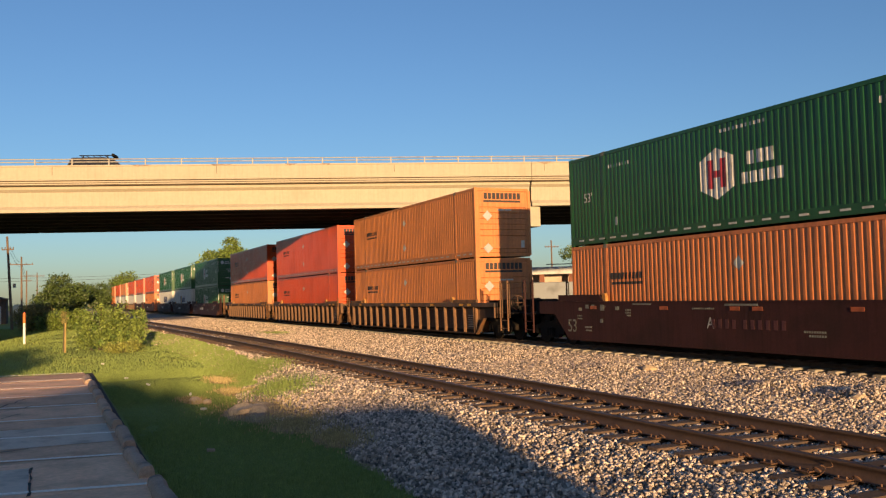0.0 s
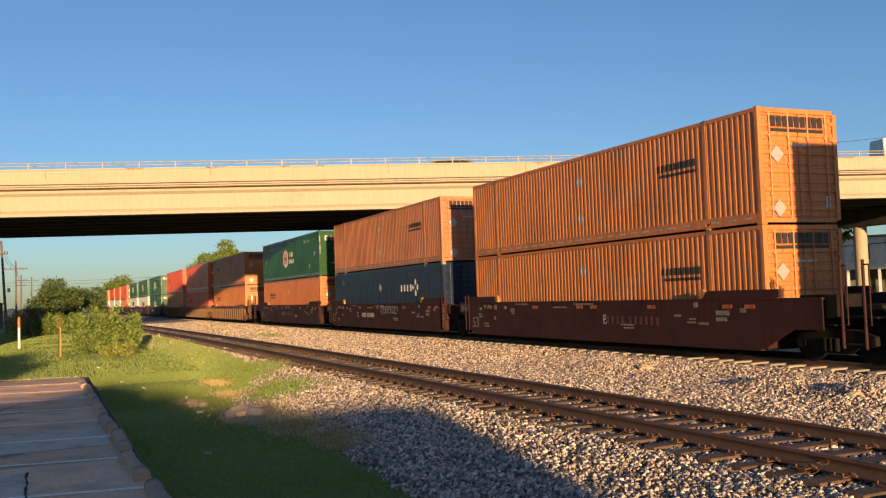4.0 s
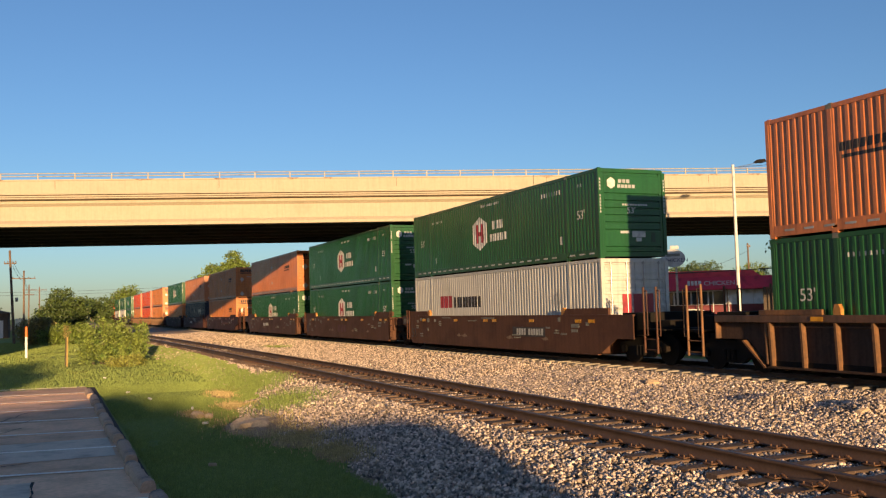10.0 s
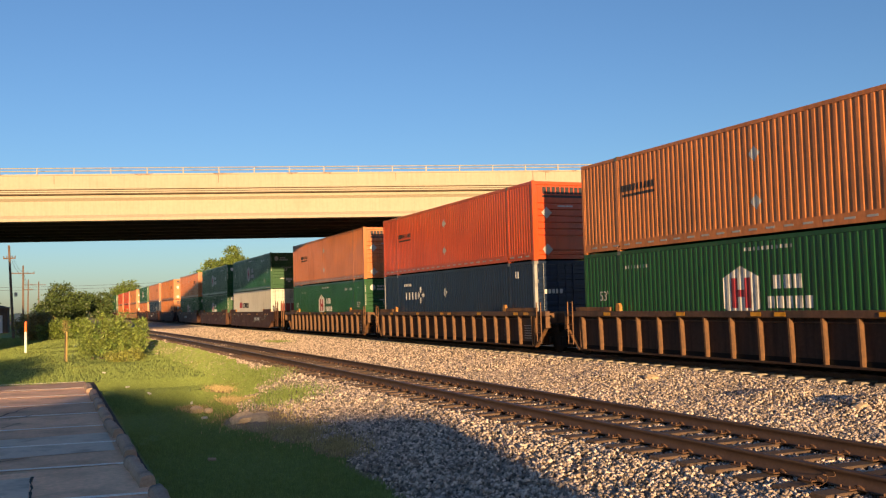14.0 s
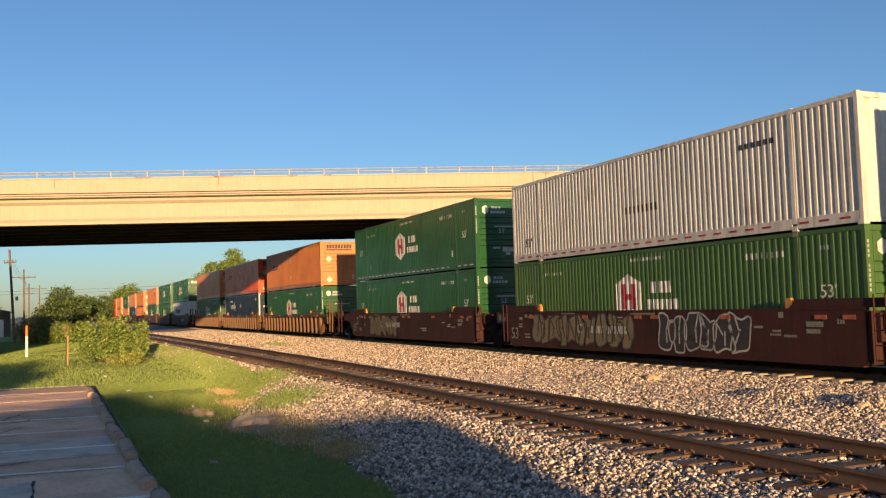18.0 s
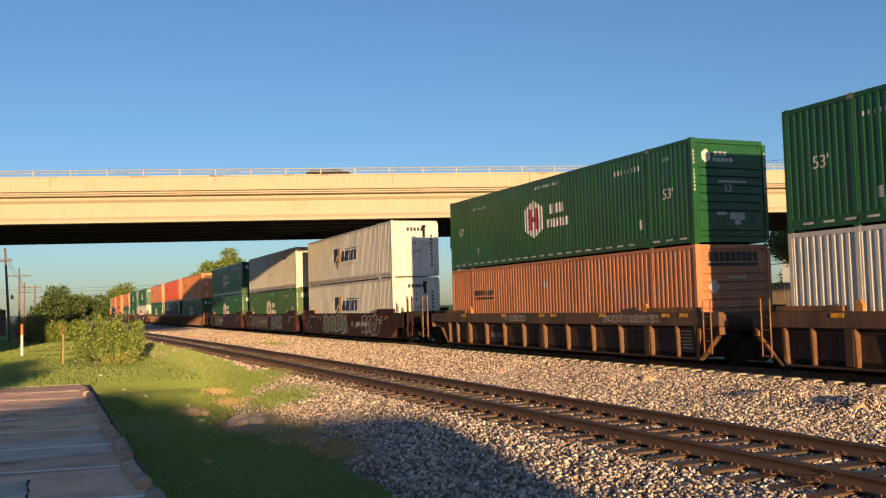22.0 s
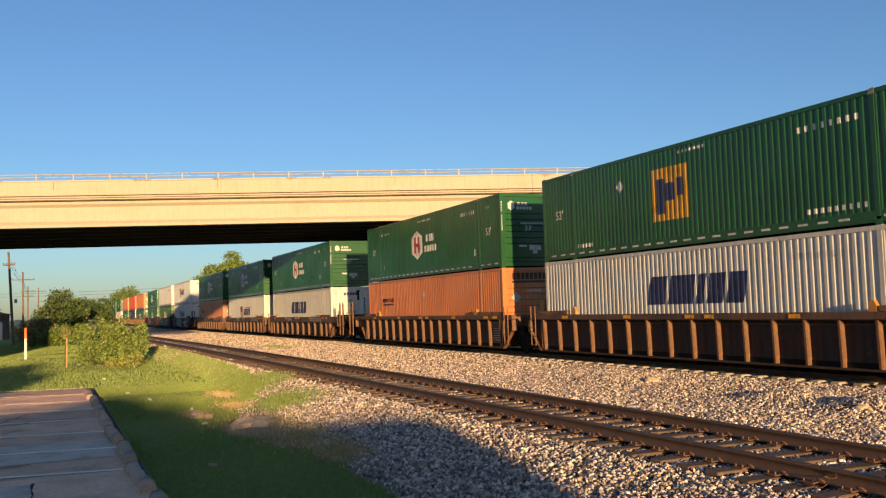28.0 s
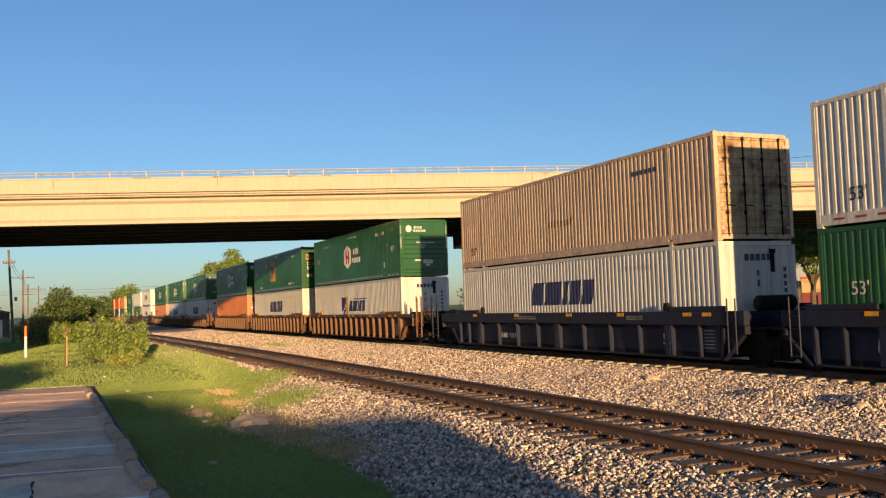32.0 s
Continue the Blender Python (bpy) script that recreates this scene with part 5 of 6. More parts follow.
ROAD = surface("asphalt", (0.055, 0.053, 0.052), 0.9, var=0.2, scale=0.6, fine=25, bump=0.3, other=(0.085, 0.08, 0.075))
GLASS = bpy.data.materials.new("window_glass")
GLASS.use_nodes = True
GLASS.node_tree.nodes["Principled BSDF"].inputs["Base Color"].default_value = (0.02, 0.022, 0.025, 1)
GLASS.node_tree.nodes["Principled BSDF"].inputs["Roughness"].default_value = 0.06


def stop_x(y):
    return 1.35 - 0.011 * (y - 13)


lot = thing("car_park", pose(0, 0, 0), "worn concrete car park paving with white bay lines", "paving", kind="structure")
part("bedding", boxes([(-40, 1.33, -14, 33.6, -0.10, 0.012)]), SEAM, lot)
LINES = [-13.65 + 2.62 * i for i in range(18)]
rng = random.Random(11)
for i, y in enumerate(LINES):
    for j in range(8):
        x1 = stop_x(y + 1.3) - 0.07 - j * 4.6
        part("slab", shared(("slab",), lambda: boxes([(-4.585, 0, 0.012, 2.628, -0.05, 0.03)], 0.006), SLAB), None, lot, at=pose(x1, y - 0.02, rng.uniform(-0.003, 0.003), 0, 0, 0))
    part("bay_line", shared(("bay_line",), lambda: boxes([(-5.2, 0, -0.062, 0.062, 0, 0.003)]), LINE), None, lot, at=pose(stop_x(y) - 0.13, y + 2.52 + 0.012 * i, 0.0385, 0, 0, -9.0))
part("patch", boxes([(-5.0, 1.0, 16.75, 19.25, 0.0340, 0.0365)]), surface("grey_mortar_patch", (0.66, 0.52, 0.40), 0.9, var=0.1, scale=1.5, fine=18, bump=0.2), lot, "pale grey patch of new concrete")
part("patch", boxes([(-5.0, -0.28, 12.7, 14.65, 0.0340, 0.0365)]), surface("pale_mortar_patch", (0.68, 0.54, 0.42), 0.9, var=0.1, scale=1.5, fine=18, bump=0.2), lot, "pale grey patch of new concrete")
for seed, x, y, turn, steps in ((1, -0.26, 12.5, 1.57, 9), (2, -2.4, 16.1, 0.15, 9), (3, -1.05, 21.1, 1.2, 4), (4, -1.05, 22.6, 1.0, 5), (5, -1.1, 23.55, 1.2, 9), (6, -0.3, 27.6, 0.2, 3)):
    rg = random.Random(seed)
    bm = bmesh.new()
    for i in range(steps):
        a = turn + rg.uniform(-0.32, 0.32) * (0.3 if seed == 1 else 1)
        nx, ny, w = x + 0.24 * math.cos(a), y + 0.24 * math.sin(a), rg.uniform(0.008, 0.024)
        d = Vector((-(ny - y), nx - x, 0)).normalized() * w
        bm.faces.new([bm.verts.new(Vector((*q, 0.0425)) + k * d) for q, k in (((x, y), 1), ((x, y), -1), ((nx, ny), -1), ((nx, ny), 1))])
        x, y = nx, ny
    bmesh.ops.recalc_face_normals(bm, faces=bm.faces[:])
    part("crack", bm, SEAM, lot, "dark jagged crack")


def stop_bm(seed):
    """A kerb stop with rounded shoulders and worn, chipped ends."""
    rg = random.Random(seed)
    bm = prism([(-0.105, 0), (-0.102, 0.07), (-0.08, 0.125), (-0.04, 0.15), (0.04, 0.15), (0.08, 0.125), (0.102, 0.07), (0.105, 0)], 0, 2.08 + rg.uniform(-0.05, 0.05))
    bmesh.ops.bevel(bm, geom=[e for e in bm.edges if abs(e.verts[0].co.y - e.verts[1].co.y) < 0.01], offset=0.035, segments=2, affect="EDGES")
    bmesh.ops.subdivide_edges(bm, edges=[e for e in bm.edges if abs(e.verts[0].co.y - e.verts[1].co.y) > 1], cuts=13)
    for v in bm.verts:
        k = 0.020 * noise.noise(v.co * 3.5 + Vector((seed * 9, 0, 0))) + 0.012 * noise.noise(v.co * 11 + Vector((seed * 5, 3, 0)))
        v.co += Vector((k, 2 * k, k if v.co.z > 0.02 else 0))
    return bm


rng = random.Random(4)
for i in range(17):
    y = -13.4 + 2.64 * i + rng.uniform(-0.05, 0.05)
    ob = tagged(new("kerb_stop", to_mesh("kerb_stop", stop_bm(i), KERB)), "weathered concrete kerb stop at the edge of the car park", "kerb", "kerb stops along the car park")
    ob.matrix_basis = pose(stop_x(y + 1.2) - 0.13 + rng.uniform(-0.02, 0.02), y, 0.030, 0, 0, 0.75 + rng.uniform(-1.4, 1.4))


def blades(name, count, area, height, width, seed, label, material=BLADE, lift=0.0):
    """Upright grass blades, one triangle each, in loose tufts."""
    rg = np.random.default_rng(seed)
    x, y = area(rg, count)
    keep = np.array([noise.noise((a * 0.9, b * 0.5, 7)) + 0.5 * noise.noise((a * 3, b * 3, 2)) > -0.75 for a, b in zip(x, y)])
    x, y = x[keep], y[keep]
    n = len(x)
    h = height * (0.5 + rg.random(n))
    a = rg.random(n) * np.pi
    dx, dy = np.cos(a) * width / 2, np.sin(a) * width / 2
    lx, ly = rg.normal(0, 0.35, n) * h, rg.normal(0, 0.35, n) * h
    z = np.full(n, -0.06) if not lift else np.array([max(-0.05, bed_z(a, b)) for a, b in zip(x, y)]) + lift
    v = np.stack([np.stack([x - dx, y - dy, z], 1), np.stack([x + dx, y + dy, z], 1), np.stack([x + lx, y + ly, z + h + 0.04], 1)], 1).reshape(-1, 3)
    f = np.arange(3 * n).reshape(-1, 3)
    return tagged(new(name, raw_mesh(name, v, f, material)), label, "grass", kind="stuff")


EDGE_Y = np.arange(-10, 140, 1.0)
EDGE_X = np.array([verge(v) for v in EDGE_Y])


def near_strip(rg, n):
    y = 5 + 27 * rg.random(n) ** 1.4
    return 1.40 + (np.interp(y, EDGE_Y, EDGE_X) + 0.35 * rg.random(n) - 1.40) * rg.random(n), y


def far_field(rg, n):
    y = 30 + 75 * rg.random(n) ** 1.3
    x = np.where(y < 33.8, 1.3, -9.0) + (np.interp(y, EDGE_Y, EDGE_X) + 0.3 - np.where(y < 33.8, 1.3, -9.0)) * rg.random(n)
    return x, y


blades("grass_blades", 200000, near_strip, 0.021, 0.010, 1, "short mown grass beside the car park")
blades("grass_blades", 130000, far_field, 0.028, 0.028, 2, "short grass of the sunlit verge")


def bank_strip(rg, n):
    y = 25 + 60 * rg.random(n) ** 1.5
    lo, hi = np.interp(y, EDGE_Y, EDGE_X), np.array([bank_edge(v) for v in y])
    return lo - 0.3 + (np.maximum(hi - lo, -0.2) + 0.3) * rg.random(n), y


blades("grass_blades", 45000, bank_strip, 0.03, 0.022, 4, "short grass on the ballast shoulder", lift=0.02)


def weed_patch(rg, n):
    k = rg.integers(0, 6, n)
    c = np.array([(5.0, 22.6), (5.7, 23.4), (5.8, 28.2), (6.4, 29.6), (5.6, 31.0), (12.5, 55.0)])[k]
    return c[:, 0] + rg.normal(0, 0.38, n), c[:, 1] + rg.normal(0, 0.9, n)


blades("weeds", 7500, weed_patch, 0.055, 0.025, 3, "green weeds growing through the ballast shoulder", lift=0.01)
SOIL = surface("dry_buff_soil", (0.36, 0.245, 0.145), 0.95, var=0.3, scale=1.8, fine=26, bump=0.7, depth=0.02, other=(0.20, 0.15, 0.075), cover=0.52)
PATCHES = ((3.95, 19.3, 0.75, 1.5, 0.12), (4.2, 17.0, 0.55, 1.0, 0.04), (4.4, 14.9, 0.35, 0.9, 0.03), (3.1, 22.6, 0.22, 0.45, 0.05), (4.6, 27.6, 0.28, 0.9, 0.05), (4.3, 24.0, 0.30, 0.8, 0.05))
for i, (x, y, rx, ry, h) in enumerate(PATCHES):
    v, f = [(x, y, max(-0.02, bed_z(x, y)) + h)], []
    for k in range(1, 7):
        for a in range(28):
            q = a * 2 * math.pi / 28
            r = k / 6 * (1 + 0.34 * noise.noise((2.2 * math.cos(q), 2.2 * math.sin(q), i * 3.7)) + 0.16 * noise.noise((6 * math.cos(q), 6 * math.sin(q), i * 1.3)))
            px, py = x + r * rx * math.cos(q), y + r * ry * math.sin(q)
            v.append((px, py, max(-0.03, bed_z(px, py)) + h * (1 - (k / 6) ** 2) + 0.05 * noise.noise((px * 4, py * 4, 1)) - (0.05 if k == 6 else 0)))
    for k in range(6):
        for a in range(28):
            b = (a + 1) % 28
            f.append((0, 1 + a, 1 + b) if k == 0 else (1 + (k - 1) * 28 + a, 1 + k * 28 + a, 1 + k * 28 + b, 1 + (k - 1) * 28 + b))
    me = bpy.data.meshes.new("soil_patch")
    me.from_pydata(v, [], f)
    me.materials.append(SOIL)
    me.shade_smooth()
    tagged(new("soil_patch", me), "bare buff soil between the grass and the ballast", "soil", kind="structure")


def straw(rg, n):
    c = np.array(PATCHES)[rg.integers(0, len(PATCHES), n)]
    a, r = rg.random(n) * 2 * np.pi, np.minimum(np.abs(rg.normal(0, 0.75, n)), 2.0)
    return c[:, 0] + r * c[:, 2] * np.cos(a), c[:, 1] + r * c[:, 3] * np.sin(a)


STRAW = surface("dry_straw", (0.42, 0.33, 0.16), 0.85, var=0.2, scale=0.9, fine=6, bump=0.0, other=(0.30, 0.24, 0.10), rand=-0.35, spec=0.2)
blades("dry_grass", 11000, straw, 0.018, 0.02, 9, "straw-coloured dry grass on bare soil", STRAW, 0.07)


def foliage(name, blobs, count, leaf, seed, material, top_heavy=0.0):
    """Leaves in clumps about the shells of several blobs (x, y, z, rx, ry, rz)."""
    rg = np.random.default_rng(seed)
    w = np.array([b[3] * b[5] for b in blobs])
    pick = rg.choice(len(blobs), size=count // 14, p=w / w.sum())
    b = np.array(blobs, dtype=float)[pick]
    d = rg.normal(size=(len(pick), 3))
    d /= np.linalg.norm(d, axis=1)[:, None]
    r = (0.45 + 0.6 * rg.random(len(pick)) ** 0.6)[:, None]
    clump = b[:, :3] + d * r * b[:, 3:6]
    c = np.repeat(clump, 14, axis=0) + rg.normal(size=(len(pick) * 14, 3)) * leaf * np.array([1.5, 1.5, 1.1])
    n = len(c)
    u = rg.normal(size=(n, 3))
    u /= np.linalg.norm(u, axis=1)[:, None]
    v = np.cross(u, rg.normal(size=(n, 3)))
    v /= np.linalg.norm(v, axis=1)[:, None]
    s = (leaf * (0.5 + 0.8 * rg.random(n)))[:, None]
    q = np.stack([c - u * s, c + v * s * 0.45, c + u * s, c - v * s * 0.45], 1).reshape(-1, 3)
    q[:, 2] = np.maximum(q[:, 2], 0.0)
    return raw_mesh(name, q, np.arange(4 * n).reshape(-1, 4), material)


def tree(name, x, y, h, r, seed, leaf, count, material, label, low=0.35, category="tree"):
    """A tapered trunk that forks into limbs, under a crown of leaf clumps with gaps."""
    rg = random.Random(seed)
    t = thing(name, pose(x, y, -0.05), label, category)
    bm = rod(bmesh.new(), (0, 0, 0), (0.08 * r, 0, h * 0.5), 0.05 * r + 0.08, 0.035 * r + 0.04, 9)
    blobs = []
    for i in range(7):
        a = i * 2.4 + rg.random()
        e = Vector((math.cos(a) * r * rg.uniform(0.3, 0.68), math.sin(a) * r * rg.uniform(0.3, 0.68), h * rg.uniform(low + 0.12, 0.84)))
        rod(bm, (0.04 * r, 0, h * rg.uniform(0.25, 0.48)), e, 0.02 * r + 0.02, 0.012, 6)
        k = rg.uniform(0.34, 0.52) * r
        blobs.append((e.x, e.y, e.z, k, k, k * 0.8))
    blobs.append((0, 0, h - 0.42 * r, 0.42 * r, 0.42 * r, 0.40 * r))
    part("trunk", bm, BARK, t)
    part("crown", foliage("crown", blobs, count, leaf, seed, material), None, t)
    return t


def shrub(name, x, y, blobs, seed, leaf, count, material, label, stems=14):
    rg = random.Random(seed)
    t = thing(name, pose(x, y, -0.04), label, "shrub")
    bm = bmesh.new()
    for i in range(stems):
        b = rg.choice(blobs)
        rod(bm, (b[0] * 0.6 + rg.uniform(-0.3, 0.3), b[1] * 0.6, 0), (b[0] + rg.uniform(-0.6, 0.6) * b[3], b[1] + rg.uniform(-0.6, 0.6) * b[4], b[2] + rg.uniform(0.3, 1.1) * b[5]), 0.022, 0.008, 5)
    part("branchwork", bm, BARK, t)
    part("foliage", foliage("foliage", blobs, count, leaf, seed, material), None, t)
    return t


shrub("bush", 2.85, 50.0, [(-1.15, 0.2, 0.85, 0.5, 0.6, 0.75), (-0.5, 0, 1.2, 0.55, 0.6, 0.95), (0.3, 0.3, 1.3, 0.65, 0.6, 0.85), (0.95, 0, 0.75, 0.48, 0.5, 0.55), (0.0, -0.5, 0.55, 0.85, 0.5, 0.45), *[(0.25 + 1.35 * math.sin(i * 2.4), 0.5 * math.cos(i * 1.7), 1.5 + 0.45 * math.sin(i * 4.1) - 0.4 * abs(math.sin(i * 2.4)), 0.11, 0.11, 0.62) for i in range(22)]], 5, 0.075, 12500, LEAF_MIXED, "leafy green bush beside the siding")
shrub("bush", 3.35, 46.6, [(0, 0, 0.22, 0.55, 0.6, 0.28), (0.45, 0.4, 0.25, 0.35, 0.5, 0.26), (-0.55, 0.4, 0.18, 0.4, 0.5, 0.22)], 6, 0.07, 1700, LEAF_YELLOW, "low yellow-green scrub in front of a bush", 8)
tree("tree", 1.2, 150, 7.0, 4.1, 21, 0.20, 11000, LEAF_DARK, "dense dark green tree beyond the grass", 0.12)
tree("tree", 4.2, 156, 5.2, 3.6, 22, 0.22, 6000, LEAF_DARK, "low dark green tree beyond the grass", 0.05)
shrub("bush", -1.7, 92, [(0, 0, 1.2, 1.35, 1.2, 1.25), (1.0, 0, 1.35, 1.0, 1.2, 1.1)], 23, 0.12, 5200, LEAF_DRY, "straw-coloured scrub below a tree", 10)
shrub("bush", 0.75, 90, [(0, 0, 0.95, 1.25, 1.1, 1.0), (1.5, 0.5, 0.9, 1.15, 1.0, 1.0), (-1.2, 0, 0.65, 0.9, 0.9, 0.75)], 24, 0.11, 6500, LEAF, "yellow-green scrub along the verge", 10)
tree("tree", -11.5, 165, 5.6, 4.6, 25, 0.25, 5000, LEAF_DARK, "round dark tree across the road", 0.1)
tree("tree", -19, 175, 6.2, 4.6, 26, 0.25, 4000, LEAF_DARK, "round dark tree across the road", 0.1)
tree("tree", 13.2, 275, 8.2, 5.4, 27, 0.32, 5000, LEAF_DARK, "distant dark tree beside the line", 0.1)
tree("tree", 20.5, 285, 10.6, 6.0, 28, 0.32, 6000, LEAF, "distant green tree beside the line", 0.2)
tree("tree", 26.6, 285, 9.0, 5.0, 29, 0.32, 4500, LEAF, "distant green tree beside the line", 0.2)
tree("tree", 26.9, 148, 12.4, 2.7, 30, 0.17, 7500, LEAF, "tall green tree behind the overpass", 0.5)
tree("tree", 25.4, 160, 11.0, 3.4, 31, 0.20, 6500, LEAF, "green tree behind the overpass", 0.3)
tree("tree", 30.6, 150, 10.2, 3.6, 32, 0.20, 6000, LEAF, "green tree behind the overpass", 0.4)
tree("tree", 60.4, 95.0, 8.6, 3.6, 35, 0.15, 11000, LEAF, "rounded green tree behind a row of shops", 0.15)
tree("tree", 71.8, 105.0, 9.6, 4.0, 36, 0.15, 12000, LEAF_DARK, "dark rounded tree behind a row of shops", 0.15)
tree("tree", 61.5, 61.2, 9.2, 4.2, 33, 0.16, 15000, LEAF, "spreading green tree beyond the overpass", 0.50)
for i, (x, y, h) in enumerate(((101, 142, 8.5), (108, 136, 9.5), (116, 131, 9.0), (123, 122, 10.0), (131, 116, 9.0), (95, 150, 7.0))):
    tree("tree", x, y, h, 5.4, 40 + i, 0.2, 8500, LEAF_DARK if i % 2 else LEAF, "distant green tree on the horizon", 0.15)
for i in range(26):
    x = -150 + i * 14 + 5 * math.sin(i * 3.1)
    if not -16 < x < 40:
        tree("tree", x, 330 + 20 * math.sin(i * 1.7), 9 + 2 * math.sin(i * 2.3), 7.5, 60 + i, 0.5, 1500, LEAF_DARK, "distant tree on the horizon", 0.05)

# ---- posts, poles and wires by the grass ----
marker = thing("marker_post", pose(-1.47, 62.4, -0.04), "white utility marker post with an orange top", "post")
part("post", rod(bmesh.new(), (0, 0, 0), (0, 0, 1.30), 0.075, n=14), surface("white_plastic", (0.72, 0.72, 0.70), 0.5, var=0.05, scale=2, fine=20, bump=0.02), marker)
part("cap", rod(rod(bmesh.new(), (0, 0, 1.30), (0, 0, 1.92), 0.078, n=14), (0, 0, 1.92), (0, 0, 1.97), 0.078, 0.03, n=14), surface("orange_plastic", (0.72, 0.16, 0.03), 0.5, var=0.05, scale=2, fine=20, bump=0.02), marker, "orange cap")
stake = tagged(new("stake", to_mesh("stake", boxes([(-0.035, 0.035, -0.03, 0.03, -0.1, 1.46)], 0.008), surface("yellowed_timber", (0.36, 0.25, 0.085), 0.8, var=0.2, scale=2, fine=25, bump=0.3))), "thin yellow timber stake in the grass", "stake")
stake.matrix_basis = pose(0.68, 49.2, -0.03, 0, 0.8, 20)
weed = thing("dry_weed", pose(0.62, 50.2, -0.03), "tall brown dry weed in the grass", "weed")
part("stalk", rod(rod(bmesh.new(), (0, 0, 0), (0.03, 0, 1.9), 0.03, 0.015, 6), (0, 0, 0.6), (0.12, 0, 1.6), 0.018, 0.01, 5), BARK, weed)
part("seed_head", foliage("seed_head", [(0.03, 0, 1.75, 0.10, 0.10, 0.40)], 260, 0.05, 8, LEAF_DRY), None, weed)
cabinet = thing("utility_sign", pose(-3.78, 128.0, -0.03), "pale cream box sign on a short post", "sign")
part("post", boxes([(-0.24, 0.06, -0.06, 0.06, 0, 1.26)], 0.01), PLASTER, cabinet)
part("board", boxes([(-0.52, 0.38, -0.08, 0.08, 1.262, 2.48)], 0.02), surface("cream_paint", (0.62, 0.58, 0.46), 0.6, var=0.06, scale=2, fine=18, bump=0.05), cabinet)


def utility_pole(x, y, h, arms, label, lean=0.0):
    p = thing("utility_pole", pose(x, y, -0.1, 0, lean, 0), label, "pole", "utility poles along the road")
    part("pole", rod(bmesh.new(), (0, 0, 0), (0, 0, h), 0.145, 0.10, 12), POLE_WOOD, p)
    for z, w in arms:
        arm = part("crossarm", boxes([(-w, w, -0.19, -0.09, z - 0.06, z + 0.06)], 0.01), POLE_WOOD, p)
        for k in (-0.92, -0.4, 0.4, 0.92):
            part("insulator", shared(("insulator",), lambda: rod(rod(bmesh.new(), (0, 0, 0), (0, 0, 0.10), 0.05, 0.07, 8), (0, 0, 0.10), (0, 0, 0.2), 0.07, 0.03, 8), STEEL), None, arm, at=pose(k * w, -0.14, z + 0.06))
    return p


first = utility_pole(-3.45, 100, 9.3, ((8.0, 0.55),), "leaning brown timber utility pole by the road", -2.6)
part("transformer", rod(bmesh.new(), (0.42, -0.1, 4.2), (0.42, -0.1, 4.6), 0.14, n=12), STEEL, first)
utility_pole(-3.62, 140, 9.2, ((8.1, 1.5),), "timber utility pole with a pale crossarm by the road")
utility_pole(-4.1, 190, 8.9, ((7.9, 1.1), (7.0, 0.9)), "distant timber utility pole by the road", 0.5)
utility_pole(-2.4, 205, 9.0, ((8.3, 1.4),), "distant timber utility pole by the road")
utility_pole(86.4, 97.0, 10.1, ((9.6, 0.28),), "distant dark timber pole behind the restaurant")
utility_pole(70.2, 121.1, 10.2, ((9.2, 1.2),), "distant timber pole with a crossarm")
WIRE = surface("black_cable", (0.02, 0.02, 0.02), 0.6, var=0.1, scale=1, fine=5, bump=0.0)


def wire(a, b, sag, r=0.012, label="thin black overhead cable"):
    """One cable, hanging a little between its ends."""
    a, b = Vector(a), Vector(b)
    side = (b - a).cross(Vector((0, 0, 1))).normalized()
    v = []
    for i in range(15):
        c = a.lerp(b, i / 14) - Vector((0, 0, sag * 4 * (i / 14) * (1 - i / 14)))
        v += [c + r * (math.cos(k * 1.2566) * side + math.sin(k * 1.2566) * Vector((0, 0, 1))) for k in range(5)]
    f = [(5 * i + k, 5 * i + (k + 1) % 5, 5 * i + 5 + (k + 1) % 5, 5 * i + 5 + k) for i in range(14) for k in range(5)]
    return tagged(new("overhead_cable", raw_mesh("overhead_cable", [tuple(q) for q in v], f, WIRE)), label, "cable", "overhead cables")


for dz in (0.0, 0.55):
    wire((-3.6, 140, 8.3 - dz), (-4.0, 190, 8.0 - dz), 0.5, 0.02)
    wire((-3.6, 100, 8.2 - dz), (-3.6, 140, 8.2 - dz), 0.4, 0.016)
    wire((-16, 222, 7.6 + 1.2 * dz), (60, 215, 10.0 + 1.2 * dz), 0.8, 0.028)
wire((34.2, 39.2, 9.6), (64, 25, 12.6), 0.4, 0.012)
wire((52.0, 78.0, 5.9), (86.4, 97, 9.0), 1.6, 0.02)
wire((48, 84, 5.2), (104, 60, 8.2), 0.8, 0.05)

# ---- road across the grass ----
road = tagged(new("road", strip("road", lambda y: [-30 + 0.02 * y, -20, -12, -7.6], [40, 80, 110, 150, 200, 300, 420], lambda x, y: 0.045, ROAD)), "grey asphalt road beyond the grass", "road", kind="structure")

# unseen dark strip, added to lessen light bounced up under the overpass
street = tagged(new("road", strip("road", [26.0, 34.0, 40.0, 47.0], [-300, -100, -20, 20, 60, 100, 200, 420], lambda x, y: 0.03, ROAD)), "dark asphalt street beyond the railway", "road", kind="structure")

CAR_WHITE = surface("white_car_paint", (0.592, 0.584, 0.560), 0.28, var=0.02, scale=1, fine=8, bump=0.0, coat=0.6)
CAR_DARK = surface("dark_car_paint", (0.022, 0.020, 0.020), 0.25, var=0.05, scale=1, fine=8, bump=0.0, coat=0.6)
CAR_SILVER = surface("grey_car_paint", (0.10, 0.10, 0.105), 0.28, metal=0.4, var=0.03, scale=1, fine=8, bump=0.0, coat=0.6)
TYRE = surface("tyre_rubber", (0.02, 0.02, 0.02), 0.85, var=0.1, scale=5, fine=30, bump=0.1)
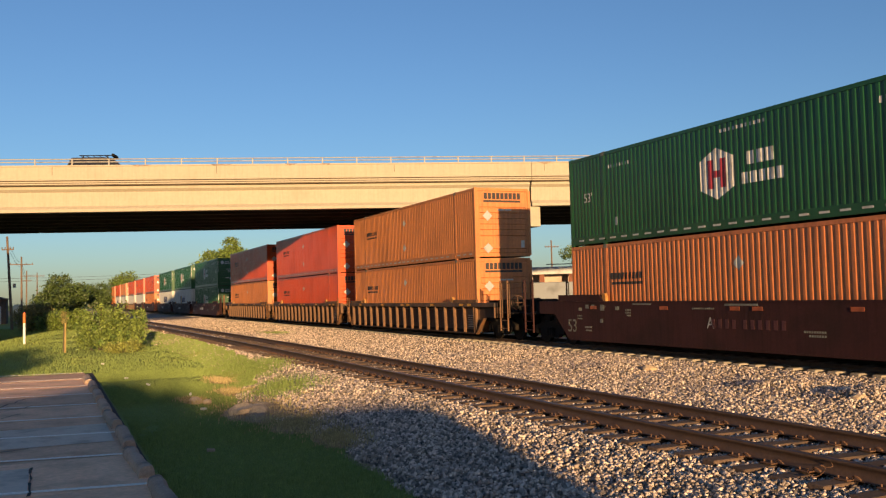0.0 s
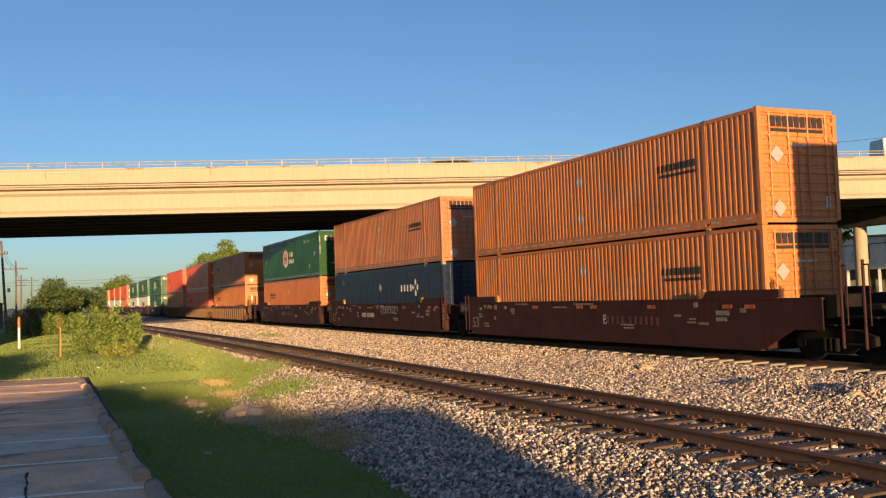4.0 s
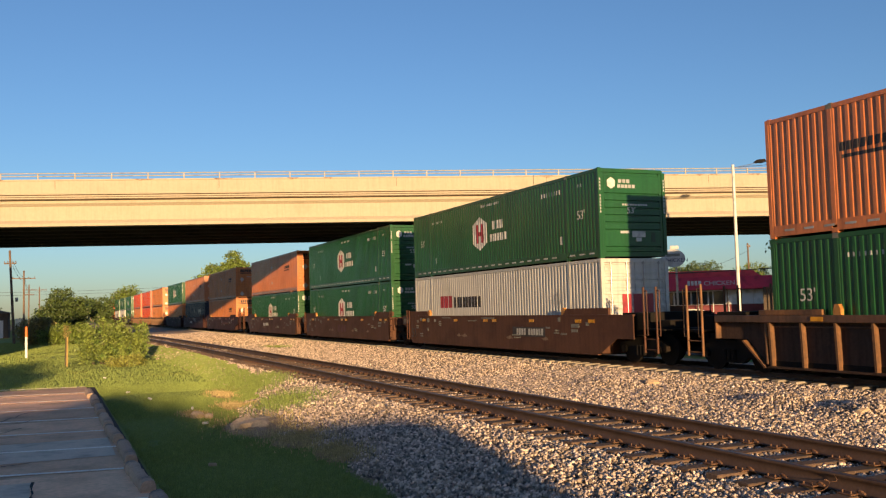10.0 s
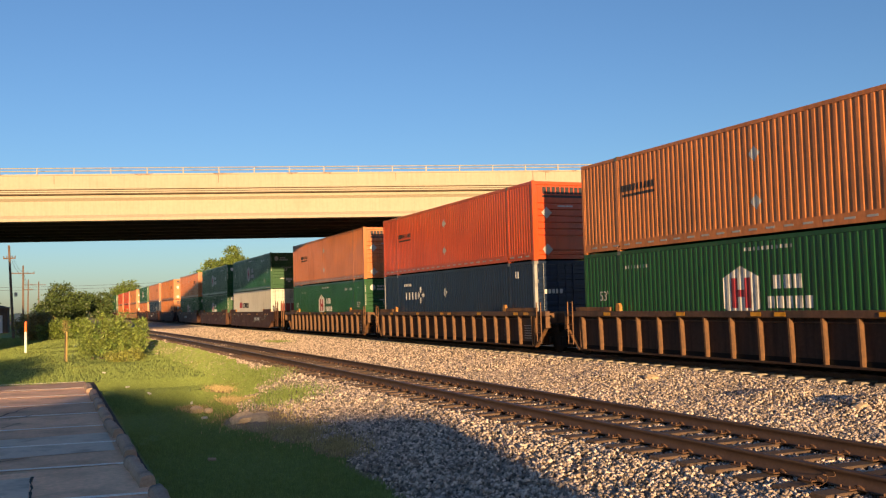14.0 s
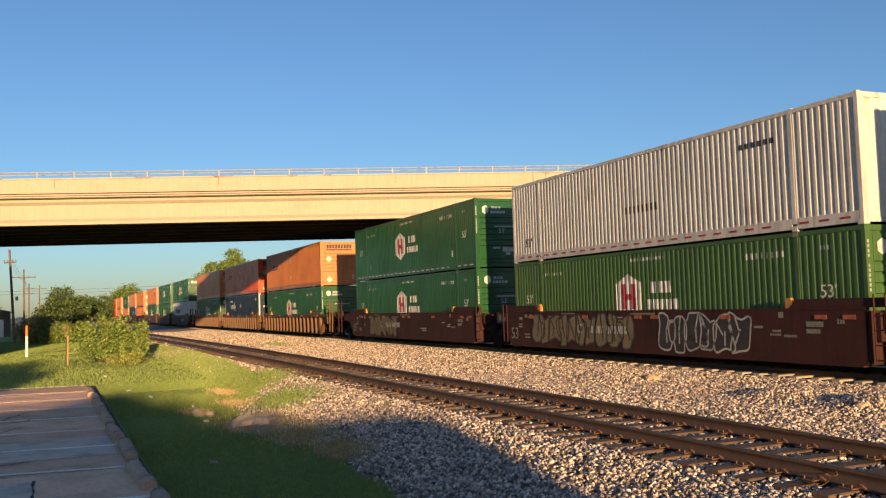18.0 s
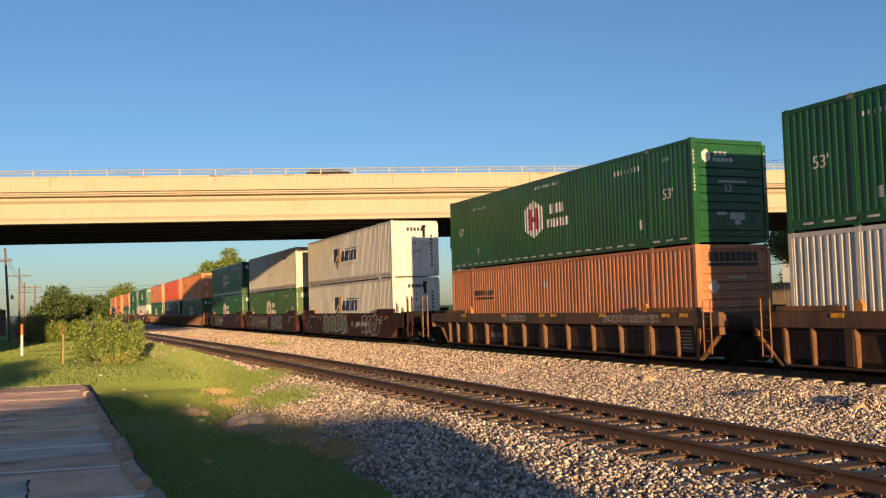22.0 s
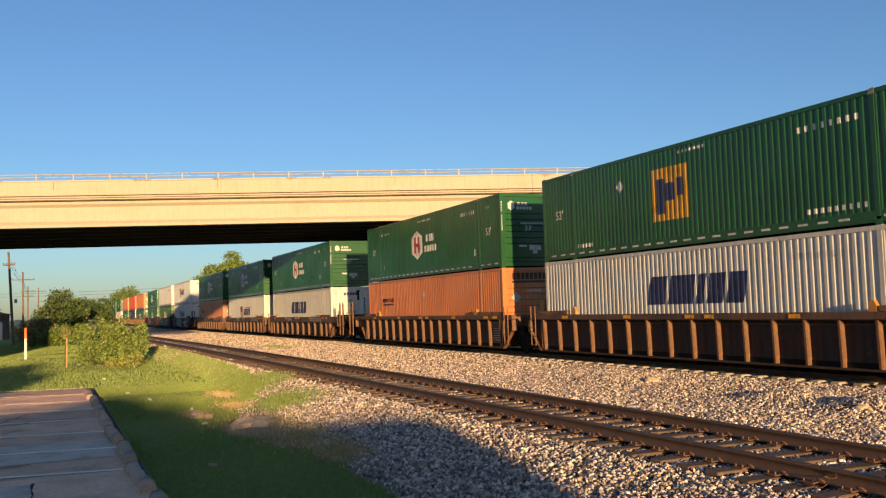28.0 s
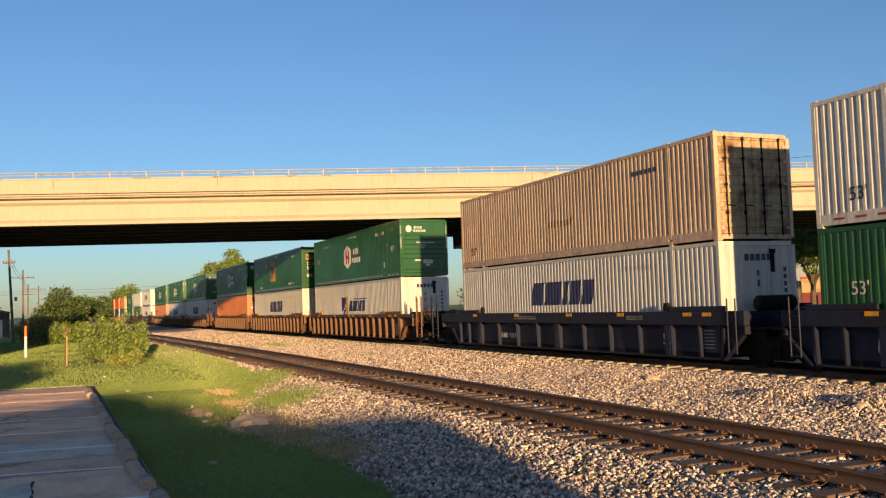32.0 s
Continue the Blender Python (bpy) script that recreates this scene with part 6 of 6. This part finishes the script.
TAIL = surface("red_lamp_lens", (0.45, 0.01, 0.01), 0.2, var=0.02, scale=1, fine=8, bump=0.0)

# ---- beyond the train: lamp, restaurant, sign, kiosk, white building ----
lamp = thing("street_lamp", pose(34.15, 39.2, -0.05), "tall pale steel street lamp with a dark head", "lamp")
part("pole", rod(bmesh.new(), (0, 0, 0), (0, 0, 9.8), 0.105, 0.075, 14), surface("pale_grey_paint", (0.60, 0.59, 0.57), 0.45, var=0.06, scale=2, fine=20, bump=0.05), lamp)
part("arm", rod(bmesh.new(), (0, 0, 9.62), (1.15, -1.0, 9.84), 0.014, n=8), STEEL, lamp)
part("head", prism([(-0.08, 0.0), (0.10, 0.12), (0.48, 0.14), (0.62, 0.02), (0.3, -0.05)], -0.14, 0.14), BLACK, lamp, "dark lamp head", at=pose(0.85, -0.78, 9.84, 0, 0, -41))

diner = thing("restaurant", pose(72.0, 90.0, -0.05, 0, 0, -40), "low restaurant with red roof fascia and white windows", "building")
part("wall", boxes([(-9, 8.0, 0, 9, 0, 3.7)]), PLASTER, diner)
DARK_RED = surface("dark_red_tiles", (0.13, 0.014, 0.022), 0.5, var=0.12, scale=1, fine=10, bump=0.05)
part("base", boxes([(-9.05, 8.05, -0.06, 0.0, 0, 1.9)]), DARK_RED, diner, "dark red tiled base")
part("fascia", prism([(-1.1, 3.65), (-1.1, 3.85), (-0.35, 5.25), (9.4, 5.25), (9.4, 3.65)], -9.6, 8.9, axis="x"), RED_SHEET, diner)
part("fascia_edge", boxes([(-9.65, 8.95, -1.16, -1.06, 3.62, 3.70)], 0.01), DARK_RED, diner, "dark red edge strip")
part("roof_box", prism([(-6.4, 5.252), (-5.9, 6.05), (6.4, 6.05), (7.4, 5.252)], 0.2, 7), RED_SHEET, diner)
PALE = surface("pale_blind", (0.55, 0.58, 0.62), 0.5, var=0.05, scale=1, fine=10, bump=0.0)
for x in (3.5, 5.0, 6.5):
    part("window", boxes([(x, x + 1.42, -0.05, 0.02, 1.95, 3.6)], 0.01), PALE, diner)
for i in range(6):
    part("window", boxes([(-8.6 + i * 2.0, -6.8 + i * 2.0, -0.05, 0.02, 1.95, 3.5)], 0.01), GLASS, diner, "dark window")
for i in range(8):
    part("awning_post", boxes([(-8.7 + i * 1.75, -8.58 + i * 1.75, -0.75, -0.63, 0, 3.65)], 0.01), PLASTER, diner)
for i in range(4):
    part("sign_bar", shared(("sign_bar",), lambda: boxes([(-0.15, 0.15, -0.02, 0.02, -0.30, 0.30)], 0.005), MARK_WHITE), None, diner, at=pose(-0.9 + i * 0.42, -0.82, 4.55, -28, 0, 0))
part("sign_word", lettering("CHICKEN", 0.60, MARK_WHITE), None, diner, "white sign letters", at=pose(0.85, -1.02, 4.25, -28, 0, 0))
oval = thing("roadside_sign", pose(60.9, 79.3, -0.05, 0, 0, -38), "oval white and blue sign on a pole", "sign")
part("pole", boxes([(-0.12, 0.12, -0.12, 0.12, 0, 6.0)], 0.01), STEEL, oval)
bm = rod(bmesh.new(), (0, -0.15, 0), (0, 0.15, 0), 1.0, n=32)
bmesh.ops.scale(bm, vec=(1.25, 1, 0.95), verts=bm.verts[:])
part("board", bm, PLASTER, oval, at=pose(-0.3, 0, 7.0))
part("sign_word", lettering("CHICKEN", 0.42, MARK_NAVY), None, oval, "blue sign letters", at=pose(-1.32, -0.16, 6.60))
part("bar", boxes([(-1.0, 0.4, -0.17, -0.152, 7.2, 7.5)]), MARK_GREY, oval, "grey lettering bar")
part("crest", boxes([(-0.6, 0.3, -0.10, 0.10, 7.95, 8.35)], 0.06), PLASTER, oval)
kiosk = thing("kiosk", pose(63.6, 63.9, -0.05, 0, 0, -44), "small buff kiosk with a red base", "building")
part("wall", boxes([(-0.42, 1.5, 0, 1.8, 2.45, 3.75)], 0.02), BUFF, kiosk)
part("base", boxes([(-0.44, 1.52, -0.02, 1.82, 0, 2.45)], 0.02), DARK_RED, kiosk)
part("roof", boxes([(-0.5, 1.6, -0.1, 1.9, 3.75, 3.90)], 0.02), RED_SHEET, kiosk)
white = thing("white_building", pose(82, 72, -0.05, 0, 0, -44), "two-storey white building over dark open bays", "building")
part("wall", boxes([(-2.5, 14, 0, 9, 3.6, 7.0)]), PLASTER, white)
part("roof", boxes([(-2.8, 14.3, -0.3, 9.3, 7.0, 7.25)], 0.02), ROOF_GREY, white)
part("back_wall", boxes([(-2.5, 14, 8.7, 9, 0, 3.6)]), ROOF_GREY, white)
for i in range(6):
    part("column", boxes([(-2.5 + i * 3.1, -2.2 + i * 3.1, 0, 0.3, 0, 3.6)], 0.01), PLASTER, white)
for i in range(5):
    w = part("window", boxes([(-1.5 + i * 3.0, -0.1 + i * 3.0, -0.03, 0.03, 4.6, 6.3)]), GLASS, white)
    part("frame", boxes([(-1.58 + i * 3.0, -0.02 + i * 3.0, -0.06, -0.032, z, z + 0.08) for z in (4.54, 6.28)]), PLASTER, w)
BRICK_RED = surface("red_brown_brick", (0.20, 0.075, 0.045), 0.85, var=0.15, scale=2, fine=14, bump=0.2)
PINKISH = surface("pale_pink_plaster", (0.50, 0.38, 0.31), 0.85, var=0.08, scale=0.8, fine=10, bump=0.1)
low = thing("shop_row", pose(47.5, 72.0, -0.05, 0, 0, -33), "low row of shops with a white fascia on brick columns", "building")
part("wall", boxes([(-7, 3.5, 1.6, 6, 0, 4.02)]), PINKISH, low)
part("fascia", boxes([(-7.4, 3.9, -0.1, 0.25, 4.02, 4.72)], 0.02), PLASTER, low, "white roof fascia")
part("roof", boxes([(-7.3, 3.8, 0.252, 6.2, 4.03, 4.35)], 0.02), ROOF_GREY, low)
part("roof_unit", boxes([(-2.6, -1.6, 1.2, 2.2, 4.352, 5.05)], 0.03), PLASTER, low, "white rooftop unit")
for i in range(4):
    part("column", boxes([(-6.2 + i * 2.75, -5.75 + i * 2.75, 0.0, 0.4, 0, 4.018)], 0.02), BRICK_RED, low)
    part("window", boxes([(-5.6 + i * 2.75, -3.7 + i * 2.75, 1.55, 1.62, 0.5, 2.9)], 0.01), GLASS, low, "dark shop window")
truck = thing("box_truck", pose(37.6, 61.0, -0.02, 0, 0, -33), "white box truck parked beyond the railway", "truck")
# blue-grey puts the shade on the cargo box into its colour
part("cargo_box", boxes([(-3.6, 1.30, -1.1, 1.1, 0.75, 3.10)], 0.05), surface("shaded_truck_body", (0.20, 0.22, 0.26), 0.5, var=0.05, scale=1, fine=8, bump=0.0), truck, "blue-grey cargo box")
bm = prism([(1.36, 0.55), (1.36, 3.05), (2.35, 3.10), (2.75, 2.30), (3.35, 1.75), (3.42, 0.55)], -1.02, 1.02)
bmesh.ops.bevel(bm, geom=bm.edges[:], offset=0.06, segments=2, affect="EDGES")
part("cab", bm, CAR_WHITE, truck)
part("window", prism([(1.62, 2.15), (1.62, 2.78), (2.02, 2.78), (2.02, 2.15)], -1.035, -1.0), GLASS, truck)
part("window", prism([(2.10, 2.15), (2.10, 2.78), (2.28, 2.78), (2.58, 2.15)], -1.035, -1.0), GLASS, truck)
for x in (-2.4, 2.45):
    for y in (-0.95, 0.95):
        part("wheel", rod(bmesh.new(), (x, y - 0.12, 0.44), (x, y + 0.12, 0.44), 0.44, n=20), TYRE, truck)
yard = thing("service_enclosure", pose(75.0, 80.0, -0.05, 0, 0, -44), "dark brown board enclosure beside the restaurant", "fence")
for k in range(12):
    part("board", shared(("enclosure_board",), lambda: boxes([(-0.185, 0.185, 0, 0.06, 0, 3.82)], 0.01), BARK), None, yard, at=pose(-1.2 + 0.39 * k, 0, 0))
far_block = thing("distant_block", pose(120, 118, -0.05, 0, 0, -44), "distant grey flat-roofed block", "building")
part("wall", boxes([(-5, 6, 0, 9, 0, 8.6)]), surface("blue_grey_cladding", (0.22, 0.25, 0.28), 0.7, var=0.06, scale=0.5, fine=6, bump=0.05), far_block)
part("roof", boxes([(-5.2, 6.2, -0.2, 9.2, 8.6, 8.8)], 0.02), ROOF_GREY, far_block)

cottage = thing("cottage", pose(21.4, 465, -0.05, 0, 0, 15), "small distant cottage with a pale gable among trees", "house")
part("wall", prism([(-2.6, 0), (-2.6, 4.4), (0, 6.0), (2.6, 4.4), (2.6, 0)], 0, 8, axis="y"), BUFF, cottage)
for s in (-1, 1):
    part("roof", prism([(s * 3.0, 4.15), (s * 3.0, 4.35), (0, 6.22), (0, 6.02)], -0.4, 8.4), ROOF_GREY, cottage)
part("window", boxes([(-0.5, 0.5, -0.04, 0.02, 2.6, 3.8)], 0.01), GLASS, cottage)
shed = thing("garage", pose(-9.4, 131, -0.05), "dark low garage with a grey roof across the road", "building")
part("wall", boxes([(-4.2, 4.2, 0, 6, 0, 3.2)], 0.02), surface("dark_brown_boards", (0.075, 0.052, 0.038), 0.85, var=0.2, scale=1, fine=10, bump=0.15), shed)
part("roof", prism([(-4.8, 3.2), (-1.2, 4.1), (1.2, 4.1), (4.8, 3.2)], -0.4, 6.4), ROOF_GREY, shed)
part("door", boxes([(1.0, 3.6, -0.04, 0.02, 0.02, 2.3)], 0.01), PLASTER, shed, "pale garage door")

# ---- behind the camera: the building and trees whose shade falls on the ground ----
shop = thing("roadside_building", pose(1.30, -10, -0.05, 0, 0, -8.3), "single-storey building with a pitched roof behind the car park", "building")
part("wall", boxes([(-9.0, 1.02, -9, 0, 0, 3.25)]), BUFF, shop)
part("porch_roof", prism([(-3.2, 3.252), (-3.2, 3.33), (0.95, 3.40), (1.46, 3.24), (1.46, 3.08), (1.03, 2.50), (1.03, 3.252)], -9.2, 0.05), ROOF_GREY, shop)
part("roof", prism([(-9.6, 3.252), (-9.2, 3.95), (-6.6, 4.10), (-5.5, 4.46), (-4.97, 4.47), (-4.17, 4.17), (-3.6, 3.80), (-3.2, 3.45), (-3.2, 3.334), (-3.6, 3.252)], -9.2, 0.05), ROOF_GREY, shop)
part("door", boxes([(-1.0, 0.0, -0.02, 0.03, 0.05, 2.15)], 0.01), GLASS, shop)
part("window", boxes([(-6.5, -4.5, -0.02, 0.03, 0.9, 2.2)], 0.01), GLASS, shop)
tree("tree", -10.9, -14, 8.0, 2.6, 81, 0.15, 11000, LEAF, "tree behind the car park", 0.55)
tree("tree", -22.6, -14, 17.6, 6.4, 82, 0.30, 26000, LEAF, "tall tree behind the car park", 0.48)
shrub("bush", -2.3, -20.5, [(-2.2, 0, 4.7, 1.1, 0.8, 0.8), (-0.9, 0, 4.3, 0.7, 0.8, 0.75), (0.5, 0, 3.9, 0.8, 0.8, 0.7), (1.8, 0, 3.7, 0.7, 0.8, 0.7), (-0.5, 0, 2.2, 2.6, 0.8, 2.0)], 84, 0.14, 9000, LEAF, "tall bush behind a low building", 20)
tree("tree", -40, -20, 14, 7.0, 83, 0.25, 6000, LEAF, "tall tree behind the car park", 0.3)

# ---- litter ----
ROCK = surface("pale_buff_rock", (0.52, 0.39, 0.25), 0.95, var=0.2, scale=2.5, fine=25, bump=0.5, depth=0.012, other=(0.36, 0.26, 0.17), cover=0.5)
for i, (x, y, c) in enumerate(((2.35, 15.0, KERB), (2.2, 30.5, MARK_WHITE), (3.3, 24.2, MARK_WHITE), (2.6, 27.8, MARK_WHITE), (1.9, 38.5, MARK_WHITE), (3.1, 20.8, MARK_WHITE))):
    bm = rod(bmesh.new(), (-0.06, 0, 0), (0.06, 0.01, 0.01), 0.032, 0.026, 10)
    for v in bm.verts:
        v.co += Vector((0, 0.012 * math.sin(v.co.x * 60), 0.010 * math.sin(v.co.x * 90 + i)))
    tagged(new("crushed_can", to_mesh("crushed_can", bm, c)), "crushed brownish can lying in the grass" if i == 0 else "crumpled white litter lying in the grass", "litter").matrix_basis = pose(x, y, 0.0, 0, 0, 40 * i)
for i, (x, y, s) in enumerate(((3.12, 22.2, 0.17), (3.36, 21.9, 0.10), (3.7, 19.2, 0.35), (3.95, 19.0, 0.3), (4.15, 19.6, 0.25), (12.95, 11.9, 0.18), (13.9, 19.2, 0.2))):
    bm = bmesh.new()
    bmesh.ops.create_icosphere(bm, subdivisions=2, radius=s)
    for v in bm.verts:
        v.co *= 1 + 0.35 * noise.noise(v.co * 4 + Vector((i * 5, 0, 0)))
        v.co.z *= 0.7
    tagged(new("rock", to_mesh("rock", bm, ROCK)), "pale buff rock lying on the ballast shoulder", "rock").matrix_basis = pose(x, y, 0.02 if x < 10 else 0.33, 0, 0, 50 * i)

# a loose twist of wire beside the siding
v = []
for i in range(40):
    a = i * 0.36
    c = Vector((0.05 * math.cos(a) + 0.008 * i - 0.12, 0.05 * math.sin(a) * math.cos(i * 0.13), 0.03 + 0.004 * i + 0.04 * math.sin(a * 0.9)))
    v += [c + Vector((0.006 * math.cos(k * 2.094), 0.004 * math.sin(k * 2.094), 0.006 * math.sin(k * 2.094))) for k in range(3)]
f = [(3 * i + k, 3 * i + (k + 1) % 3, 3 * i + 3 + (k + 1) % 3, 3 * i + 3 + k) for i in range(39) for k in range(3)]
tagged(new("loose_wire", raw_mesh("loose_wire", [tuple(q) for q in v], f, RUST)), "rusty twist of loose wire lying beside a rail", "wire").matrix_basis = pose(7.30, 7.28, 0.36)

# ---- vehicles on the overpass ----


def vehicle(name, paint, lower, cabin, width, wheels, label, category, panes, extras=()):
    """A road vehicle that heads along +x: lower body and cabin outlines (x, z), dark panes, wheels."""
    car = thing(name, pose(0, 0, 0), label, category)
    bm = prism(lower, -width / 2, width / 2)
    bmesh.ops.bevel(bm, geom=bm.edges[:], offset=0.05, segments=2, affect="EDGES")
    part("body", bm, paint, car)
    top = bmesh.new()
    n = len(cabin)
    a = [top.verts.new((x, -width / 2 + 0.04 + 0.16 * max(0, z - cabin[0][1]), z)) for x, z in cabin]
    b = [top.verts.new((x, width / 2 - 0.04 - 0.16 * max(0, z - cabin[0][1]), z)) for x, z in cabin]
    top.faces.new(a)
    top.faces.new(b[::-1])
    for i in range(n):
        top.faces.new((a[i], b[i], b[(i + 1) % n], a[(i + 1) % n]))
    bmesh.ops.recalc_face_normals(top, faces=top.faces[:])
    bmesh.ops.bevel(top, geom=top.edges[:], offset=0.04, segments=2, affect="EDGES")
    part("cabin", top, paint, car)
    z0 = cabin[0][1]
    for pane in panes:
        for s in (-1, 1):
            bm = bmesh.new()
            off = lambda z: s * (width / 2 - 0.028 - 0.16 * max(0, z - z0))
            bm.faces.new([bm.verts.new((x, off(z), z)) for x, z in pane])
            part("window", bm, GLASS, car)
    for x in wheels:
        for s in (-1, 1):
            w = part("wheel", shared(("car_wheel",), lambda: rod(bmesh.new(), (0, -0.11, 0), (0, 0.11, 0), 0.34, n=22), TYRE), None, car, at=pose(x, s * (width / 2 - 0.12), 0.34))
            part("rim", shared(("car_rim",), lambda: rod(bmesh.new(), (0, -0.118, 0), (0, 0.118, 0), 0.21, n=14), STEEL), None, w)
    return car


def wagon_car(name, paint, label, category, roof, rack=False):
    c = vehicle(name, paint, [(-2.35, 0.30), (-2.40, 0.95), (1.0, 1.02), (2.2, 0.90), (2.38, 0.62), (2.30, 0.28)], [(-2.32, 0.95), (-1.95, roof), (-0.1, roof + 0.03), (0.45, roof - 0.06), (1.25, 1.0)], 1.86, (-1.45, 1.45), label, category,
                [[(-2.0, 1.08), (-1.78, roof - 0.12), (-1.2, roof - 0.08), (-1.2, 1.08)], [(-1.12, 1.08), (-1.12, roof - 0.08), (-0.25, roof - 0.06), (-0.25, 1.08)], [(-0.17, 1.08), (-0.17, roof - 0.06), (0.30, roof - 0.14), (0.90, 1.08)]])
    for s in (-1, 1):
        part("tail_lamp", boxes([(-2.42, -2.34, s * 0.72 - 0.12, s * 0.72 + 0.12, 0.85, 1.1)], 0.02), TAIL, c)
    if rack:
        for s in (-1, 1):
            part("rack_rail", boxes([(-1.5, 0.35, s * 0.60 - 0.025, s * 0.60 + 0.025, roof + 0.12, roof + 0.17)], 0.008), BLACK, c)
        for i in range(6):
            part("rack_bar", boxes([(-1.5 + i * 0.36, -1.45 + i * 0.36, -0.574, 0.574, roof + 0.13, roof + 0.16)], 0.008), BLACK, c)
        part("wind_deflector", boxes([(0.36, 0.5, -0.6, 0.6, roof + 0.10, roof + 0.26)], 0.008), BLACK, c)
        for s in (-1, 1):
            part("rack_foot", boxes([(x, x + 0.06, s * 0.6 - 0.02, s * 0.6 + 0.02, roof - 0.02, roof + 0.125) for x in (-1.3, 0.1)]), BLACK, c)
    return c


van = vehicle("delivery_van", CAR_WHITE, [(-2.6, 0.35), (-2.65, 1.25), (1.75, 1.28), (2.55, 1.02), (2.68, 0.6), (2.6, 0.32)], [(-2.62, 1.2), (-2.58, 2.48), (-2.3, 2.55), (0.8, 2.53), (1.25, 2.36), (2.1, 1.22)], 2.0, (-1.6, 1.7), "white high-roofed delivery van with red lettering bars", "van",
              [[(0.9, 1.35), (0.9, 1.95), (1.42, 1.95), (1.85, 1.35)]])
part("lettering_bar", boxes([(-1.1 + i * 0.38, -0.80 + i * 0.38, -1.02, -0.895, 1.82, 2.08) for i in range(3)]), MARK_RED, van, "red lettering bars")
part("lettering_bar", boxes([(-2.15, -1.25, -1.02, -0.895, 1.86, 1.96), (0.05, 0.75, -1.02, -0.895, 1.86, 1.96)]), MARK_GREY, van, "grey lettering bars")
FLEET = [
    (wagon_car("suv", CAR_DARK, "dark estate car with a black roof rack", "car", 1.74, True), -14.2, 0.0, 20.4),
    (van, -7.9, 1.5, 18.9),
    (wagon_car("car", CAR_SILVER, "dark grey car crossing the overpass", "car", 1.50), -15.0, 3.0, 23.0),
    (wagon_car("car", CAR_WHITE, "white estate car crossing the overpass", "car", 1.76), -13.3, 7.5, 24.0),
    (wagon_car("car", CAR_DARK, "dark car crossing the overpass", "car", 1.54), -12.7, 21.3, 18.1),
    (wagon_car("car", CAR_DARK, "dark car crossing the overpass", "car", 1.54), 9.2, 27.5, 18.1),
]
parked = wagon_car("parked_car", CAR_WHITE, "white car parked outside the restaurant", "car", 1.55)
parked.matrix_basis = pose(58.5, 73.0, 0.0, 0, 0, -40)
parked = wagon_car("parked_car", CAR_WHITE, "white car standing on the road beyond the grass", "car", 1.55)
parked.matrix_basis = pose(-8.3, 120.0, 0.045, 0, 0, 80)


def motions():
    times = range(33)
    for ob, x, y, z in MOVING:
        walk(ob, [(t, pose(x, y + ride(t), z)) for t in times])
    for ob, s, t0, speed in FLEET:
        walk(ob, [(t, pose(16, 51.8, 0, 0, 0, -16) @ pose(s + speed * (t - t0), 3.4, PB - 0.018)) for t in (0, 8, 16, 24, 32)])


motions()
